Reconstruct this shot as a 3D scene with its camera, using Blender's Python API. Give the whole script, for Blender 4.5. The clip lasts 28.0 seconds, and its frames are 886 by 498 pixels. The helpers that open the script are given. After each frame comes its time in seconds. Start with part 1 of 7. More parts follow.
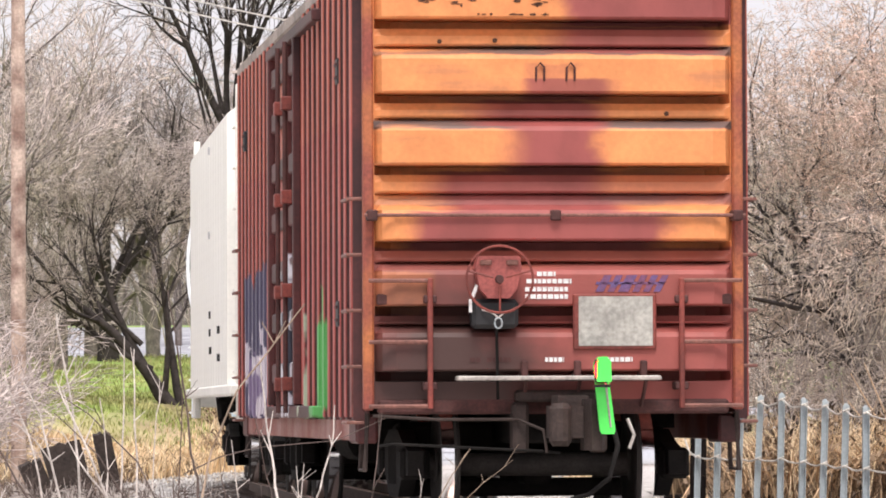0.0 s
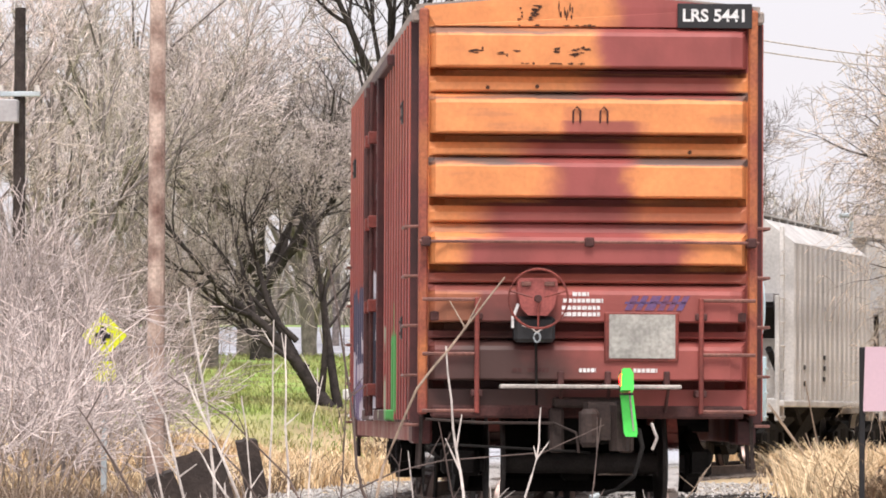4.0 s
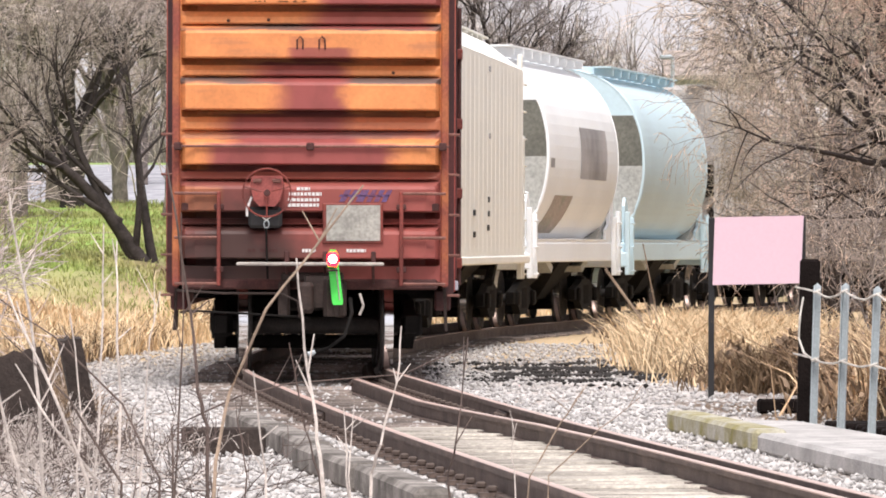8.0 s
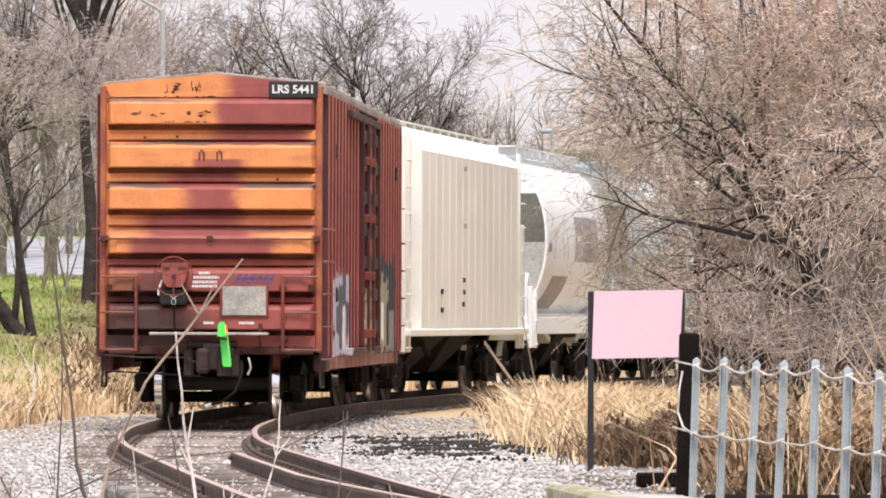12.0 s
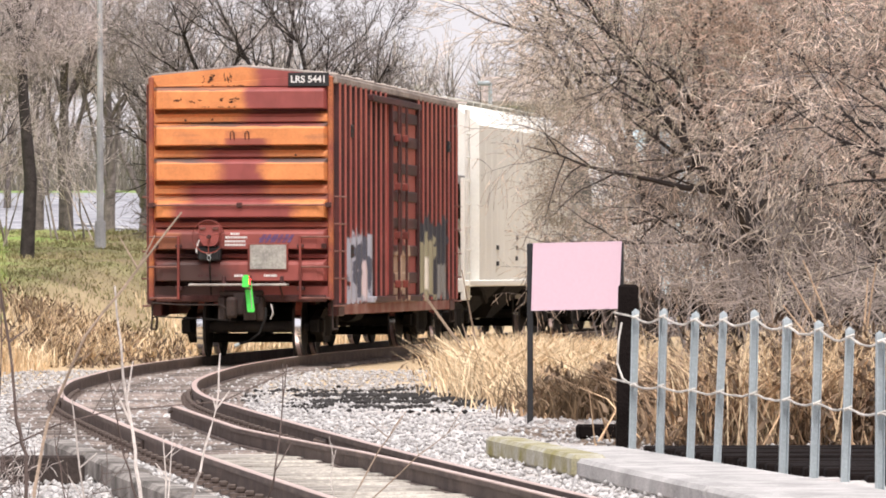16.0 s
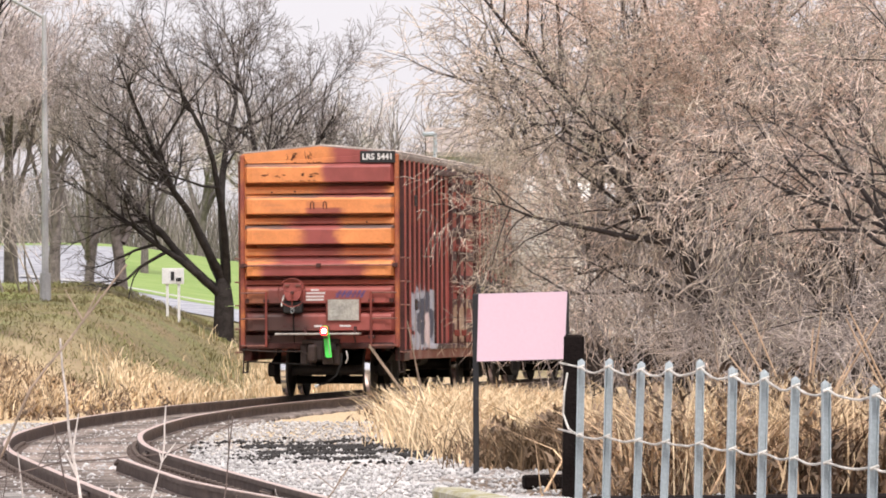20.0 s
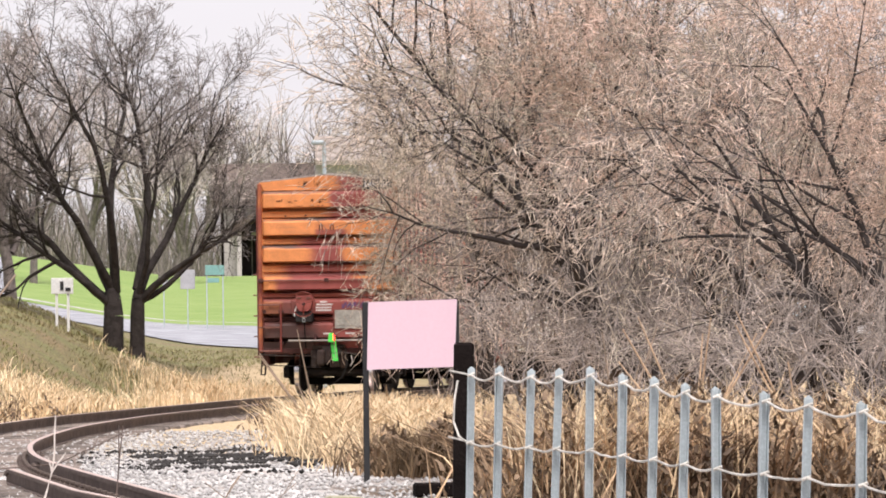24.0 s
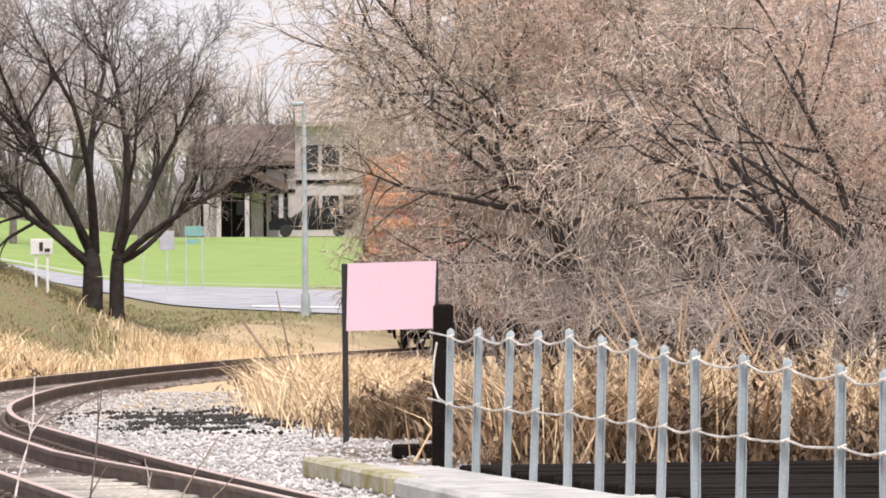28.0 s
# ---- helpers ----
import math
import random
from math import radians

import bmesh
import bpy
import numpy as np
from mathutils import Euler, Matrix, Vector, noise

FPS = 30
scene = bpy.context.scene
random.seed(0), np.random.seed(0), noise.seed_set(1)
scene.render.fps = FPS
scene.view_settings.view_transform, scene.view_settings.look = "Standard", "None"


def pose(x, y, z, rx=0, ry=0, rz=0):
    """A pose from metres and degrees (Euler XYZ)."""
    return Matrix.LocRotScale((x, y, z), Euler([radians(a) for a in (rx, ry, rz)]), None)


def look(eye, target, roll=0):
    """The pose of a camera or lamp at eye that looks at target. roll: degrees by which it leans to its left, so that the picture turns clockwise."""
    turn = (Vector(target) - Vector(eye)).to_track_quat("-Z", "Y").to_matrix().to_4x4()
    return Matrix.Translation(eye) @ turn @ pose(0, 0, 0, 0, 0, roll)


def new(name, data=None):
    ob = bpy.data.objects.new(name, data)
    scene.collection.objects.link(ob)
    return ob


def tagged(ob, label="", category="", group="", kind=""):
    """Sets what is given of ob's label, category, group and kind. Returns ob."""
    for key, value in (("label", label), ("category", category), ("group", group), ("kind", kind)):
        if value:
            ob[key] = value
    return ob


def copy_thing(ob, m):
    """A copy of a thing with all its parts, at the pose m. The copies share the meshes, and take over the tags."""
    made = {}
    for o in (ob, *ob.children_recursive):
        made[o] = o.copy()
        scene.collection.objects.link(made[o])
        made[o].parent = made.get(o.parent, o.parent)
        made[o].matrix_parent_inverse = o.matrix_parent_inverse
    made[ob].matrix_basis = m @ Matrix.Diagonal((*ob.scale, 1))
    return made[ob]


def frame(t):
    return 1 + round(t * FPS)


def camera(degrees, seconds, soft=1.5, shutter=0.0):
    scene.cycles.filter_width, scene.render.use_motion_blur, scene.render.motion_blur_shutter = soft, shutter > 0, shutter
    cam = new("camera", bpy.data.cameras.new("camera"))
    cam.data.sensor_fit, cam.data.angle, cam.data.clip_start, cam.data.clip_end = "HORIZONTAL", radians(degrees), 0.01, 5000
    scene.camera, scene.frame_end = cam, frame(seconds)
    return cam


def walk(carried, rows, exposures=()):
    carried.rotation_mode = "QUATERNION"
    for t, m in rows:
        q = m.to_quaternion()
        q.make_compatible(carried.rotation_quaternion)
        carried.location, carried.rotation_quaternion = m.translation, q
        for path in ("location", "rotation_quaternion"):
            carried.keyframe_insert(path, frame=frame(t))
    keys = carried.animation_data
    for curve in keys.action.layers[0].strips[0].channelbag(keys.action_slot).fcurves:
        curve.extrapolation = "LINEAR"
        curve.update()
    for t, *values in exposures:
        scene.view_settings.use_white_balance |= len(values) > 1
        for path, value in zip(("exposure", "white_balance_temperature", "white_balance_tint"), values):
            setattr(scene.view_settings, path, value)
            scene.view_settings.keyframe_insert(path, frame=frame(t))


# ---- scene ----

EYE = 1.52
# seconds, turn to the right, tilt up, lean (degrees), metres stepped back, aside and up
PATH = (
    (0.0, -2.042, 1.703, -0.207, 11.1, 1.15, -0.45), (0.5, -2.159, 1.431, -0.175, 12.0, 1.18, -0.45), (1.0, -2.668, 1.681, -0.5, 12.8, 1.18, -0.45),
    (1.5, -2.795, 1.954, -0.15, 13.4, 1.15, -0.45), (2.0, -2.532, 1.817, -0.25, 14.2, 1.0, -0.45), (2.5, -2.765, 1.894, 0.3, 6.3, 0.5, -0.45),
    (3.0, -3.164, 2.05, 0.2, 2.75, 0.35, -0.45), (3.5, -3.495, 2.006, 0.35, 2.75, 0.38, -0.45), (4.0, -3.696, 1.745, 0.27, 2.85, 0.41, -0.45),
    (4.5, -3.866, 1.259, 0.0, 3.0, 0.4, -0.45), (6.5, -3.168, 0.915, 0.3, 0.0, 0.0, 0.0), (7.0, -2.673, 0.744, 0.05, 0.0, 0.0, 0.0),
    (7.5, -2.05, 0.337, -0.03, 0.0, 0.0, 0.0), (8.0, -1.632, -0.054, 0.16, 0.0, 0.0, 0.0), (8.5, -1.532, 0.071, 0.2, 0.0, 0.0, 0.0), (9.0, -1.382, 0.344, 0.27, 0.0, 0.0, 0.0),
    (9.5, -1.126, 0.655, 0.22, 0.0, 0.0, 0.0), (10.0, -0.857, 0.881, 0.32, 0.0, 0.0, 0.0), (10.5, -0.617, 0.966, 0.3, 0.0, 0.0, 0.0), (11.0, -0.504, 0.896, 0.32, 0.0, 0.0, 0.0),
    (11.5, -0.46, 0.728, 0.29, 0.0, 0.0, 0.0), (13.5, 0.128, 0.732, -0.12, 0.0, 0.0, 0.0), (14.0, 0.385, 0.732, -0.01, 0.0, 0.0, 0.0), (14.5, 0.563, 0.646, 0.02, 0.0, 0.0, 0.0),
    (15.0, 0.579, 0.487, -0.02, 0.0, 0.0, 0.0), (15.5, 0.467, 0.348, -0.05, 0.0, 0.0, 0.0), (16.0, 0.284, 0.228, -0.08, 0.0, 0.0, 0.0), (16.5, 0.093, 0.181, -0.09, 0.0, 0.0, 0.0),
    (17.0, 0.0, 0.197, 0.0, 0.0, 0.0, 0.0), (17.5, 0.082, 0.319, 0.03, 0.0, 0.0, 0.0), (18.0, 0.285, 0.504, 0.0, 0.0, 0.0, 0.0), (18.5, 0.533, 0.73, 0.01, 0.0, 0.0, 0.0),
    (19.0, 0.732, 0.898, -0.06, 0.0, 0.0, 0.0), (19.5, 0.826, 0.908, -0.16, 0.0, 0.0, 0.0), (20.0, 0.863, 0.764, -0.31, 0.0, 0.0, 0.0), (20.5, 0.9, 0.625, -0.37, 0.0, 0.0, 0.0),
    (21.0, 1.008, 0.531, -0.35, 0.0, 0.0, 0.0), (21.5, 1.203, 0.543, -0.4, 0.0, 0.0, 0.0), (22.0, 1.45, 0.654, -0.41, 0.0, 0.0, 0.0), (22.5, 1.745, 0.79, -0.39, 0.0, 0.0, 0.0),
    (24.5, 2.05, 0.841, -0.64, 0.0, 0.0, 0.0), (25.0, 2.004, 0.676, -0.67, 0.0, 0.0, 0.0), (25.5, 1.972, 0.55, -0.74, 0.0, 0.0, 0.0), (26.0, 1.973, 0.444, -0.72, 0.0, 0.0, 0.0),
    (26.5, 1.991, 0.407, -0.61, 0.0, 0.0, 0.0), (27.0, 2.073, 0.416, -0.55, 0.0, 0.0, 0.0), (27.5, 2.169, 0.434, -0.5, 0.0, 0.0, 0.0), (28.0, 2.244, 0.432, -0.52, 0.0, 0.0, 0.0),
)


def eye_pose(turn, tilt, lean, back, aside, up):
    return pose(aside, -back, EYE + up, 90 + tilt, 0, -turn) @ pose(0, 0, 0, 0, 0, lean)


cam = camera(9.338, 28.0, soft=1.8)
walk(cam, [(t, eye_pose(*row)) for t, *row in PATH])

# ---- light: bright overcast afternoon ----
SUN_UP, SUN_TURN = 62, 174
world = bpy.data.worlds.new("world")
scene.world = world
world.use_nodes = True
wn, wl = world.node_tree.nodes, world.node_tree.links
sky = wn.new("ShaderNodeTexSky")
sky.sky_type, sky.sun_disc = "NISHITA", False
sky.sun_elevation, sky.sun_rotation = radians(SUN_UP), radians(SUN_TURN)
sky.air_density, sky.dust_density, sky.ozone_density = 1.0, 4.0, 1.0
veil = wn.new("ShaderNodeMixRGB")          # thin even cloud in front of the blue
veil.inputs[0].default_value = 0.72
veil.inputs[2].default_value = (8.7, 8.2, 8.7, 1)
wl.new(sky.outputs[0], veil.inputs[1])
wl.new(veil.outputs[0], wn["Background"].inputs[0])
wn["Background"].inputs[1].default_value = 0.096
sun = new("sun", bpy.data.lights.new("sun", "SUN"))
sun.data.energy, sun.data.angle, sun.data.color = 3.0, radians(20), (1.0, 0.955, 0.94)
sun.matrix_world = look((0, 0, 0), (-math.sin(radians(SUN_TURN)) * math.cos(radians(SUN_UP)),
                                    -math.cos(radians(SUN_TURN)) * math.cos(radians(SUN_UP)), -math.sin(radians(SUN_UP))))
scene.view_settings.exposure = 0.5


# ---- materials ----
def surface(name, color, rough=0.8, metal=0.0, dark=0.55, scale=6.0, fine=60.0, bump=0.25, tint=None, tint_amount=0.5, spread=0.0, coat=0.0, grain=0.5):
    """Two scales of noise over a base colour; tint: a second colour in patches; spread: how far repeats differ."""
    m = bpy.data.materials.new(name)
    m.use_nodes = True
    n, l = m.node_tree.nodes, m.node_tree.links
    b = n["Principled BSDF"]
    at = n.new("ShaderNodeTexCoord")
    big, small = n.new("ShaderNodeTexNoise"), n.new("ShaderNodeTexNoise")
    big.inputs["Scale"].default_value, small.inputs["Scale"].default_value = scale, fine
    big.inputs["Detail"].default_value, small.inputs["Detail"].default_value = 6, 4
    l.new(at.outputs["Object"], big.inputs["Vector"])
    l.new(at.outputs["Object"], small.inputs["Vector"])
    ramp = n.new("ShaderNodeValToRGB")
    c2 = tint or tuple(c * dark for c in color)
    ramp.color_ramp.elements[0].position, ramp.color_ramp.elements[1].position = 0.5 - 0.3 * tint_amount, 0.5 + 0.3 * (1 - tint_amount) + 0.05
    ramp.color_ramp.elements[0].color, ramp.color_ramp.elements[1].color = (*c2, 1), (*color, 1)
    l.new(big.outputs[0], ramp.inputs[0])
    mul = n.new("ShaderNodeMixRGB")
    mul.blend_type = "MULTIPLY"
    mul.inputs[0].default_value = grain
    grey = n.new("ShaderNodeValToRGB")
    grey.color_ramp.elements[0].color, grey.color_ramp.elements[1].color = (0.45, 0.45, 0.45, 1), (1.3, 1.3, 1.3, 1)
    grey.color_ramp.elements[0].position, grey.color_ramp.elements[1].position = 0.3, 0.7
    l.new(small.outputs[0], grey.inputs[0])
    l.new(ramp.outputs[0], mul.inputs[1])
    l.new(grey.outputs[0], mul.inputs[2])
    out = mul.outputs[0]
    if spread:
        info, hsv, rng = n.new("ShaderNodeObjectInfo"), n.new("ShaderNodeHueSaturation"), n.new("ShaderNodeMapRange")
        isl = n.new("ShaderNodeNewGeometry")
        add = n.new("ShaderNodeMath")
        add.operation = "ADD"
        frac = n.new("ShaderNodeMath")
        frac.operation = "FRACT"
        l.new(info.outputs["Random"], add.inputs[0])
        l.new(isl.outputs["Random Per Island"], add.inputs[1])
        l.new(add.outputs[0], frac.inputs[0])
        l.new(frac.outputs[0], rng.inputs[0])
        rng.inputs["To Min"].default_value, rng.inputs["To Max"].default_value = 1 - spread, 1 + spread
        l.new(rng.outputs[0], hsv.inputs["Value"])
        l.new(out, hsv.inputs["Color"])
        out = hsv.outputs[0]
    l.new(out, b.inputs["Base Color"])
    b.inputs["Roughness"].default_value, b.inputs["Metallic"].default_value = rough, metal
    b.inputs["Coat Weight"].default_value = coat
    if bump:
        bp = n.new("ShaderNodeBump")
        bp.inputs["Strength"].default_value, bp.inputs["Distance"].default_value = bump, 0.02
        l.new(small.outputs[0], bp.inputs["Height"])
        l.new(bp.outputs[0], b.inputs["Normal"])
    return m


M = dict(
    bark=surface("bark", (0.062, 0.051, 0.047), 0.95, dark=0.5, fine=25),
    bark_grey=surface("bark_grey", (0.25, 0.21, 0.195), 0.95, dark=0.5, fine=25),
    twig=surface("twig", (0.45, 0.375, 0.325), 0.95, dark=0.55, scale=0.7, fine=8, bump=0, spread=0.5),
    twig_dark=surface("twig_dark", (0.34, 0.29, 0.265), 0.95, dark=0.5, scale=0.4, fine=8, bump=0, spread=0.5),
    twig_willow=surface("twig_willow", (0.86, 0.67, 0.57), 0.95, scale=0.3, fine=8, bump=0, spread=0.65, tint=(0.42, 0.37, 0.28), tint_amount=0.55),
    twig_pink=surface("twig_pink", (0.74, 0.63, 0.585), 0.95, dark=0.6, scale=0.5, fine=8, bump=0, spread=0.45),
    stalk=surface("stalk", (0.72, 0.64, 0.58), 0.8, scale=4, fine=40, bump=0.1, spread=0.15),
    stalk_dark=surface("stalk_dark", (0.14, 0.1, 0.085), 0.85, scale=4, fine=40, bump=0.1),
    straw=surface("straw", (0.89, 0.72, 0.48), 0.9, scale=0.6, fine=6, bump=0, spread=0.3, tint=(0.62, 0.45, 0.27)),
    weed=surface("weed", (0.2, 0.13, 0.07), 0.9, scale=1.0, fine=6, bump=0, spread=0.4),
    grass=surface("grass", (0.2, 0.21, 0.075), 0.9, scale=0.3, fine=8, bump=0, spread=0.35, tint=(0.28, 0.22, 0.12), tint_amount=0.6),
    steel=surface("steel", (0.17, 0.125, 0.105), 0.75, 0.2, scale=4, fine=50),
    railtop=surface("railtop", (0.7, 0.53, 0.46), 0.45, 0.5, dark=0.85, scale=3, fine=40, bump=0.05, grain=0.2),
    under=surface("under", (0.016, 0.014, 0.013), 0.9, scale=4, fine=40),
    wheel=surface("wheel", (0.05, 0.043, 0.04), 0.8, 0.3, scale=5, fine=50),
    tread=surface("tread", (0.9, 0.9, 0.9), 0.12, 1.0, dark=0.95, scale=3, fine=60, bump=0.0, grain=0.1),
    tie=surface("tie", (0.27, 0.22, 0.19), 0.95, scale=5, fine=40, bump=0.5, spread=0.45, dark=0.45),
    deck=surface("deck", (0.55, 0.5, 0.43), 0.95, scale=5, fine=50, bump=0.5, spread=0.25),
    stone=surface("stone", (0.62, 0.595, 0.575), 0.95, scale=8, fine=60, bump=0.3, spread=0.25, grain=0.3),
    stone_dark=surface("stone_dark", (0.045, 0.04, 0.037), 0.95, scale=8, fine=60, bump=0.3, spread=0.4),
    concrete=surface("concrete", (0.54, 0.52, 0.5), 0.95, scale=3, fine=60, bump=0.4, dark=0.62),
    kerb_yellow=surface("kerb_yellow", (0.46, 0.44, 0.38), 0.9, scale=4, fine=50, tint=(0.25, 0.22, 0.07), tint_amount=0.55, dark=0.6),
    galv=surface("galv", (0.52, 0.58, 0.6), 0.5, 0.25, dark=0.75, scale=3, fine=60, bump=0.1, grain=0.3),
    wire=surface("wire", (0.75, 0.7, 0.63), 0.7, scale=5, fine=60, bump=0),
    timber=surface("timber", (0.016, 0.012, 0.011), 1.0, scale=3, fine=40, bump=0.5),
    black=surface("black", (0.02, 0.02, 0.022), 0.6, scale=3, fine=50, bump=0.1),
    pink=surface("pink", (0.72, 0.51, 0.58), 0.6, scale=1.5, fine=30, bump=0.02, dark=0.97, grain=0.06),
    pole=surface("pole", (0.56, 0.43, 0.35), 0.9, scale=3.5, fine=30, bump=0.5, tint=(0.15, 0.075, 0.055), tint_amount=0.8),
    yellow=surface("yellow", (0.8, 0.85, 0.02), 0.5, dark=0.9, bump=0.02),
    cream=surface("cream", (0.9, 0.89, 0.82), 0.6, dark=0.9, scale=0.8, fine=20, bump=0.05, grain=0.1),
    white_car=surface("white_car", (0.91, 0.94, 0.96), 0.5, dark=0.92, scale=0.6, fine=20, bump=0.05, grain=0.06),
    blue_car=surface("blue_car", (0.62, 0.79, 0.86), 0.5, dark=0.9, scale=0.6, fine=20, bump=0.05, grain=0.08),
    pale_car=surface("pale_car", (0.72, 0.69, 0.66), 0.6, dark=0.6, scale=1.2, fine=20, bump=0.05, grain=0.3),
    red=surface("red", (0.27, 0.055, 0.04), 0.6, dark=0.5, scale=2.5, fine=40, bump=0.1),
    galv_roof=surface("galv_roof", (0.45, 0.38, 0.33), 0.7, 0.2, scale=2, fine=30, bump=0.1),
    paint_white=surface("paint_white", (0.78, 0.77, 0.75), 0.6, dark=0.85, scale=3, fine=40, bump=0.05),
    plaster=surface("plaster", (0.56, 0.5, 0.5), 0.9, dark=0.85, scale=1, fine=20, bump=0.1),
    shingle=surface("shingle", (0.16, 0.12, 0.1), 0.95, scale=1.5, fine=12, bump=0.3),
    dark_glass=surface("dark_glass", (0.03, 0.035, 0.04), 0.1, scale=1, fine=10, bump=0),
    car_black=surface("car_black", (0.012, 0.012, 0.016), 0.3, scale=1, fine=10, bump=0),
    rotten=surface("rotten", (0.05, 0.036, 0.03), 0.95, scale=5, fine=30, bump=0.6),
    stalk_tan=surface("stalk_tan", (0.4, 0.3, 0.22), 0.85, scale=4, fine=40, bump=0.1),
    bar_paint=surface("bar_paint", (0.26, 0.11, 0.085), 0.5, 0.1, scale=5, fine=40, bump=0.05),
    red_dark=surface("red_dark", (0.09, 0.03, 0.026), 0.8, scale=5, fine=40, bump=0.1),
    post_paint=surface("post_paint", (0.5, 0.17, 0.05), 0.6, scale=2, fine=40, bump=0.1, tint=(0.25, 0.06, 0.04), tint_amount=0.4),
    placard=surface("placard", (0.5, 0.49, 0.44), 0.6, 0.3, dark=0.65, scale=4, fine=30, bump=0.1),
    graffiti_blue=surface("graffiti_blue", (0.06, 0.09, 0.28), 0.7, scale=6, fine=40, bump=0, tint=(0.16, 0.06, 0.12), tint_amount=0.4),
    graffiti_olive=surface("graffiti_olive", (0.3, 0.33, 0.27), 0.7, scale=2, fine=20, bump=0, tint=(0.42, 0.36, 0.33), tint_amount=0.3),
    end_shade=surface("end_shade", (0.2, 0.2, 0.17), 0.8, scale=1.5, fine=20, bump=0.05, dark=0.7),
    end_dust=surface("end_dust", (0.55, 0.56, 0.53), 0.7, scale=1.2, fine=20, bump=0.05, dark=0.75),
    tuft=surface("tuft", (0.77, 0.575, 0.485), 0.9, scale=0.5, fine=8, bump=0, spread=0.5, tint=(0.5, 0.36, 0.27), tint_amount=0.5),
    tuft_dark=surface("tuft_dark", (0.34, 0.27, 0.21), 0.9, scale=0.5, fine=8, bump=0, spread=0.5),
    straw_stem=surface("straw_stem", (0.66, 0.46, 0.3), 0.85, scale=4, fine=40, bump=0.1),
    panel_grey=surface("panel_grey", (0.5, 0.49, 0.5), 0.6, scale=1, fine=20, bump=0, grain=0.2),
    rust_dark=surface("rust_dark", (0.1, 0.045, 0.025), 0.95, scale=8, fine=60, bump=0.2),
    step_paint=surface("step_paint", (0.6, 0.55, 0.5), 0.5, 0.2, scale=5, fine=40, bump=0.1),
    gear_grime=surface("gear_grime", (0.055, 0.036, 0.03), 0.75, 0.2, scale=5, fine=40, bump=0.3),
    marker_green=surface("marker_green", (0.1, 0.85, 0.12), 0.4, dark=0.9, scale=4, fine=40, bump=0.02, grain=0.1),
    dock=surface("dock", (0.825, 0.575, 0.35), 0.9, scale=1.0, fine=6, bump=0, spread=0.6, tint=(0.15, 0.09, 0.055)),
    sign_teal=surface("sign_teal", (0.22, 0.42, 0.37), 0.5, scale=3, fine=30, bump=0, dark=0.8),
    dead_leaf=surface("dead_leaf", (0.3, 0.2, 0.12), 0.9, scale=1.2, fine=6, bump=0, spread=0.5, tint=(0.1, 0.07, 0.05), tint_amount=0.5),
    guard_wood=surface("guard_wood", (0.34, 0.31, 0.28), 0.95, scale=3, fine=35, bump=0.6, tint=(0.07, 0.06, 0.05), tint_amount=0.5),
    grass_green=surface("grass_green", (0.25, 0.36, 0.08), 0.9, scale=0.3, fine=8, bump=0, spread=0.35, tint=(0.36, 0.33, 0.14), tint_amount=0.45),
    asphalt=surface("asphalt", (0.42, 0.42, 0.45), 0.9, scale=1, fine=40, grain=0.25),
)

glow = bpy.data.materials.new("red_glow")
glow.use_nodes = True
gb = glow.node_tree.nodes["Principled BSDF"]
gb.inputs["Base Color"].default_value = (0.6, 0.005, 0.01, 1)
gb.inputs["Emission Color"].default_value, gb.inputs["Emission Strength"].default_value = (1.0, 0.003, 0.012, 1), 12
M["red_glow"] = glow
for dull, gloss in (("timber", 0.08), ("car_black", 0.25), ("bark", 0.2), ("under", 0.2)):
    M[dull].node_tree.nodes["Principled BSDF"].inputs["Specular IOR Level"].default_value = gloss
M["bulb_glow"] = glow.copy()
bb = M["bulb_glow"].node_tree.nodes["Principled BSDF"]
bb.inputs["Emission Color"].default_value = (1.0, 0.5, 0.28, 1)


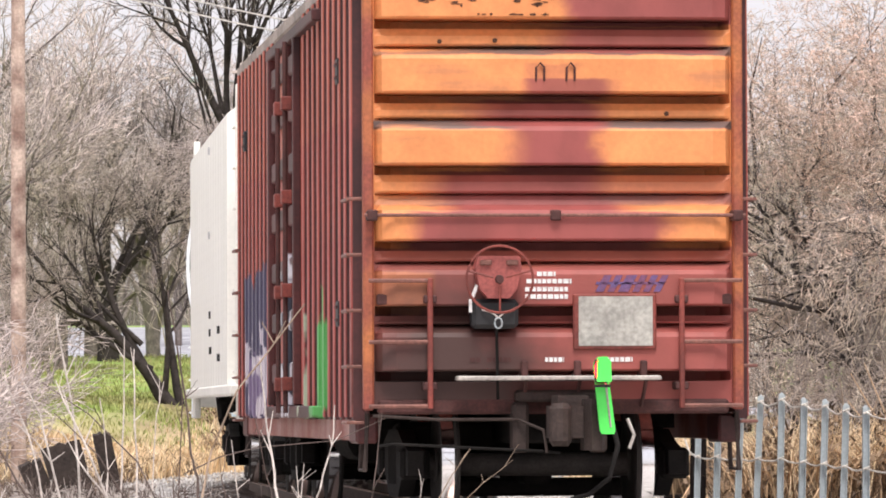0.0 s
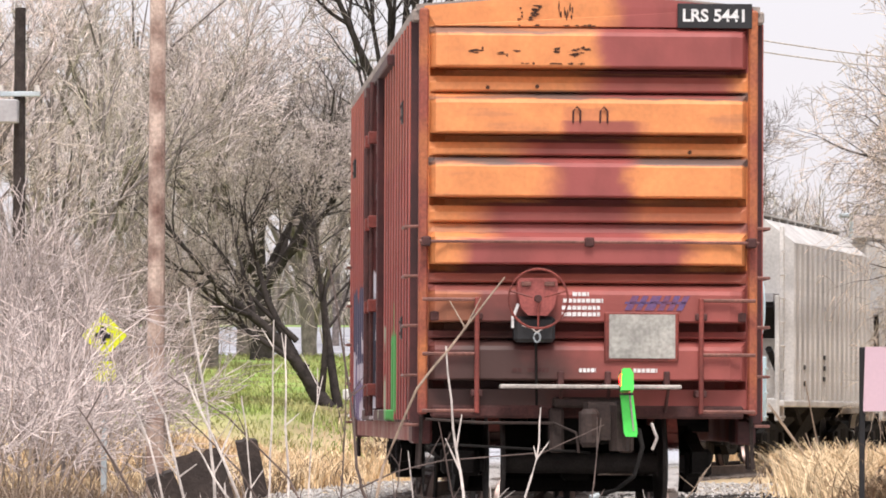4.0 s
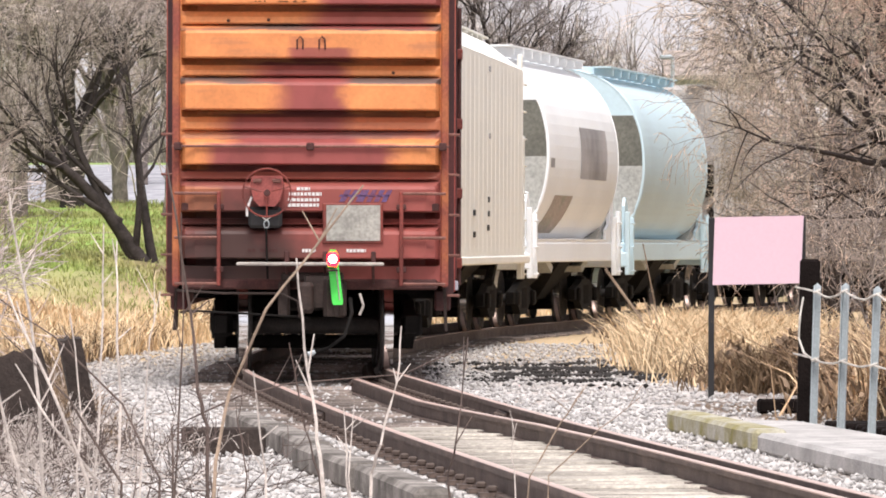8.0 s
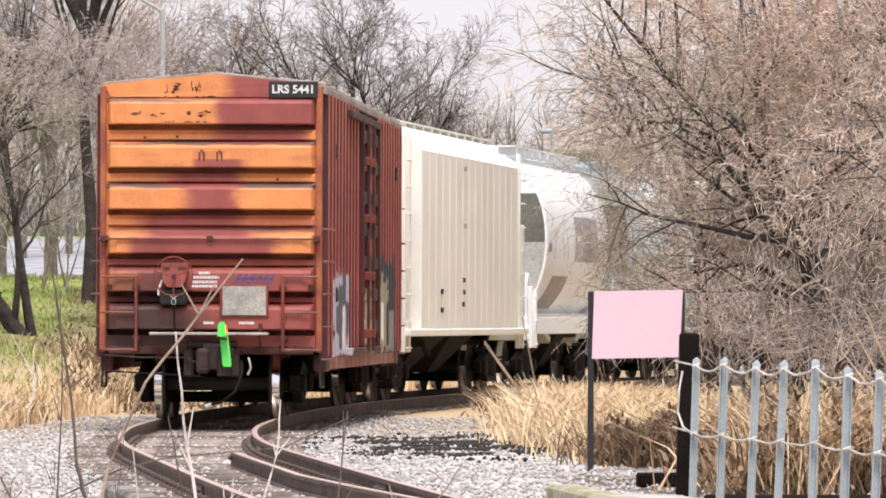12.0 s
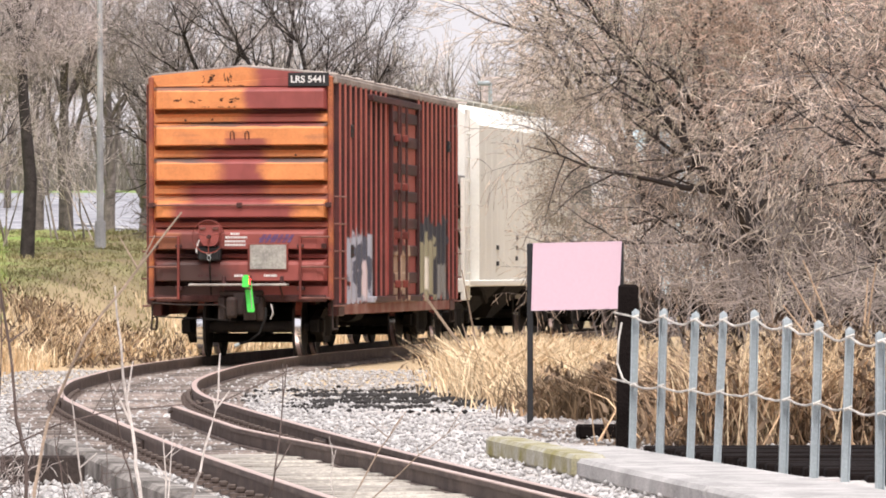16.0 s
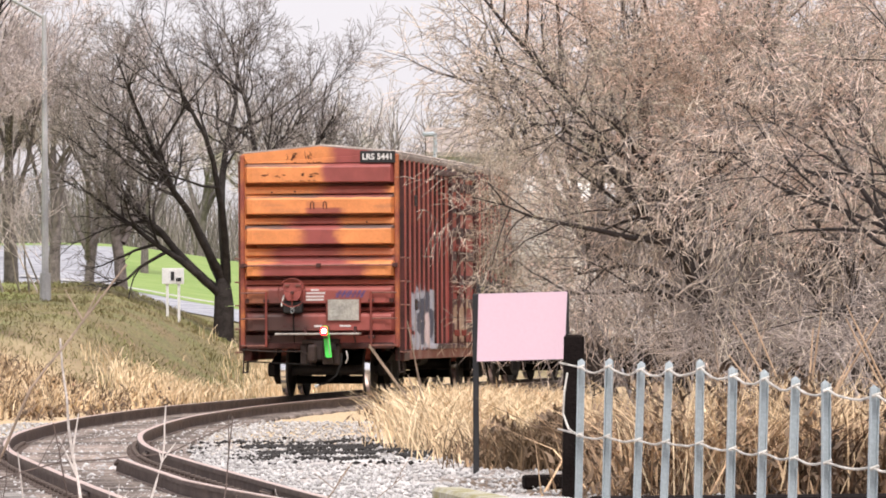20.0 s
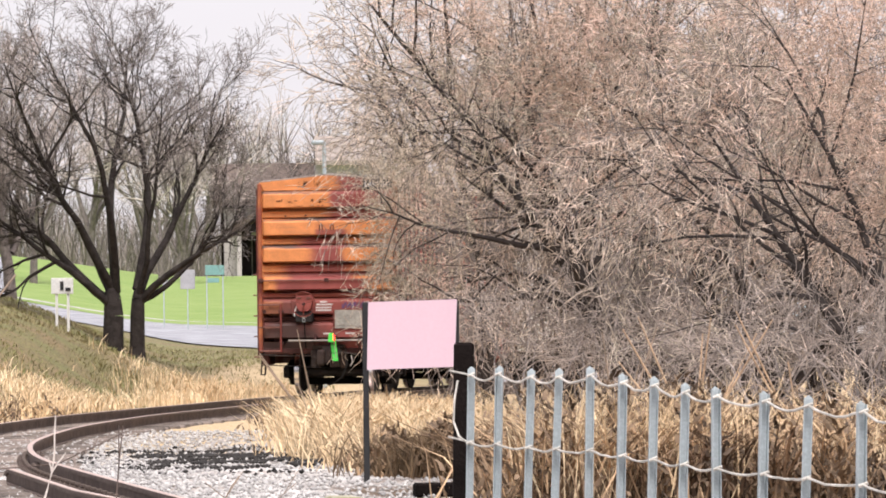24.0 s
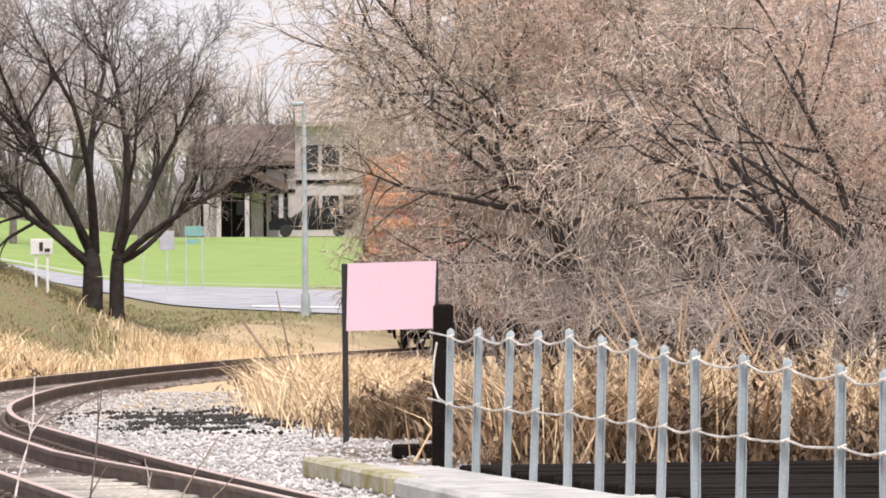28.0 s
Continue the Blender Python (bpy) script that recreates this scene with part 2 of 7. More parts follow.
# ---- geometry tools ----
class Geo:
    """Collects plain pieces into one mesh."""

    def __init__(self):
        self.v, self.f = [], []

    def add(self, verts, faces):
        k = len(self.v)
        self.v += [tuple(p) for p in verts]
        self.f += [tuple(i + k for i in q) for q in faces]
        return self

    def box(self, x0, x1, y0, y1, z0, z1, m=None, bevel=0.0):
        """A box, its edges cut off by bevel."""
        c = Vector(((x0 + x1) / 2, (y0 + y1) / 2, (z0 + z1) / 2))
        h = Vector((abs(x1 - x0) / 2, abs(y1 - y0) / 2, abs(z1 - z0) / 2))
        if bevel <= 0:
            vs = [c + Vector((sx * h.x, sy * h.y, sz * h.z)) for sx in (-1, 1) for sy in (-1, 1) for sz in (-1, 1)]
            fs = [(0, 1, 3, 2), (4, 6, 7, 5), (0, 4, 5, 1), (2, 3, 7, 6), (0, 2, 6, 4), (1, 5, 7, 3)]
        else:
            e = min(bevel, h.x * 0.9, h.y * 0.9, h.z * 0.9)
            vs, at = [], {}
            for sx in (-1, 1):
                for sy in (-1, 1):
                    for sz in (-1, 1):
                        for a in range(3):
                            p = [h.x - e, h.y - e, h.z - e]
                            p[a] = h[a]
                            at[sx, sy, sz, a] = len(vs)
                            vs.append(c + Vector((p[0] * sx, p[1] * sy, p[2] * sz)))
            fs = []
            for a in range(3):
                o, q = (a + 1) % 3, (a + 2) % 3
                for s in (-1, 1):
                    ring = []
                    for so, sq in ((-1, -1), (1, -1), (1, 1), (-1, 1)):
                        k = [0, 0, 0]
                        k[a], k[o], k[q] = s, so, sq
                        ring.append(at[(*k, a)])
                    fs.append(tuple(ring if s > 0 else ring[::-1]))
                for so in (-1, 1):
                    for sq in (-1, 1):
                        k0, k1 = [0, 0, 0], [0, 0, 0]
                        k0[a], k0[o], k0[q] = -1, so, sq
                        k1[a], k1[o], k1[q] = 1, so, sq
                        r = [at[(*k0, o)], at[(*k1, o)], at[(*k1, q)], at[(*k0, q)]]
                        fs.append(tuple(r if so * sq < 0 else r[::-1]))
            for sx in (-1, 1):
                for sy in (-1, 1):
                    for sz in (-1, 1):
                        r = [at[sx, sy, sz, a] for a in range(3)]
                        fs.append(tuple(r if sx * sy * sz > 0 else r[::-1]))
        if m is not None:
            vs = [m @ p for p in vs]
        return self.add(vs, fs)

    def tube(self, pts, radii, n=8, caps=True):
        """A tapered tube along points."""
        pts = [Vector(p) for p in pts]
        if not hasattr(radii, "__len__"):
            radii = [radii] * len(pts)
        vs, fs = [], []
        for i, p in enumerate(pts):
            d = (pts[min(i + 1, len(pts) - 1)] - pts[max(i - 1, 0)]).normalized()
            side = d.cross(Vector((0.13, 0.31, 0.94)) if abs(d.z) < 0.9 else Vector((1, 0.1, 0))).normalized()
            up = side.cross(d)
            for k in range(n):
                a = 2 * math.pi * k / n
                vs.append(p + (side * math.cos(a) + up * math.sin(a)) * radii[i])
        for i in range(len(pts) - 1):
            for k in range(n):
                fs.append((i * n + k, i * n + (k + 1) % n, (i + 1) * n + (k + 1) % n, (i + 1) * n + k))
        if caps:
            fs.append(tuple(range(n))[::-1])
            fs.append(tuple(range((len(pts) - 1) * n, len(pts) * n)))
        return self.add(vs, fs)

    def prism(self, outline, y0, y1, axis="y"):
        """An outline of (a, b) pushed from y0 to y1 along an axis."""
        put = {"y": lambda a, b, y: (a, y, b), "x": lambda a, b, y: (y, a, b), "z": lambda a, b, y: (a, b, y)}[axis]
        n = len(outline)
        vs = [put(a, b, y0) for a, b in outline] + [put(a, b, y1) for a, b in outline]
        fs = [(i, (i + 1) % n, n + (i + 1) % n, n + i) for i in range(n)] + [tuple(range(n))[::-1], tuple(range(n, 2 * n))]
        return self.add(vs, fs)

    def mesh(self, name, material, smooth=False):
        me = bpy.data.meshes.new(name)
        me.from_pydata(self.v, [], self.f)
        bm = bmesh.new()
        bm.from_mesh(me)
        bmesh.ops.recalc_face_normals(bm, faces=bm.faces)
        bm.to_mesh(me)
        bm.free()
        if smooth:
            me.polygons.foreach_set("use_smooth", [True] * len(me.polygons))
        me.materials.append(material)
        return me


def part(name, geo, material, parent=None, label="", m=None, smooth=False):
    """One mesh object under a thing or under a part."""
    me = geo.mesh(name, material, smooth) if isinstance(geo, Geo) else geo
    ob = new(name, me)
    if parent is not None:
        ob.parent = parent
    if m is not None:
        ob.matrix_basis = m
    if label:
        ob["label"] = label
    return ob


def fast_mesh(name, verts, quads, material, smooth=False):
    me = bpy.data.meshes.new(name)
    k = quads.shape[1]
    me.vertices.add(len(verts))
    me.vertices.foreach_set("co", np.asarray(verts, np.float32).ravel())
    me.loops.add(quads.size)
    me.loops.foreach_set("vertex_index", quads.astype(np.int32).ravel())
    me.polygons.add(len(quads))
    me.polygons.foreach_set("loop_start", np.arange(0, quads.size, k, dtype=np.int32))
    if smooth:
        me.polygons.foreach_set("use_smooth", np.ones(len(quads), bool))
    me.update(calc_edges=True)
    me.materials.append(material)
    return me


def sticks(name, p0, p1, r0, r1, n, material):
    """Many thin tapered sticks in one mesh."""
    d = p1 - p0
    d /= np.linalg.norm(d, axis=1, keepdims=True) + 1e-9
    ref = np.where(np.abs(d[:, 2:3]) < 0.9, np.array([[0.0, 0.0, 1.0]]), np.array([[1.0, 0.0, 0.0]]))
    s = np.cross(d, ref)
    s /= np.linalg.norm(s, axis=1, keepdims=True) + 1e-9
    u = np.cross(s, d)
    N = len(p0)
    vs = np.zeros((N, 2 * n, 3))
    for k in range(n):
        a = 2 * math.pi * k / n
        w = s * math.cos(a) + u * math.sin(a)
        vs[:, k] = p0 + w * r0[:, None]
        vs[:, n + k] = p1 + w * r1[:, None]
    q = np.array([(k, (k + 1) % n, n + (k + 1) % n, n + k) for k in range(n)])
    quads = (np.arange(N)[:, None, None] * 2 * n + q[None]).reshape(-1, 4)
    return fast_mesh(name, vs.reshape(-1, 3), quads, material, smooth=n > 4)


# ---- the track: its centre line (x, y), and the way along it ----
LINE = np.array([(5.0, 0.0), (1.93, 20.0), (0.42, 30.5), (-1.02, 40.8), (-2.40, 52.0), (-2.96, 57.1), (-3.28, 61.8), (-3.41, 66.7),
                 (-3.24, 75.0), (-2.88, 80.5), (-2.2, 87.3), (-0.65, 97.3), (0.5, 104.3), (2.25, 113.5), (4.35, 123.0), (9.2, 140.0), (17.5, 162.0), (34.0, 196.0), (60.0, 240.0)])


def smooth_line(pts, step=0.25):
    """Dense points at even steps on a smooth curve through pts."""
    out = []
    for i in range(len(pts) - 1):
        a, b, c, d = pts[max(i - 1, 0)], pts[i], pts[i + 1], pts[min(i + 2, len(pts) - 1)]
        mb = (c - a) / max(c[1] - a[1], 1e-6) * (c[1] - b[1])
        mc = (d - b) / max(d[1] - b[1], 1e-6) * (c[1] - b[1])
        for s in np.arange(0, 1, 0.02):
            out.append((2 * s**3 - 3 * s**2 + 1) * b + (s**3 - 2 * s**2 + s) * mb + (3 * s**2 - 2 * s**3) * c + (s**3 - s**2) * mc)
    out = np.array(out + [pts[-1]])
    way = np.concatenate([[0], np.cumsum(np.linalg.norm(np.diff(out, axis=0), axis=1))])
    even = np.arange(0, way[-1], step)
    return np.stack([np.interp(even, way, out[:, 0]), np.interp(even, way, out[:, 1])], 1)


TRACK = smooth_line(LINE)
RAIL = 0.20                                  # top of the rails


def along(s):
    """Place on the track s metres from its start."""
    k = s / 0.25
    i = int(min(max(k, 0), len(TRACK) - 2))
    return TRACK[i] + (TRACK[i + 1] - TRACK[i]) * (k - i)


def reach(y):
    return float(np.interp(y, TRACK[:, 1], np.arange(len(TRACK)) * 0.25))


def beside(offset):
    t = np.gradient(TRACK, axis=0)
    t /= np.linalg.norm(t, axis=1, keepdims=True)
    return TRACK + np.stack([t[:, 1], -t[:, 0]], 1) * offset


# ---- the lie of the land ----
def ground_z(x, y):
    """Height of the ground: flat along the track, a mound to one side, a rising lawn beyond the road."""
    x, y = np.asarray(x, float), np.asarray(y, float)
    u = 784 + 9600 * x / np.maximum(y, 25.0)
    left = np.interp(y, [0, 66, 76, 90, 132, 160, 200, 262, 400, 3000], [0, 0, 0.3, 1.05, 2.5, 2.2, 2.2, 5.4, 7, 7])
    right = np.interp(y, [0, 92, 108, 130, 178, 200, 285, 320, 3000], [0, 0, 0.25, 0.6, 1.4, 1.75, 4.4, 4.6, 6])
    k = np.clip((u - 290) / 410, 0, 1)
    k = k * k * (3 - 2 * k)
    away = np.clip((np.abs(x - np.interp(y, TRACK[:, 1], TRACK[:, 0])) - 2.6) / 5.0, 0, 1)
    away = np.where(y > 215, 1, away * away * (3 - 2 * away))
    return (left * (1 - k) + right * k) * away


def gz(x, y):
    return float(ground_z(x, y))


# ---- ground, road, track ----
def build_ground():
    ys = np.concatenate([[-600, -200, -80, -40], np.arange(-20, 30, 5), np.arange(30, 150, 1.0), np.arange(150, 330, 4), [360, 420, 520, 700, 1000, 1600, 2600]])
    xs = np.concatenate([[-2400, -1200, -600, -300, -150, -90], np.arange(-60, -16, 3), np.arange(-16, 16.1, 0.5), np.arange(19, 62, 3), [90, 150, 300, 600, 1200, 2400]])
    gx, gy = np.meshgrid(xs, ys)
    z = ground_z(gx, gy)
    near = (np.abs(gx) < 40) & (gy > 25) & (gy < 140)
    lumps = np.array([noise.noise(Vector((a * 0.6, b * 0.35, 3.0))) for a, b in zip(gx.ravel(), gy.ravel())]).reshape(gx.shape)
    tx = np.interp(gy, TRACK[:, 1], TRACK[:, 0])
    off = np.clip((np.abs(gx - tx) - 2.2) / 2.5, 0, 1)
    z = z + np.where(near, lumps * 0.10 * off, 0)
    h, w = gx.shape
    i = np.arange(h * w).reshape(h, w)
    quads = np.stack([i[:-1, :-1], i[:-1, 1:], i[1:, 1:], i[1:, :-1]], -1).reshape(-1, 4)
    m = bpy.data.materials.new("ground")
    m.use_nodes = True
    n, l = m.node_tree.nodes, m.node_tree.links
    b = n["Principled BSDF"]
    b.inputs["Roughness"].default_value = 0.95
    at = n.new("ShaderNodeTexCoord")
    sep = n.new("ShaderNodeSeparateXYZ")
    l.new(at.outputs["Object"], sep.inputs[0])
    small, mid = n.new("ShaderNodeTexNoise"), n.new("ShaderNodeTexNoise")
    small.inputs["Scale"].default_value, mid.inputs["Scale"].default_value = 14, 0.6
    small.inputs["Detail"].default_value, mid.inputs["Detail"].default_value = 8, 6
    l.new(at.outputs["Object"], small.inputs["Vector"])
    l.new(at.outputs["Object"], mid.inputs["Vector"])

    def mixc(fac, a, c):
        x = n.new("ShaderNodeMixRGB")
        l.new(fac, x.inputs[0])
        for k, v in ((1, a), (2, c)):
            if isinstance(v, tuple):
                x.inputs[k].default_value = (*v, 1)
            else:
                l.new(v, x.inputs[k])
        return x.outputs[0]

    def ramp(src, lo, hi):
        r = n.new("ShaderNodeMapRange")
        l.new(src, r.inputs[0])
        r.inputs["From Min"].default_value, r.inputs["From Max"].default_value = lo, hi
        return r.outputs[0]

    def plus(a, c, k):
        x = n.new("ShaderNodeMath")
        x.operation = "MULTIPLY_ADD"
        l.new(c, x.inputs[0])
        x.inputs[1].default_value = k
        l.new(a, x.inputs[2])
        return x.outputs[0]
    gravel = mixc(ramp(small.outputs[0], 0.3, 0.7), (0.4, 0.37, 0.345), (0.72, 0.69, 0.665))
    straw = mixc(ramp(small.outputs[0], 0.35, 0.7), (0.42, 0.31, 0.18), (0.64, 0.49, 0.31))
    green = mixc(ramp(mid.outputs[0], 0.4, 0.62), (0.2, 0.2, 0.075), (0.25, 0.18, 0.095))
    green = mixc(ramp(small.outputs[0], 0.45, 0.62), green, (0.11, 0.09, 0.045))
    west = n.new("ShaderNodeClamp")
    west.inputs["Min"].default_value, west.inputs["Max"].default_value = -2.5, -0.5
    l.new(sep.outputs["X"], west.inputs[0])
    far = ramp(plus(sep.outputs["Y"], mid.outputs[0], 16), 70, 80)
    crest = ramp(sep.outputs["X"], -6.2, -8.2)
    lawn = ramp(plus(plus(plus(sep.outputs["Y"], mid.outputs[0], 16), west.outputs[0], -17.0), crest, 15.0), 146, 158)
    gravel = mixc(ramp(mid.outputs[0], 0.52, 0.66), gravel, mixc(ramp(small.outputs[0], 0.4, 0.62), (0.24, 0.2, 0.17), (0.44, 0.38, 0.34)))
    green = mixc(ramp(plus(sep.outputs["X"], mid.outputs[0], 3.0), -5.5, -8.5), green, mixc(ramp(mid.outputs[0], 0.4, 0.62), (0.24, 0.37, 0.07), (0.34, 0.36, 0.12)))
    c = mixc(far, gravel, straw)
    c = mixc(lawn, c, green)
    c = mixc(ramp(sep.outputs["Y"], 185, 200), c, mixc(ramp(mid.outputs[0], 0.35, 0.65), (0.185, 0.275, 0.065), (0.235, 0.31, 0.09)))
    behind = ramp(plus(sep.outputs["X"], sep.outputs["Y"], 0.2055), 10.95, 11.4)
    near = ramp(sep.outputs["Y"], 55, 51)
    soil = n.new("ShaderNodeMath")
    soil.operation = "MULTIPLY"
    l.new(behind, soil.inputs[0])
    l.new(near, soil.inputs[1])
    c = mixc(soil.outputs[0], c, mixc(ramp(small.outputs[0], 0.35, 0.65), (0.05, 0.036, 0.028), (0.2, 0.14, 0.09)))
    l.new(c, b.inputs["Base Color"])
    bp = n.new("ShaderNodeBump")
    bp.inputs["Strength"].default_value, bp.inputs["Distance"].default_value = 0.6, 0.05
    l.new(small.outputs[0], bp.inputs["Height"])
    l.new(bp.outputs[0], b.inputs["Normal"])
    ob = new("ground", fast_mesh("ground", np.stack([gx, gy, z], -1).reshape(-1, 3), quads, m, True))
    return tagged(ob, "gravel, straw and grass ground with a grassy mound", "ground", kind="structure")


def strip(name, offset_a, offset_b, z0, z1, s0, s1, material, parent=None, every=2):
    """A bar that follows the track between two offsets and heights."""
    a, c = beside(offset_a), beside(offset_b)
    i0, i1 = int(s0 / 0.25), int(s1 / 0.25)
    idx = list(range(i0, min(i1, len(TRACK) - 1), every))
    vs, qs = [], []
    for i in idx:
        vs += [(*a[i], z0), (*c[i], z0), (*c[i], z1), (*a[i], z1)]
    for k in range(len(idx) - 1):
        for e in range(4):
            qs.append((4 * k + e, 4 * k + (e + 1) % 4, 4 * k + 4 + (e + 1) % 4, 4 * k + 4 + e))
    g = Geo().add(vs, qs + [(0, 1, 2, 3), tuple(4 * (len(idx) - 1) + e for e in (3, 2, 1, 0))])
    return part(name, g, material, parent)


def build_track():
    s0, s1 = reach(24), reach(190)
    track = tagged(new("railway_track"), "rusty steel rails on weathered timber sleepers", "railway track", kind="structure")
    for side in (-1, 1):
        c = 0.7525 * side
        base = strip("rail", c - 0.012, c + 0.012, 0.05, RAIL - 0.035, s0, s1, M["steel"], track)
        strip("rail_foot", c - 0.07, c + 0.07, 0.035, 0.055, s0, s1, M["steel"], base)
        strip("rail_head", c - 0.036, c + 0.036, RAIL - 0.04, RAIL - 0.004, s0, s1, M["steel"], base)
        strip("rail_running_face", c - 0.03, c + 0.03, RAIL - 0.0035, RAIL, s0, s1, M["railtop"], base)
    return track


build_ground()
track_thing = build_track()


# ---- the train ----
def bogie(parent, y):
    """A two-axle bogie with its wheelsets; returns (bogie, wheelsets)."""
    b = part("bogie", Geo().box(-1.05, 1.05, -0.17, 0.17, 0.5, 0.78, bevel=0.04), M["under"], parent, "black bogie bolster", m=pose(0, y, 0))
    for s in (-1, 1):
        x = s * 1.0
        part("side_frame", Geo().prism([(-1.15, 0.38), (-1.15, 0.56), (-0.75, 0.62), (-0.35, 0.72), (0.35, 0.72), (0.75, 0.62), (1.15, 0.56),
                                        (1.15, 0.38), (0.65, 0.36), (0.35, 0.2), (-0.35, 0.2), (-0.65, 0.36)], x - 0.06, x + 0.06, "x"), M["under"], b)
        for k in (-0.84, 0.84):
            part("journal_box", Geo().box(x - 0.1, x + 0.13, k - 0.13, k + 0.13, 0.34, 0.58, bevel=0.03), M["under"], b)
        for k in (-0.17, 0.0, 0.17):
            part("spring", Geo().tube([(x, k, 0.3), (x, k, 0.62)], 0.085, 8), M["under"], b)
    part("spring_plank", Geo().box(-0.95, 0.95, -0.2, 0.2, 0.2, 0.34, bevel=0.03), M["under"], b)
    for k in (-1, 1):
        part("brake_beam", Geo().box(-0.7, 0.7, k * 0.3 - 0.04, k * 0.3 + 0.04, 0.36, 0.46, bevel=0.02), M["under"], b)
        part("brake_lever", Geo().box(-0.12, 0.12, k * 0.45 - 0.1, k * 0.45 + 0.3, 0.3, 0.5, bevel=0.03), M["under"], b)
    sets = []
    for k in (-0.84, 0.84):
        prof = [(-0.95, 0.075), (-0.83, 0.075), (-0.83, 0.13), (-0.79, 0.14), (-0.775, 0.33), (-0.815, 0.37), (-0.815, 0.44), (-0.715, 0.452), (-0.70, 0.485), (-0.675, 0.478), (-0.675, 0.37), (-0.70, 0.33), (-0.68, 0.14), (-0.66, 0.09)]
        prof += [(-x, r) for x, r in prof[::-1]]
        ws = part("wheelset", Geo().tube([(x, 0, 0) for x, r in prof], [r for x, r in prof], 32), M["wheel"], b, m=pose(0, k, 0.455))
        for s in (-1, 1):
            part("wheel_tread", Geo().tube([(s * 0.718, 0, 0), (s * 0.812, 0, 0)], [0.458, 0.448], 40, False), M["tread"], b, "worn bright steel tread", m=pose(0, k, 0.455), smooth=True)
        sets.append(ws)
    return b, sets


def coupler(parent, end, reach_out, aside=0.0):
    turn = pose(aside if end < 0 else 0, end * reach_out, 0, 0, 0, 0 if end > 0 else 180)
    c = part("coupler", Geo().box(-0.11, 0.11, 0.0, 0.55, 0.66, 0.88, turn, 0.02), M["gear_grime"], parent)
    for name, out, z0, z1 in (("coupler_head", [(-0.19, 0.42), (-0.21, 0.66), (-0.17, 0.82), (-0.09, 0.86), (-0.05, 0.74), (-0.05, 0.5)], 0.57, 0.95),
                              ("coupler_horn", [(-0.06, 0.45), (0.2, 0.45), (0.2, 0.62), (0.12, 0.7), (-0.06, 0.7)], 0.66, 0.9), ("coupler_lug", [(-0.12, 0.44), (0.16, 0.44), (0.13, 0.6), (-0.1, 0.6)], 0.9, 0.98)):
        g = Geo().prism(out, z0, z1, "z")
        g.v = [tuple(turn @ Vector(p)) for p in g.v]
        part(name, g, M["gear_grime"], c)
    g = Geo().tube([(0.13, 0.74, 0.6), (0.13, 0.74, 0.64), (0.13, 0.74, 0.88), (0.13, 0.74, 0.92)], [0.06, 0.085, 0.085, 0.06], 12)
    g.v = [tuple(turn @ Vector(p)) for p in g.v]
    part("knuckle", g, M["gear_grime"], c)


RIBS = ((1.17, 1.42), (1.66, 1.89), (2.15, 2.34), (2.72, 2.97), (3.26, 3.51), (3.82, 4.08))
CARS = []                                     # (thing, place behind or ahead of the boxcar, bogies, wheelsets)


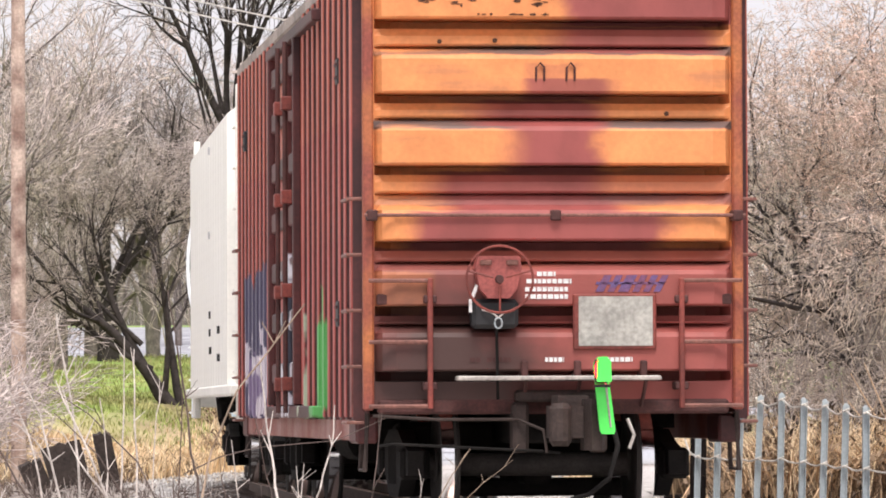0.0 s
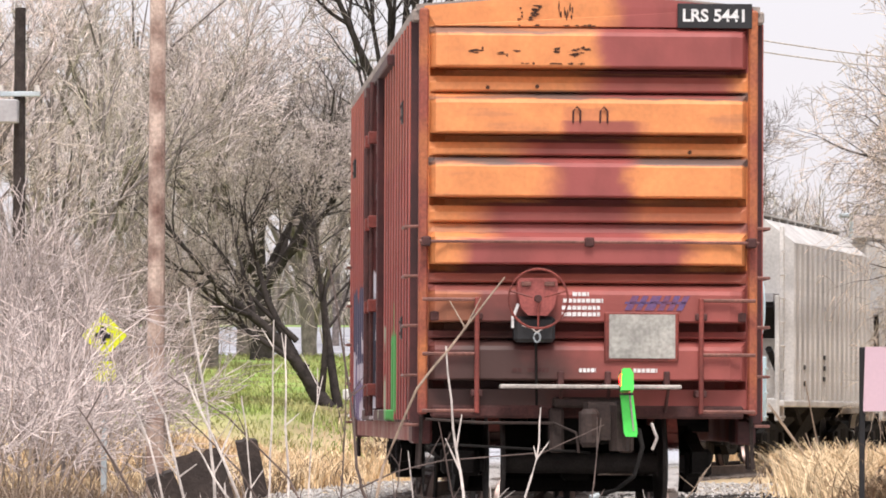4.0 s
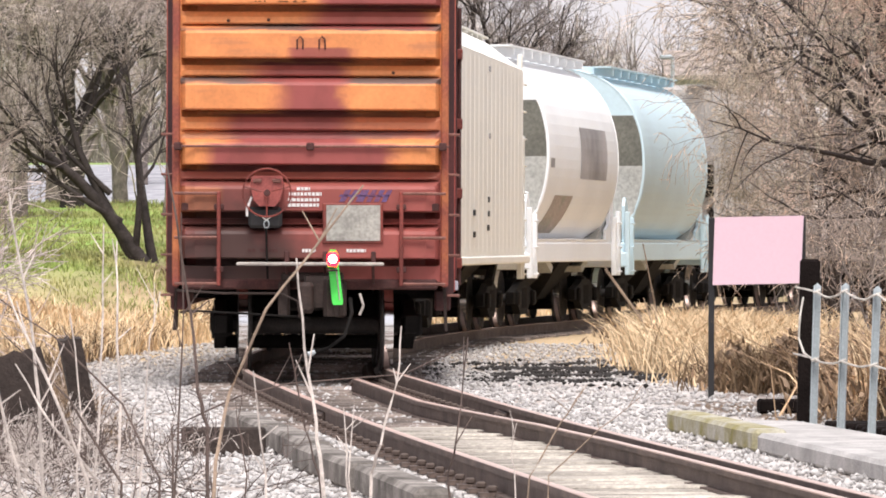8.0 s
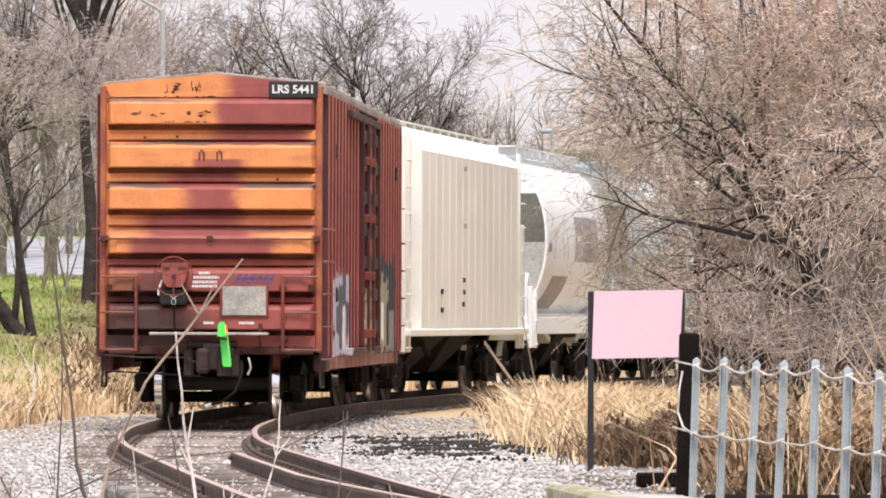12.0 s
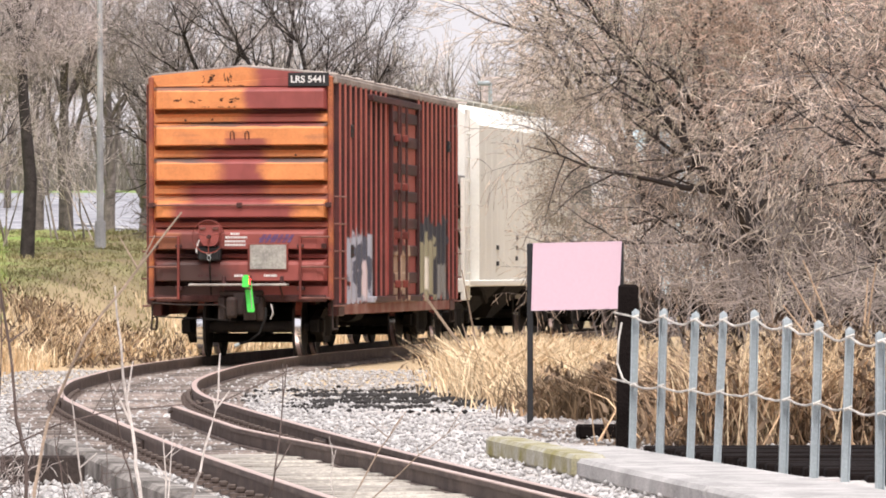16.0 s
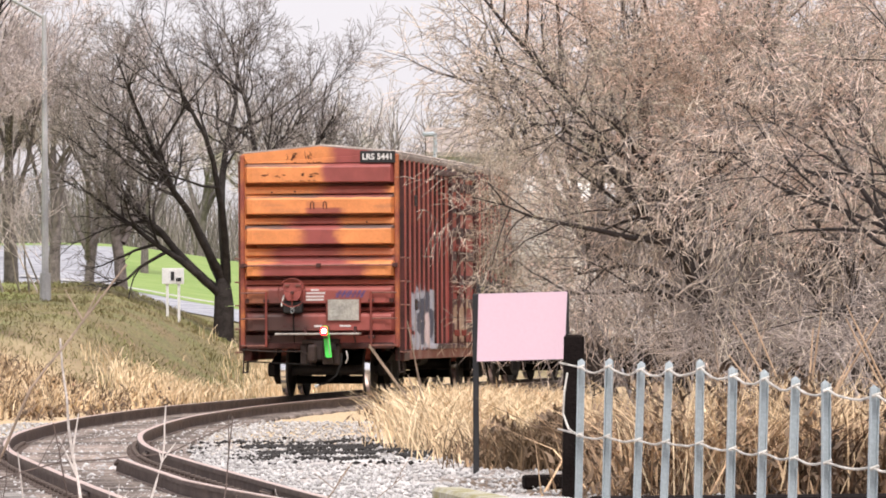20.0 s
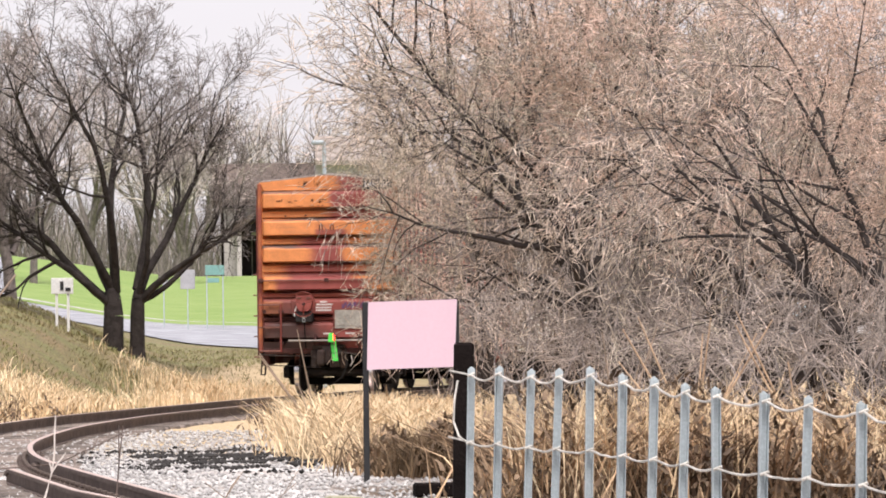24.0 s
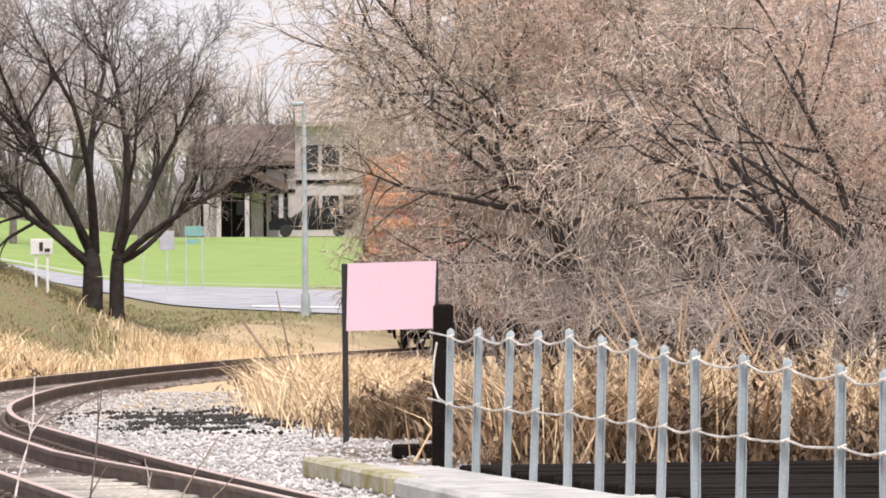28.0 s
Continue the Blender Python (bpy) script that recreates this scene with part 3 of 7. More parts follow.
def boxcar():
    car = tagged(new("boxcar"), "weathered orange and red ribbed steel boxcar on rails", "boxcar")
    W, Y0, Y1, ZB, ZE, ZP = 1.40, -6.8, 6.8, 0.92, 4.33, 4.46
    part("shell", Geo().prism([(-W + 0.03, ZB + 0.05), (W - 0.03, ZB + 0.05), (W - 0.03, ZE - 0.02), (0, ZP - 0.02), (-W + 0.03, ZE - 0.02)], Y0 + 0.38, Y1 - 0.38), M["red"], car)
    for sgn, yy in ((-1, Y0), (1, Y1)):
        prof = [(ZB, 0.0), (1.085, 0.0)]
        for k, (z0, z1) in enumerate(RIBS):
            # a wide rib, undercut below, with a sloping top
            prof += [(z0 - 0.082, -0.02), (z0 - 0.078, -0.3), (z0 - 0.012, -0.3), (z0 - 0.008, 0.125), (z0 + 0.006, 0.142), (z1 - 0.004, 0.145), (z1 + 0.03, 0.115), (z1 + 0.075, 0.0)]
            if k < 5:
                # the shallow rib above it, over a sooty groove
                n1 = RIBS[k + 1][0] - 0.085
                n0 = max(n1 - 0.13, z1 + 0.1)
                prof += [(n0 - 0.022, -0.03), (n0 - 0.008, -0.06), (n0, 0.02), (n0 + 0.015, 0.03), (n1 - 0.05, 0.025), (n1 - 0.012, -0.01)]
        prof += [(ZE - 0.18, -0.01), (ZE - 0.165, 0.035)]
        vs, fs = [], []
        xs = [-W, -W + 0.05, -W + 0.10, -W + 0.2, W - 0.2, W - 0.10, W - 0.05, W]
        amp = [0, 0, 0.75, 1, 1, 0.75, 0, 0]
        for z, d in prof:
            for x, a in zip(xs, amp):
                vs.append((x, yy + sgn * (d * a), z))
        n = len(xs)
        for i in range(len(prof) - 1):
            for j in range(n - 1):
                fs.append((i * n + j, i * n + j + 1, (i + 1) * n + j + 1, (i + 1) * n + j))
        top = len(vs) - n
        vs += [(-W, yy + sgn * 0.035, ZE), (0, yy + sgn * 0.035, ZP), (W, yy + sgn * 0.035, ZE)]
        fs.append((*range(top, top + n), top + n + 2, top + n + 1, top + n))
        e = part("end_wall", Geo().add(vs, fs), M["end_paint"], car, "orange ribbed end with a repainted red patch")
        for s in (-1, 1):
            part("corner_post", Geo().box(s * W - 0.04, s * W + 0.04, yy - 0.06, yy + 0.06, ZB - 0.05, ZE - 0.02, bevel=0.015), M["post_paint"], e)
        q = lambda y: yy + sgn * y
        # ladders and grab bars
        for s in (-1, 1):
            lad = part("end_ladder", Geo().box(s * 0.93, s * 0.97, q(0.16), q(0.2), 0.88, 1.86, bevel=0.008), M["red"], e)
            for z in (0.9, 1.38, 1.84):
                part("rung", Geo().tube([(s * 0.95, q(0.18), z), (s * 1.41, q(0.18), z)], 0.016, 6), M["bar_paint"], lad)
            for z in (1.05, 1.7):
                part("bracket", Geo().box(s * 0.9, s * 1.0, q(0.0), q(0.19), z - 0.03, z + 0.03, bevel=0.01), M["red_dark"], lad)
            part("bracket", Geo().box(s * 1.26, s * 1.34, q(0.0), q(0.12), 1.66, 1.74, bevel=0.01), M["red_dark"], lad)
        bar = part("grab_bar", Geo().tube([(-1.44, q(0.17), 2.33), (1.44, q(0.17), 2.33)], 0.013, 6), M["bar_paint"], e)
        for x in (-1.38, 0.0, 1.38):
            part("bracket", Geo().box(x - 0.04, x + 0.04, q(0.0), q(0.19), 2.29, 2.37, bevel=0.01), M["red_dark"], bar)
        if sgn > 0:
            continue
        # fittings of the brake end
        ring = [(-0.445 + 0.25 * math.cos(a), q(0.36), 1.845 + 0.25 * math.sin(a)) for a in np.linspace(0, 2 * math.pi, 33)]
        hb = part("brake_wheel", Geo().tube(ring, 0.01, 6, False), M["red"], e, "dull dark red hand brake wheel")
        for a in (radians(15), radians(165), radians(270)):
            part("spoke", Geo().tube([(-0.445 + 0.05 * math.cos(a), q(0.37), 1.845 + 0.05 * math.sin(a)), (-0.445 + 0.245 * math.cos(a), q(0.36), 1.845 + 0.245 * math.sin(a))], 0.008, 5), M["red"], hb)
        part("hub", Geo().tube([(-0.445, q(0.33), 1.845), (-0.445, q(0.39), 1.845)], [0.035, 0.028], 12), M["red_dark"], hb)
        gb = part("brake_gear_box", Geo().prism([(-0.6, 2.02), (-0.29, 2.02), (-0.27, 1.93), (-0.31, 1.77), (-0.365, 1.705), (-0.525, 1.705), (-0.585, 1.77), (-0.62, 1.93)], q(0.08), q(0.3)), M["faded_red"], e, "faded pinkish red brake gear housing")
        part("gear_ridge", Geo().box(-0.59, -0.5, q(0.3), q(0.325), 1.95, 1.99, bevel=0.008), M["bar_paint"], gb)
        part("gear_ridge", Geo().box(-0.39, -0.3, q(0.3), q(0.325), 1.95, 1.99, bevel=0.008), M["bar_paint"], gb)
        part("gear_foot", Geo().box(-0.64, -0.29, q(0.02), q(0.24), 1.48, 1.7, bevel=0.03), M["black"], gb)
        part("brake_chain", Geo().tube([(-0.455, q(0.2), 1.5), (-0.45, q(0.2), 1.3), (-0.44, q(0.15), 0.95)], 0.012, 5), M["under"], gb)
        part("chain_ring", Geo().tube([(-0.45 + 0.028 * math.cos(a), q(0.3), 1.52 + 0.04 * math.sin(a)) for a in np.linspace(0, 6.283, 11)], 0.008, 5, False), M["galv"], gb)
        for s in (-1, 1):
            part("chain_link", Geo().tube([(-0.45, q(0.3), 1.56), (-0.45 + 0.05 * s, q(0.29), 1.6), (-0.45 + 0.12 * s, q(0.26), 1.62)], 0.007, 5), M["step_paint"], gb)
        part("release_tag", Geo().prism([(-0.665, 1.6), (-0.64, 1.6), (-0.645, 1.7), (-0.665, 1.7)], q(0.24), q(0.25)), M["paint_white"], gb, "white tag")
        part("release_tag", Geo().prism([(-0.655, 1.71), (-0.63, 1.7), (-0.595, 1.8), (-0.615, 1.81)], q(0.24), q(0.25)), M["paint_white"], gb, "white tag")
        board = part("placard_board", Geo().box(0.13, 0.76, q(0.13), q(0.17), 1.32, 1.74, bevel=0.01), M["red"], e)
        part("placard_sheet", Geo().box(0.17, 0.73, q(0.171), q(0.176), 1.35, 1.72), M["placard"], board, "scuffed bare grey metal sheet")
        for a, c, z0, z1 in ((0.30, 0.36, 1.755, 1.88), (0.39, 0.44, 1.755, 1.88), (0.47, 0.55, 1.755, 1.88), (0.58, 0.63, 1.755, 1.88), (0.66, 0.71, 1.755, 1.88), (0.74, 0.79, 1.755, 1.88), (0.3, 0.82, 1.81, 1.83)):
            part("painted_mark", Geo().prism([(a, z0), (c, z0), (c + (z1 - z0) * 0.55, z1), (a + (z1 - z0) * 0.55, z1)], q(0.147), q(0.149)), M["graffiti_blue"], e, "faded blue sprayed letters")
        for z, x0, x1 in ((1.89, -0.14, 0.0), (1.835, -0.22, 0.12), (1.775, -0.23, 0.1), (1.72, -0.23, 0.1), (1.247, -0.65, -0.57), (1.247, -0.52, -0.46), (1.247, -0.43, -0.34), (1.247, -0.08, 0.06), (1.247, 0.38, 0.58)):
            t = part("lettering_line", Geo(), M["paint_white"], e, "white stencilled lettering too small to read")
            g, x = Geo(), x0
            while x < x1:
                w = 0.022 + 0.02 * ((x * 137) % 1)
                g.box(x, min(x + w, x1), q(0.147), q(0.150), z - 0.017, z + 0.017)
                x += w + 0.008
            t.data = g.mesh("lettering_line", M["paint_white"] if z > 1.4 or x0 > -0.1 else M["red_dark"])
        plate = part("number_plate", Geo().box(0.75, 1.385, q(0.06), q(0.085), 4.155, 4.365, bevel=0.004), M["black"], e, "black plate with white car number")
        for word, x in (("LRS", 0.9), ("5441", 1.2)):
            cu = bpy.data.curves.new("lettering", "FONT")
            cu.body, cu.size, cu.align_x, cu.align_y, cu.offset = word, 0.145, "CENTER", "CENTER", 0.004
            tmp = bpy.data.objects.new("lettering", cu)
            me = bpy.data.meshes.new_from_object(tmp)
            bpy.data.objects.remove(tmp)
            me.materials.clear()
            me.materials.append(M["paint_white"])
            part("lettering", me, None, plate, "white letters", pose(x, q(0.0865), 4.258, 90))
        # rust chips on the top panels
        rng = random.Random(6)
        for k in range(64):
            run = rng.choice(("high", "high", "low", "low", "edge"))
            if run == "high":
                x, z = rng.choice((rng.gauss(-0.6, 0.05), rng.gauss(-0.45, 0.03), rng.gauss(-0.2, 0.06))), rng.uniform(4.2, 4.34)
            elif run == "low":
                x, z = rng.choice((rng.uniform(-1.1, -0.9), rng.uniform(-0.8, -0.55), rng.uniform(-0.4, -0.05), rng.uniform(-0.15, 0.02))), rng.uniform(3.9, 3.98)
            else:
                x, z = rng.uniform(-0.6, 0.05), rng.choice((4.17, 3.84))
            rx, rz = rng.uniform(0.008, 0.04), rng.uniform(0.004, 0.014)
            if run == "high" and x > -0.3:
                rx, rz = rng.uniform(0.004, 0.01), rng.uniform(0.02, 0.05)
            out = 0.0355 if z > 4.14 else 0.144
            part("rust_chip", Geo().prism([(x + rx * rng.uniform(0.5, 1.4) * math.cos(a), z + rz * rng.uniform(0.5, 1.4) * math.sin(a)) for a in np.linspace(0, 5.4, 7)], q(out), q(out + 0.003)), M["rust_dark"], e)
        for x in (-0.11, 0.12):
            part("placard_bracket", Geo().tube([(x - 0.03, q(0.146), 3.34), (x - 0.03, q(0.16), 3.44), (x, q(0.165), 3.475), (x + 0.03, q(0.16), 3.44), (x + 0.03, q(0.146), 3.34)], 0.009, 5), M["red_dark"], e)
        for x, z in ((-0.86, 3.64), (-0.44, 3.65), (0.86, 3.1)):
            part("bolt_head", Geo().tube([(x, q(0.04), z), (x, q(0.06), z)], 0.018, 8), M["rust_dark"], e)
        # crossover step
        st = part("brake_step", Geo().box(-0.76, 0.77, q(0.13), q(0.36), 1.09, 1.125, bevel=0.008), M["step_paint"], e, "pale worn steel step")
        for x in (-0.24, 0.16, 0.66):
            part("bracket", Geo().box(x - 0.025, x + 0.025, q(0.0), q(0.2), 1.1, 1.24, bevel=0.01), M["red_dark"], st)
            part("bracket", Geo().tube([(x, q(0.05), 0.9), (x, q(0.32), 1.09)], 0.016, 5), M["red_dark"], st)
        # uncoupling lever
        part("uncoupling_lever", Geo().tube([(-1.38, q(0.16), 0.83), (-0.9, q(0.2), 0.8), (-0.3, q(0.22), 0.8), (-0.12, q(0.35), 0.72), (-0.1, q(0.4), 0.55)], 0.012, 6), M["gear_grime"], e)
        part("uncoupling_lever", Geo().tube([(-1.35, q(0.2), 0.6), (-1.25, q(0.25), 0.62), (-0.1, q(0.3), 0.56), (0.0, q(0.4), 0.55)], 0.011, 6), M["under"], e)
        # striker and draft gear round the coupler
        sk = part("striker", Geo().box(-0.3, 0.35, q(-0.05), q(0.22), 0.93, 1.02, bevel=0.02), M["gear_grime"], car)
        for x in (-0.27, 0.32):
            part("striker_cheek", Geo().box(x - 0.06, x + 0.06, q(-0.05), q(0.2), 0.55, 0.93, bevel=0.025), M["gear_grime"], sk)
        part("train_hose", Geo().tube([(0.42, q(0.2), 0.75), (0.44, q(0.35), 0.6), (0.36, q(0.45), 0.36), (0.2, q(0.5), 0.24), (0.05, q(0.5), 0.2)], [0.022, 0.02, 0.018, 0.018, 0.022], 8), M["under"], sk)
        part("hose_coupling", Geo().tube([(0.06, q(0.5), 0.2), (-0.01, q(0.52), 0.17)], [0.024, 0.032], 8), M["galv"], sk)
        part("hose_coupling", Geo().tube([(0.52, q(0.3), 0.8), (0.56, q(0.36), 0.68), (0.52, q(0.38), 0.58)], 0.014, 7), M["step_paint"], sk)
        # end-of-train marker: a bright strip with a blinking lamp
        mk = part("marker_strip", Geo().prism([(0.195, 1.19), (0.205, 1.23), (0.235, 1.26), (0.265, 1.25), (0.295, 1.2), (0.355, 0.72), (0.345, 0.69), (0.255, 0.69), (0.24, 0.72)], q(0.8), q(0.84)), M["marker_green"], car, "bright green reflective marker strip")
        part("marker_edge", Geo().tube([(0.27, q(0.845), 1.18), (0.32, q(0.845), 0.74)], 0.008, 6), M["step_paint"], mk)
        part("marker_bracket", Geo().box(0.24, 0.34, q(0.3), q(0.8), 0.82, 0.92, bevel=0.01), M["black"], mk)
        # black box and lip added to keep the turned-away lens from lighting the strip
        h = part("lamp_housing", Geo().box(0.2, 0.3, q(0.842), q(0.87), 1.07, 1.24, bevel=0.01), M["black"], mk)
        part("lamp_lip", Geo().box(0.195, 0.305, q(0.842), q(0.99), 1.035, 1.055, bevel=0.005), M["black"], mk)
        drum = part("lamp_drum", Geo().tube([(0, 0, -0.05), (0, 0, 0.05)], 0.03, 12), M["black"], car, m=pose(0.25, q(0.97), 1.16))
        lens = Geo()
        for i in range(5):
            for j in range(5):
                a0, a1 = radians(-50 + 20 * i), radians(-50 + 20 * (i + 1))
                b0, b1 = radians(-50 + 20 * j), radians(-50 + 20 * (j + 1))
                lens.add([(0.078 * math.sin(a) * math.cos(b), -0.07 * math.cos(a) * math.cos(b), 0.095 * math.sin(b)) for a, b in ((a0, b0), (a1, b0), (a1, b1), (a0, b1))], [(0, 1, 2, 3)])
        part("lamp_shield", Geo().prism([(-0.056, -0.085), (0.056, -0.085), (0.052, 0.06), (0.025, 0.1), (-0.025, 0.1), (-0.052, 0.06)], 0.035, 0.045), M["marker_green"], drum)
        part("lamp_lens", lens, M["red_glow"], drum, "glowing red lens")
        part("lamp_bulb", Geo().tube([(0, -0.071, 0), (0, -0.088, 0)], [0.045, 0.025], 14), M["bulb_glow"], drum, "white-hot centre of the lamp")
        FLASHER.append(drum)
    # roof
    r = Geo()
    E = W + 0.06
    ring = lambda y: [(-E, y, ZE - 0.04), (0, y, ZP - 0.03), (E, y, ZE - 0.04), (E, y, ZE + 0.012), (0, y, ZP + 0.02), (-E, y, ZE + 0.012)]
    r.add(ring(Y0 - 0.02) + ring(Y1 + 0.02), [(i, (i + 1) % 6, 6 + (i + 1) % 6, 6 + i) for i in range(6)] + [(5, 4, 1, 0), (4, 3, 2, 1), (6, 7, 10, 11), (7, 8, 9, 10)])
    roof = part("roof", r, M["galv_roof"], car, "dull galvanised roof sheets")
    rib = Geo().add([(-E + 0.01, -0.04, ZE + 0.012), (0, -0.04, ZP + 0.02), (E - 0.01, -0.04, ZE + 0.012), (-E + 0.01, 0.04, ZE + 0.012), (0, 0.04, ZP + 0.02), (E - 0.01, 0.04, ZE + 0.012),
                     (-E + 0.01, 0, ZE + 0.045), (0, 0, ZP + 0.05), (E - 0.01, 0, ZE + 0.045)], [(0, 1, 7, 6), (1, 2, 8, 7), (3, 6, 7, 4), (4, 7, 8, 5), (0, 6, 3), (2, 5, 8)]).mesh("roof_rib", M["galv_roof"])
    for k in range(13):
        part("roof_rib", rib, None, roof, m=pose(0, Y0 + 0.4 + k * 1.23, 0))
    # sides: posts, sills, door
    for s in (-1, 1):
        for y in [Y0 + 0.25 + 0.52 * k for k in range(10)] + [Y1 - 0.25 - 0.52 * k for k in range(10)]:
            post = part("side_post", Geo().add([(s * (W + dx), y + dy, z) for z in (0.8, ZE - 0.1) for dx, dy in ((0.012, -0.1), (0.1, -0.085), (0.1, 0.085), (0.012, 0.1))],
                                               [(0, 1, 5, 4), (1, 2, 6, 5), (2, 3, 7, 6), (0, 3, 2, 1), (4, 5, 6, 7)]), M["side_paint_shaded"], car)
            part("post_cap", Geo().box(s * (W + 0.1), s * (W + 0.112), y - 0.082, y + 0.082, 0.82, ZE - 0.12, bevel=0.004), M["side_paint_lit"], post, "worn orange-red face of the post, painted lighter as lit")
        part("side_sheet", Geo().box(s * (W - 0.01), s * (W + 0.012), Y0 + 0.05, Y1 - 0.05, 0.85, ZE - 0.05), M["side_paint_shaded"], car)
        part("side_sill", Geo().box(s * (W - 0.02), s * (W + 0.055), Y0 + 0.62, Y1 - 0.62, 0.64, 0.85, bevel=0.01), M["sill_paint"], car)
        for e in (-1, 1):
            part("jacking_pad", Geo().box(s * (W - 0.1), s * (W + 0.07), e * 6.2 - 0.3, e * 6.2 + 0.3, 0.62, 0.84, bevel=0.02), M["side_paint_shaded"], car)
        part("eave_rail", Geo().box(s * (W - 0.02), s * (W + 0.1), Y0, Y1, ZE - 0.13, ZE - 0.025, bevel=0.015), M["galv_roof"], car)
        door = part("sliding_door", Geo().box(s * (W + 0.06), s * (W + 0.105), -1.55, 1.55, 0.92, ZE - 0.28, bevel=0.01), M["side_paint_lit"], car)
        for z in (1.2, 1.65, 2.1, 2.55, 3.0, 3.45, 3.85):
            part("door_rib", Geo().box(s * (W + 0.106), s * (W + 0.14), -1.45, 1.45, z - 0.09, z + 0.09, bevel=0.03), M["side_paint_shaded"], door)
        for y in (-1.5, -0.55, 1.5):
            part("door_stile", Geo().box(s * (W + 0.1), s * (W + 0.17), y - 0.05, y + 0.05, 0.92, ZE - 0.28, bevel=0.01), M["side_paint_shaded"], door)
        for y in (-1.05, -0.2):
            rod = part("lock_rod", Geo().tube([(s * (W + 0.2), y, 0.85), (s * (W + 0.2), y, ZE - 0.3)], 0.022, 8), M["red_dark"], door)
            for z in (1.1, 1.9, 2.7, 3.5):
                part("rod_keeper", Geo().box(s * (W + 0.14), s * (W + 0.235), y - 0.07, y + 0.07, z - 0.06, z + 0.06, bevel=0.01), M["red"], rod)
        for z in (0.86, ZE - 0.25):
            part("door_track", Geo().box(s * (W + 0.02), s * (W + 0.17), -3.6, 1.75, z - 0.05, z + 0.05, bevel=0.01), M["side_paint_shaded"], car)
        for y, z in ((Y0 + 1.35, 3.5), (Y0 + 1.35, 1.62), (Y1 - 1.3, 3.5)):
            v = part("vent_box", Geo().box(s * (W + 0.08), s * (W + 0.125), y - 0.12, y + 0.12, z - 0.1, z + 0.1, bevel=0.01), M["black"], car)
            for k in (-0.05, 0.05):
                part("vent_slat", Geo().box(s * (W + 0.126), s * (W + 0.135), y - 0.1, y + 0.1, z + k - 0.012, z + k + 0.012), M["red_dark"], v)
        for yy in (Y0 + 0.28, Y1 - 0.28):
            for z in (0.78, 1.2, 1.62, 2.04, 2.46):
                part("grab_iron", Geo().tube([(s * (W + 0.03), yy - 0.24, z), (s * (W + 0.15), yy - 0.24, z), (s * (W + 0.15), yy + 0.24, z), (s * (W + 0.03), yy + 0.24, z)], 0.014, 6), M["bar_paint"], car)
            part("sill_step", Geo().tube([(s * W, yy - 0.2, 0.86), (s * (W + 0.02), yy - 0.2, 0.42), (s * (W + 0.02), yy + 0.2, 0.42), (s * W, yy + 0.2, 0.86)], 0.02, 6), M["gear_grime"], car)
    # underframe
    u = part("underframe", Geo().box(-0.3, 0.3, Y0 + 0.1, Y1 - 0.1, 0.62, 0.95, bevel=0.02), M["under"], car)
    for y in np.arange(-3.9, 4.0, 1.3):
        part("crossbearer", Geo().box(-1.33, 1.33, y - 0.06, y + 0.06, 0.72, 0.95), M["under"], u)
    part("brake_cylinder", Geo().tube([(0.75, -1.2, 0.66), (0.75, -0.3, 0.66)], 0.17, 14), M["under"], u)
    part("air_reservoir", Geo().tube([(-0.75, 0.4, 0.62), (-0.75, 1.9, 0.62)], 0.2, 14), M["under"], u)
    for yy in (Y0, Y1):
        s = -1 if yy < 0 else 1
        part("end_sill", Geo().box(-1.33, 1.33, yy - 0.03, yy + 0.07 * -s, 0.84, 0.95, bevel=0.02), M["red_dark"], car)
    coupler(car, -1, 6.7, 0.1)
    coupler(car, 1, 6.7)
    bs = [bogie(car, -5.15), bogie(car, 5.15)]
    CARS.append((car, 0.0, [b for b, _ in bs], [w for _, ws in bs for w in ws], 5.15))
    return car


FLASHER = []


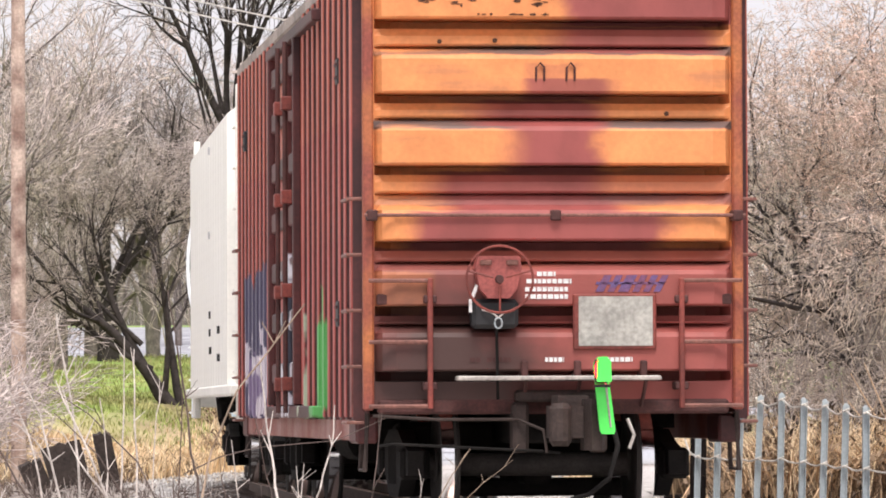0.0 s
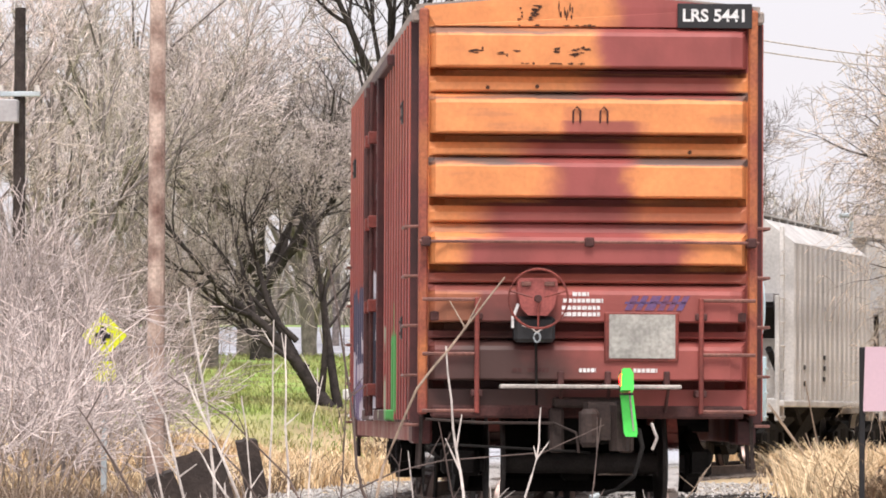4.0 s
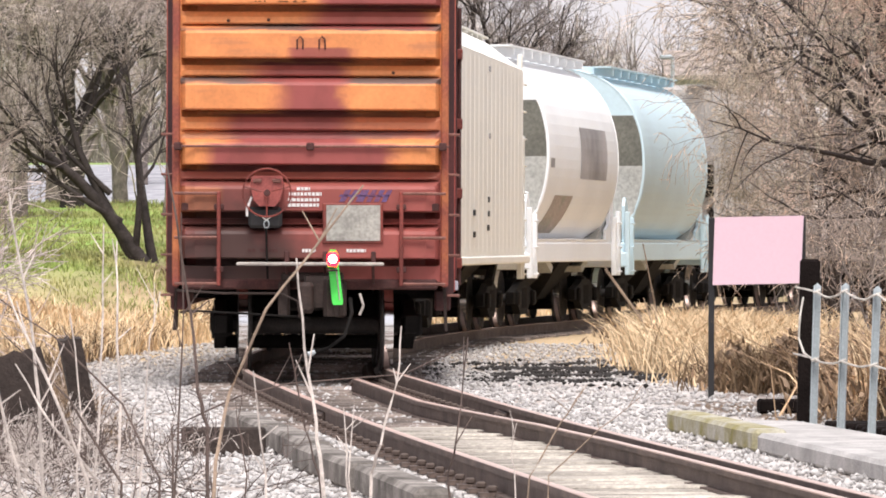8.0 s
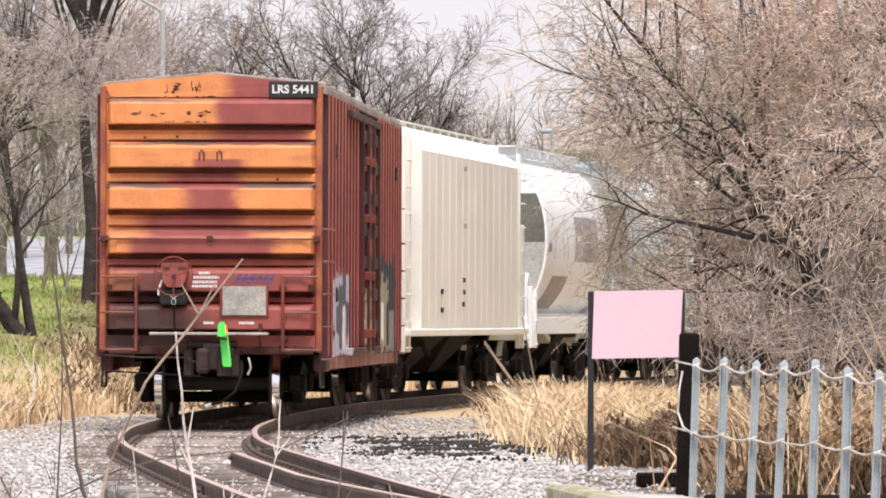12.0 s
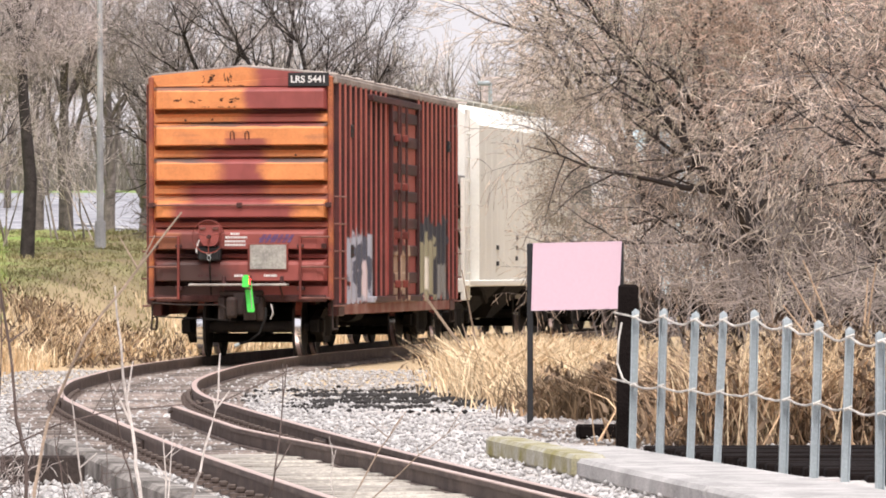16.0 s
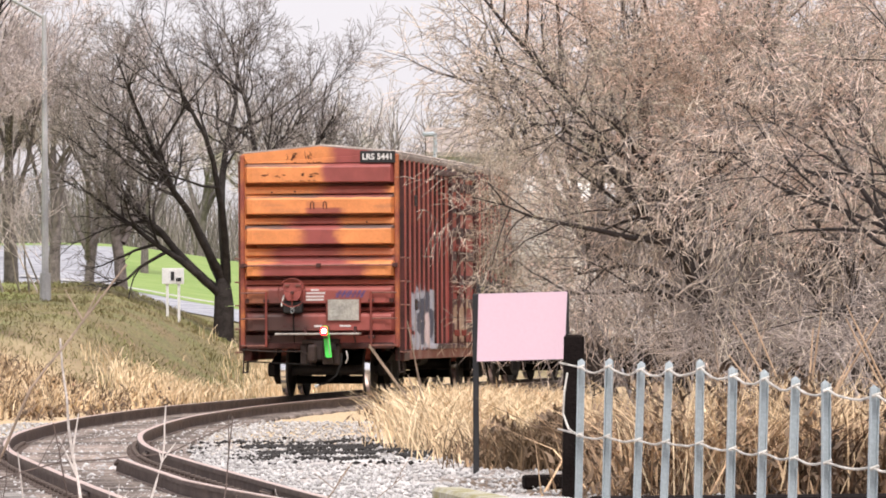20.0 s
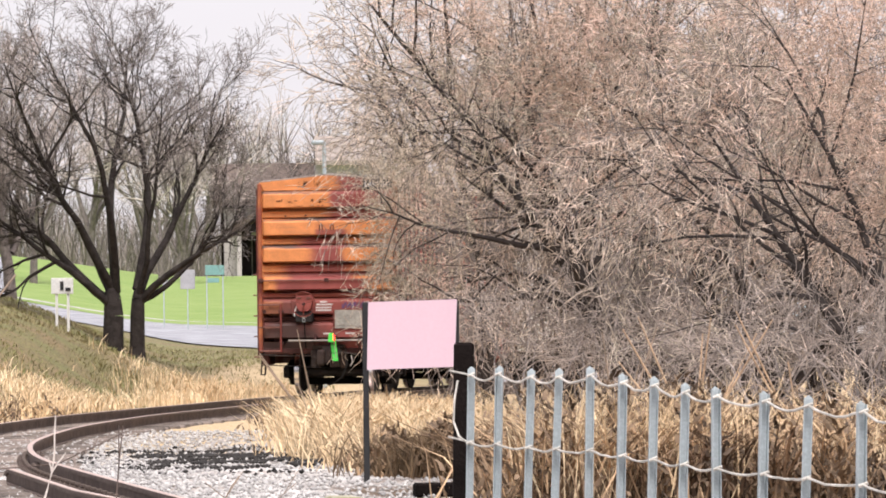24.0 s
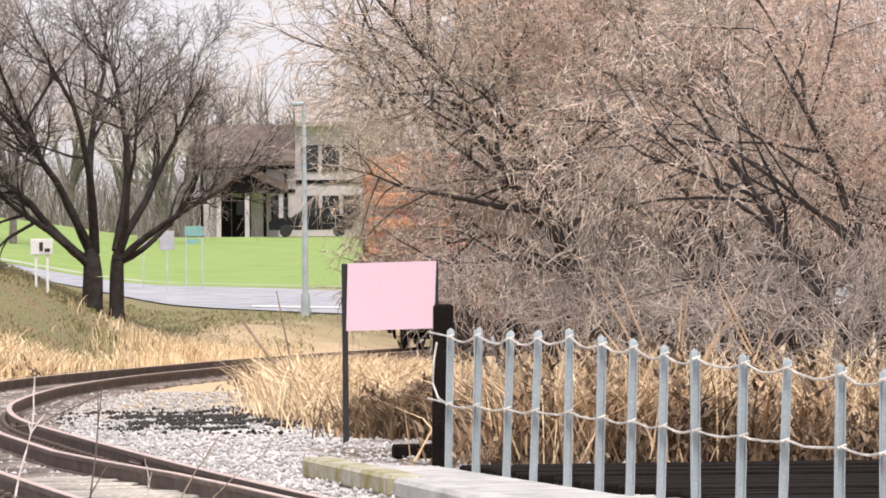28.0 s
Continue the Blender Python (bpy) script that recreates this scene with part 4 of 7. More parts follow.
def hopper(label, paint, kind, place, L):
    """A covered hopper: ribbed (flat sides with posts) or bowed (round sides)."""
    car = tagged(new("hopper_car"), label, "hopper car", group="hopper cars of the train")
    W, ZS, ZT = 1.5, 1.15, 4.4
    B = L - (1.2 if kind == "ribbed" else 1.0)
    P = L - 1.5
    g = Geo()
    if kind == "bowed":
        out = []
        for k in range(57):
            a = math.pi * k / 56 * 1.66 - 0.33 * math.pi
            x, z = math.cos(a), math.sin(a)
            out.append((W * 1.03 * math.copysign(abs(x) ** (0.9 if z > 0 else 0.78), x), 2.72 + (1.72 if z > 0 else 1.62) * math.copysign(abs(z) ** (0.88 if z > 0 else 1.0), z)))
        g.prism(out, -B, B)
        body = part("body", g, M[paint], car, smooth=False)
        for e in (-1, 1):
            # the middle sheet is flat, coloured dark for the shadow of a recess
            for name, z0, z1, mat, lab in (("end_sheet", 3.62, 4.4, paint, ""), ("end_opening", 2.72, 3.62, "end_shade", "flat dark olive-grey sheet painted as the shadow of a recess"), ("end_sheet", 1.34, 2.72, "end_dust", "dusty grey end sheet")):
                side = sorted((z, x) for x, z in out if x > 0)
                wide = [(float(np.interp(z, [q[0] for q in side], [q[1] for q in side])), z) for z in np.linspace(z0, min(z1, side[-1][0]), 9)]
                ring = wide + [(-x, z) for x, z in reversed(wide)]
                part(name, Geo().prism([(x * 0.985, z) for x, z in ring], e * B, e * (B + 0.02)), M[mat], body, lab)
            part("end_rim", Geo().tube([(x * 0.99, e * B, z) for x, z in out], 0.03, 6, False), M[paint], body)
        for s in (-1, 1):
            part("side_sill", Geo().box(s * 1.2, s * 1.36, -L, L, ZS - 0.12, ZS + 0.2, bevel=0.02), M[paint], body)
            part("lower_side", Geo().add([(s * 1.34, -B, ZS + 0.2), (s * 1.34, B, ZS + 0.2), (s * 1.36, B, 1.4), (s * 1.36, -B, 1.4), (s * 1.2, -B, ZS + 0.2), (s * 1.2, B, ZS + 0.2), (s * 1.0, B, 1.42), (s * 1.0, -B, 1.42)],
                                         [(0, 1, 2, 3), (4, 7, 6, 5), (0, 3, 7, 4), (1, 5, 6, 2), (3, 2, 6, 7), (0, 4, 5, 1)]), M[paint], body)
            if paint == "white_car":
                for name, y0, y1, z0, z1, mat, lab in (("painted_panel", -0.4, 2.5, 2.4, 3.3, "panel_grey", "faded grey painted panel"), ("painted_mark", -3.0, -1.1, 1.48, 2.2, "graffiti_olive", "olive and red sprayed patch"), ("painted_mark", -3.6, -3.2, 2.5, 2.9, "panel_grey", "small grey stencil")):
                    line = sorted((z, x) for x, z in out if x > 0 and z0 < z < z1)
                    slant = 0.07 if mat == "graffiti_olive" else 0.0
                    vs = [(s * (x + 0.006), y + slant * k, z) for k, (z, x) in enumerate(line) for y in (y0, y1)]
                    part(name, Geo().add(vs, [(2 * k, 2 * k + 1, 2 * k + 3, 2 * k + 2) for k in range(len(line) - 1)]), M[mat], body, lab)
    else:
        g.prism([(-W, ZS), (W, ZS), (W, 3.98), (0.95, ZT), (-0.95, ZT), (-W, 3.98)], -B, B)
        body = part("body", g, M[paint], car)
        deep = 0.01 if paint == "cream" else 0.03
        for s in (-1, 1):
            post = Geo().add([(s * (W + dx), dy, z) for z in (ZS, 3.95) for dx, dy in ((0.0, -0.09), (deep, -0.05), (deep, 0.05), (0.0, 0.09))], [(0, 1, 5, 4), (1, 2, 6, 5), (2, 3, 7, 6), (0, 3, 2, 1), (4, 5, 6, 7)]).mesh("side_post", M[paint])
            for k in range(16):
                part("side_post", post, None, body, m=pose(0, -B + 0.1 + k * (2 * B - 0.2) / 15, 0))
            part("side_sill", Geo().box(s * (W - 0.15), s * (W + 0.03), -L, L, ZS - 0.12, ZS - 0.002, bevel=0.02), M[paint], body)
            for k, (y, z) in enumerate(((-1.0, 1.75), (-1.0, 1.95), (-1.05, 1.55), (-3.3, 1.75), (-3.3, 1.45), (-0.9, 2.85), (-0.9, 3.8))):
                part("stencil_bar", Geo().box(s * (W + 0.001), s * (W + 0.027), y - 0.08, y + 0.08, z - 0.04, z + 0.04), M["black" if k < 5 else "panel_grey"], body, "black stencil too small to read" if k < 5 else "")
    for e in (-1, 1):
        high = 2.95 if kind == "ribbed" else 1.75
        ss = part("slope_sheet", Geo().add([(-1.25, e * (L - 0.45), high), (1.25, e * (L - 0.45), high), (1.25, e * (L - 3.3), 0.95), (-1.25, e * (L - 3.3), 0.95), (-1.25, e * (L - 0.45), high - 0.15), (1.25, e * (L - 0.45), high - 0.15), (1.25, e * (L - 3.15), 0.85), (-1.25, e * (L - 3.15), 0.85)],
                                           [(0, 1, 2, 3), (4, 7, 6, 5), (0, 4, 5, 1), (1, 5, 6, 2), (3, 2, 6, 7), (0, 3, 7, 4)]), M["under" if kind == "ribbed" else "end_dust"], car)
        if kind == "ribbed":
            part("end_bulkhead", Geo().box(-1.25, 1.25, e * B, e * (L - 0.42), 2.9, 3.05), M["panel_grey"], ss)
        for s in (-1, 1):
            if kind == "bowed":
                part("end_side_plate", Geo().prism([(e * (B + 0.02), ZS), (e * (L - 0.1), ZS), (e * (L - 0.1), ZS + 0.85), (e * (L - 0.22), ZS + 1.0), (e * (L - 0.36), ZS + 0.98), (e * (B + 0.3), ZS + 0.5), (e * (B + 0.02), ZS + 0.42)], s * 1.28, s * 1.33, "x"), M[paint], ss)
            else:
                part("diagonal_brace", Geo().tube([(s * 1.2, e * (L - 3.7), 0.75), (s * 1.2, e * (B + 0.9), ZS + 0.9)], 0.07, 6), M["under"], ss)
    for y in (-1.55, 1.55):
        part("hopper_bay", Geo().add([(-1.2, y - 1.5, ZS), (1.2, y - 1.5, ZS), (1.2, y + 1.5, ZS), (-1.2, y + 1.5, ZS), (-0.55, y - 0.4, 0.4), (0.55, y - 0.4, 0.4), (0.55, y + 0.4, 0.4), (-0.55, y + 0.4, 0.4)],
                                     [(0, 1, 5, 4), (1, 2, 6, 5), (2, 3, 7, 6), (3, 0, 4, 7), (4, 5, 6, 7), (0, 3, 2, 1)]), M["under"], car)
    for e in (-1, 1):
        fr = part("end_frame", Geo().box(-1.42, 1.42, e * L - 0.06, e * L + 0.06, 0.92, 1.18, bevel=0.02), M[paint], car)
        part("end_platform", Geo().box(-0.9, 0.9, e * (L - 0.9), e * (L - 0.06), 1.02, 1.1, bevel=0.01), M[paint], fr)
        for s in (-1, 1):
            for y, z1 in ((L, 3.0 if kind == "ribbed" else 1.9), (L - 0.5, 4.25 if kind == "ribbed" else 1.8)):
                part("end_upright", Geo().box(s * 1.36, s * 1.44, e * y - 0.05, e * y + 0.05, 0.78, z1, bevel=0.012), M[paint], fr)
            for z in np.arange(0.85, 4.2 if kind == "ribbed" else 1.9, 0.42):
                part("rung", Geo().tube([(s * 1.46, e * (L + 0.02), z), (s * 1.46, e * (L - 0.5), z)], 0.016, 5), M[paint], fr)
        coupler(car, e, L - 0.25)
    part("sill_beam", Geo().box(-0.3, 0.3, -L, L, 0.72, 1.0, bevel=0.02), M["under"], car)
    rb = part("running_board", Geo().box(-0.95, -0.6, -L + 0.9, L - 0.9, ZT + 0.07, ZT + 0.1), M[paint], car)
    part("running_board_plank", Geo().box(0.6, 0.95, -L + 0.9, L - 0.9, ZT + 0.07, ZT + 0.1), M[paint], rb)
    stay = Geo().box(-0.95, -0.6, -0.03, 0.03, ZT - 0.06, ZT + 0.069).mesh("board_stay", M[paint])
    for y in np.arange(-L + 1.2, L - 1.1, 0.9):
        for x in (0, 1.55):
            part("board_stay", stay, None, rb, m=pose(x, y, 0))
    for y in (-2.4, 0.0, 2.4):
        part("roof_hatch", Geo().tube([(0, y, ZT - 0.02), (0, y, ZT + 0.14)], [0.42, 0.4], 18), M[paint], car)
    bs = [bogie(car, -P), bogie(car, P)]
    CARS.append((car, place, [b for b, _ in bs], [x for _, ws in bs for x in ws], P))
    return car


def repainted(name, under, over, patches, grooves):
    """Old paint with sooty grooves under a rolled-on repaint: patches (z0, z1, x0, x1, softness left, right, strength)."""
    m = surface(name, under, 0.6, scale=3, fine=25, bump=0.08, dark=0.8, grain=0.18)
    n, l = m.node_tree.nodes, m.node_tree.links
    b = n["Principled BSDF"]
    color = b.inputs["Base Color"].links[0].from_socket
    at, sep = n.new("ShaderNodeTexCoord"), n.new("ShaderNodeSeparateXYZ")
    l.new(at.outputs["Object"], sep.inputs[0])

    def noisy(scale, stretch):
        mp, ns = n.new("ShaderNodeMapping"), n.new("ShaderNodeTexNoise")
        mp.inputs["Scale"].default_value = stretch
        ns.inputs["Scale"].default_value, ns.inputs["Detail"].default_value = scale, 6
        l.new(at.outputs["Object"], mp.inputs[0])
        l.new(mp.outputs[0], ns.inputs["Vector"])
        return ns.outputs[0]

    def op(kind, *vals):
        x = n.new("ShaderNodeMath")
        x.operation = kind
        for i, v in enumerate(vals):
            if isinstance(v, (int, float)):
                x.inputs[i].default_value = v
            else:
                l.new(v, x.inputs[i])
        return x.outputs[0]

    def step(src, lo, hi, top=1.0):
        r = n.new("ShaderNodeMapRange")
        r.interpolation_type = "SMOOTHSTEP"
        l.new(src, r.inputs[0])
        for key, v in (("From Min", lo), ("From Max", hi), ("To Max", top)):
            r.inputs[key].default_value = v
        return r.outputs[0]

    def over_with(mask, c):
        nonlocal color
        x = n.new("ShaderNodeMixRGB")
        l.new(mask, x.inputs[0])
        l.new(color, x.inputs[1])
        if isinstance(c, tuple):
            x.inputs[2].default_value = (*c, 1)
        else:
            l.new(c, x.inputs[2])
        color = x.outputs[0]
    wob = noisy(2.4, (1, 1, 1.6))
    xw = op("MULTIPLY_ADD", op("SUBTRACT", wob, 0.5), 0.34, sep.outputs["X"])
    zw = op("MULTIPLY_ADD", op("SUBTRACT", noisy(5, (1, 1, 1)), 0.5), 0.05, sep.outputs["Z"])
    mask = None
    for z0, z1, x0, x1, sl, sr, k in patches:
        p = op("MULTIPLY", step(xw, x0 - sl, x0 + sl, k), step(xw, x1 + sr, x1 - sr))
        p = op("MULTIPLY", p, op("MULTIPLY", step(zw, z0 - 0.012, z0 + 0.012), step(zw, z1 + 0.012, z1 - 0.012)))
        mask = p if mask is None else op("MAXIMUM", mask, p)
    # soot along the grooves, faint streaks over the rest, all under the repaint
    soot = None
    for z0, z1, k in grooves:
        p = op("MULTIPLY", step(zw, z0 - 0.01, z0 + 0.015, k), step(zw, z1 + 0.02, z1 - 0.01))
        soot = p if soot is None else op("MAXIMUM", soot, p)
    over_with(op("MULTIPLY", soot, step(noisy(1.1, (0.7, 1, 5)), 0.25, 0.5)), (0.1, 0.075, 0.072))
    over_with(step(noisy(0.9, (0.9, 1, 6)), 0.54, 0.72, 0.5), (0.3, 0.13, 0.08))
    rich = n.new("ShaderNodeMixRGB")
    l.new(step(noisy(3.5, (1, 1, 0.6)), 0.38, 0.7), rich.inputs[0])
    rich.inputs[1].default_value, rich.inputs[2].default_value = (*over, 1), (*(c * 0.78 for c in over), 1)
    over_with(mask, rich.outputs[0])
    # brown grime thrown up low on the brake side
    dist = n.new("ShaderNodeVectorMath")
    dist.operation = "DISTANCE"
    dist.inputs[1].default_value = (-0.8, -6.8, 1.0)
    l.new(at.outputs["Object"], dist.inputs[0])
    over_with(step(op("MULTIPLY_ADD", op("SUBTRACT", wob, 0.5), 0.8, dist.outputs["Value"]), 1.25, 0.35, 0.93), (0.042, 0.023, 0.019))
    l.new(color, b.inputs["Base Color"])
    return m


M["faded_red"] = surface("faded_red", (0.4, 0.1, 0.085), 0.6, dark=0.7, scale=5, fine=40, bump=0.1)
M["end_paint"] = repainted("end_paint", (0.78, 0.29, 0.1), (0.3, 0.072, 0.063), (
    (4.1, 4.6, 0.2, 2.0, 0.12, 0.1, 1.0), (3.78, 4.16, 0.12, 2.0, 0.09, 0.1, 1.0), (3.56, 3.78, 0.02, 1.22, 0.2, 0.14, 0.92), (3.22, 3.36, -0.18, 0.44, 0.06, 0.1, 0.9), (3.33, 3.47, -0.16, 0.2, 0.05, 0.08, 0.35),
    (3.0, 3.22, -0.6, 0.33, 0.25, 0.12, 0.95), (2.66, 3.06, -0.36, 0.36, 0.2, 0.08, 1.0), (2.43, 2.68, -0.92, 0.5, 0.22, 0.3, 0.96), (2.42, 2.66, 0.3, 1.5, 0.3, 0.2, 0.5), (2.3, 2.45, -0.85, 0.55, 0.2, 0.2, 1.0),
    (2.06, 2.36, -1.08, 0.85, 0.09, 0.12, 1.0), (1.9, 2.1, -2.0, 2.0, 0.1, 0.1, 0.85), (1.55, 1.94, -0.98, 2.0, 0.08, 0.1, 0.97), (1.55, 1.94, -2.0, -0.9, 0.1, 0.1, 0.5), (0.8, 1.6, -2.0, 2.0, 0.1, 0.1, 0.97)),
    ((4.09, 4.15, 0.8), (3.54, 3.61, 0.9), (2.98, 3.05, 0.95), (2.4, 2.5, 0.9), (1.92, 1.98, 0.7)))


def sprayed(m, patches):
    """Sprayed patches on a painted side: (side, y0, y1, z0, z1, colour, how broken)."""
    n, l = m.node_tree.nodes, m.node_tree.links
    b = n["Principled BSDF"]
    at, sep = n.new("ShaderNodeTexCoord"), n.new("ShaderNodeSeparateXYZ")
    l.new(at.outputs["Object"], sep.inputs[0])
    ns = n.new("ShaderNodeTexNoise")
    ns.inputs["Scale"].default_value, ns.inputs["Detail"].default_value = 2.6, 5
    l.new(at.outputs["Object"], ns.inputs["Vector"])
    color = b.inputs["Base Color"].links[0].from_socket

    def op(kind, *vals):
        x = n.new("ShaderNodeMath")
        x.operation = kind
        for i, v in enumerate(vals):
            if isinstance(v, (int, float)):
                x.inputs[i].default_value = v
            else:
                l.new(v, x.inputs[i])
        return x.outputs[0]
    for side, y0, y1, z0, z1, c, broken in patches:
        dy = op("SUBTRACT", (y1 - y0) / 2, op("ABSOLUTE", op("SUBTRACT", sep.outputs["Y"], (y0 + y1) / 2)))
        dz = op("SUBTRACT", (z1 - z0) / 2, op("ABSOLUTE", op("SUBTRACT", sep.outputs["Z"], (z0 + z1) / 2)))
        d = op("MINIMUM", dy, dz)
        d = op("MULTIPLY_ADD", op("SUBTRACT", ns.outputs[0], 0.5), broken, d)
        k = n.new("ShaderNodeMapRange")
        k.inputs["From Min"].default_value, k.inputs["From Max"].default_value = 0.0, 0.05
        l.new(d, k.inputs[0])
        on = op("MULTIPLY", k.outputs[0], op("GREATER_THAN", op("MULTIPLY", sep.outputs["X"], side), 0.5))
        mix = n.new("ShaderNodeMixRGB")
        l.new(on, mix.inputs[0])
        l.new(color, mix.inputs[1])
        mix.inputs[2].default_value = (*c, 1)
        color = mix.outputs[0]
    l.new(color, b.inputs["Base Color"])
    return m


# side red painted twice: shaded for sheet and flanks, lit and worn for post faces
M["side_paint_shaded"] = surface("side_paint_shaded", (0.11, 0.024, 0.022), 0.55, scale=1.1, fine=30, bump=0.1, tint=(0.04, 0.01, 0.01), tint_amount=0.45)
M["side_paint_lit"] = repainted("side_paint_lit", (0.7, 0.27, 0.12), (0.4, 0.09, 0.075), ((0.5, 2.2, -9.0, 9.0, 0.1, 0.1, 1.0), (2.1, 3.1, -9.0, 9.0, 0.1, 0.1, 0.95), (3.0, 4.6, -9.0, 9.0, 0.1, 0.1, 0.82)), ((4.2, 4.3, 0.5),))
SPRAY = [
    (1, -5.74, -3.13, 0.8, 1.95, (0.42, 0.42, 0.48), 0.9), (1, -5.22, -3.48, 0.9, 1.7, (0.1, 0.1, 0.13), -1.5), (1, -4.52, -3.65, 0.85, 1.5, (0.66, 0.55, 0.56), -1.0),
    (1, -1.13, 0.52, 0.9, 1.7, (0.5, 0.35, 0.25), 1.2), (1, 1.65, 5.39, 0.8, 2.25, (0.05, 0.05, 0.06), 0.9), (1, 1.91, 3.83, 0.85, 1.9, (0.33, 0.3, 0.2), 1.2), (1, 2.52, 3.13, 0.95, 1.6, (0.75, 0.7, 0.62), 0.4), (1, 4.00, 5.22, 0.8, 1.4, (0.25, 0.24, 0.23), 0.8),
    (-1, -4.35, -3.2, 0.8, 1.6, (0.1, 0.36, 0.1), 0.5), (-1, -4.00, -3.5, 1.5, 1.9, (0.12, 0.4, 0.12), 0.3), (-1, -2.17, -1.91, 0.8, 1.7, (0.4, 0.45, 0.33), 0.4),
    (-1, -0.96, 0.35, 0.9, 2.1, (0.6, 0.58, 0.62), 1.0), (-1, -0.78, 0.26, 1.1, 2.0, (0.05, 0.05, 0.07), -1.2),
    (-1, 2.52, 5.57, 0.8, 2.15, (0.08, 0.07, 0.12), 0.8), (-1, 2.78, 5.39, 0.8, 1.5, (0.55, 0.5, 0.55), -1.6), (-1, 2.96, 5.22, 0.9, 1.3, (0.2, 0.15, 0.25), 1.2)]
sprayed(M["side_paint_shaded"], SPRAY)
sprayed(M["side_paint_lit"], SPRAY)
M["sill_paint"] = surface("sill_paint", (0.42, 0.27, 0.24), 0.7, scale=1.5, fine=30, bump=0.15, tint=(0.25, 0.07, 0.05), tint_amount=0.4)
boxcar()
hopper("cream ribbed covered hopper car coupled ahead of the boxcar", "cream", "ribbed", 14.6, 6.55)
hopper("white round-sided covered hopper car with a faded grey panel", "white_car", "bowed", 27.1, 4.8)
hopper("pale blue round-sided covered hopper car", "blue_car", "bowed", 37.8, 4.9)
hopper("pale grey streaked ribbed covered hopper car", "pale_car", "ribbed", 49.6, 5.7)
hopper("pale grey streaked ribbed covered hopper car", "pale_car", "ribbed", 62.2, 5.7)
hopper("dusty cream ribbed covered hopper car", "cream", "ribbed", 74.8, 5.7)



# ---- beside the track ----
def sign_board():
    s = tagged(new("trackside_sign"), "blank pale pink sign board on two black posts", "sign")
    x0, x1, y = 1.13, 2.03, 53.8
    for x in (x0, x1):
        part("post", Geo().box(x - 0.03, x + 0.03, y, y + 0.05, -0.2, 1.79, bevel=0.008), M["black"], s)
    part("board", Geo().add([(x0 + 0.01, y - 0.03, 1.12), (x1 - 0.02, y - 0.03, 1.14), (x1 + 0.01, y - 0.03, 1.81), (x0 + 0.03, y - 0.03, 1.79),
                             (x0 + 0.01, y - 0.002, 1.12), (x1 - 0.02, y - 0.002, 1.14), (x1 + 0.01, y - 0.002, 1.81), (x0 + 0.03, y - 0.002, 1.79)],
                            [(0, 1, 2, 3), (7, 6, 5, 4), (0, 4, 5, 1), (1, 5, 6, 2), (2, 6, 7, 3), (3, 7, 4, 0)]), M["pink"], s, "faded pink panel")


sign_board()


# ---- trees ----
def grow(rng, trunks, spec):
    """Branches level by level. trunks: (start, way, length, radius); spec rows: children, length share, angle, pieces, bend, lift."""
    P = np.array([t[0] for t in trunks], float)
    D = np.array([t[1] for t in trunks], float)
    D /= np.linalg.norm(D, axis=1, keepdims=True)
    Ln = np.array([t[2] for t in trunks], float)
    R = np.array([t[3] for t in trunks], float)
    levels = []
    for i, (kids, share, angle, pieces, bend, lift) in enumerate(spec):
        N = len(P)
        pts, ways = [P], []
        d = D.copy()
        for k in range(pieces):
            d = d + rng.normal(0, bend, (N, 3)) + np.array([0, 0, lift]) / pieces
            d /= np.linalg.norm(d, axis=1, keepdims=True)
            ways.append(d)
            pts.append(pts[-1] + d * (Ln / pieces)[:, None])
        pts = np.stack(pts, 1)
        tip = 0.12 if i < len(spec) - 1 else 0.5
        rad = R[:, None] * np.linspace(1, tip, pieces + 1)[None]
        levels.append((pts[:, :-1].reshape(-1, 3), pts[:, 1:].reshape(-1, 3), rad[:, :-1].ravel(), rad[:, 1:].ravel()))
        if i == len(spec) - 1 or not kids:
            break
        f = rng.uniform(0.25 if i else 0.35, 1.0, (N, kids)) * pieces * 0.999
        seg = f.astype(int)
        rows = np.repeat(np.arange(N), kids)
        seg, fr = seg.ravel(), (f - seg).ravel()
        start = pts[rows, seg] * (1 - fr)[:, None] + pts[rows, seg + 1] * fr[:, None]
        w = np.stack(ways, 1)[rows, seg]
        side = np.cross(w, rng.normal(0, 1, w.shape))
        side /= np.linalg.norm(side, axis=1, keepdims=True) + 1e-9
        a = np.radians(rng.normal(angle, angle * 0.25, len(rows)))[:, None]
        D = w * np.cos(a) + side * np.sin(a)
        along_share = (f.ravel() / pieces)
        Ln = Ln[rows] * share * (1.15 - 0.6 * along_share) * rng.uniform(0.6, 1.2, len(rows))
        R = np.maximum(rad[rows, seg] * rng.uniform(0.4, 0.65, len(rows)), 0.0025)
        P = start
    return levels


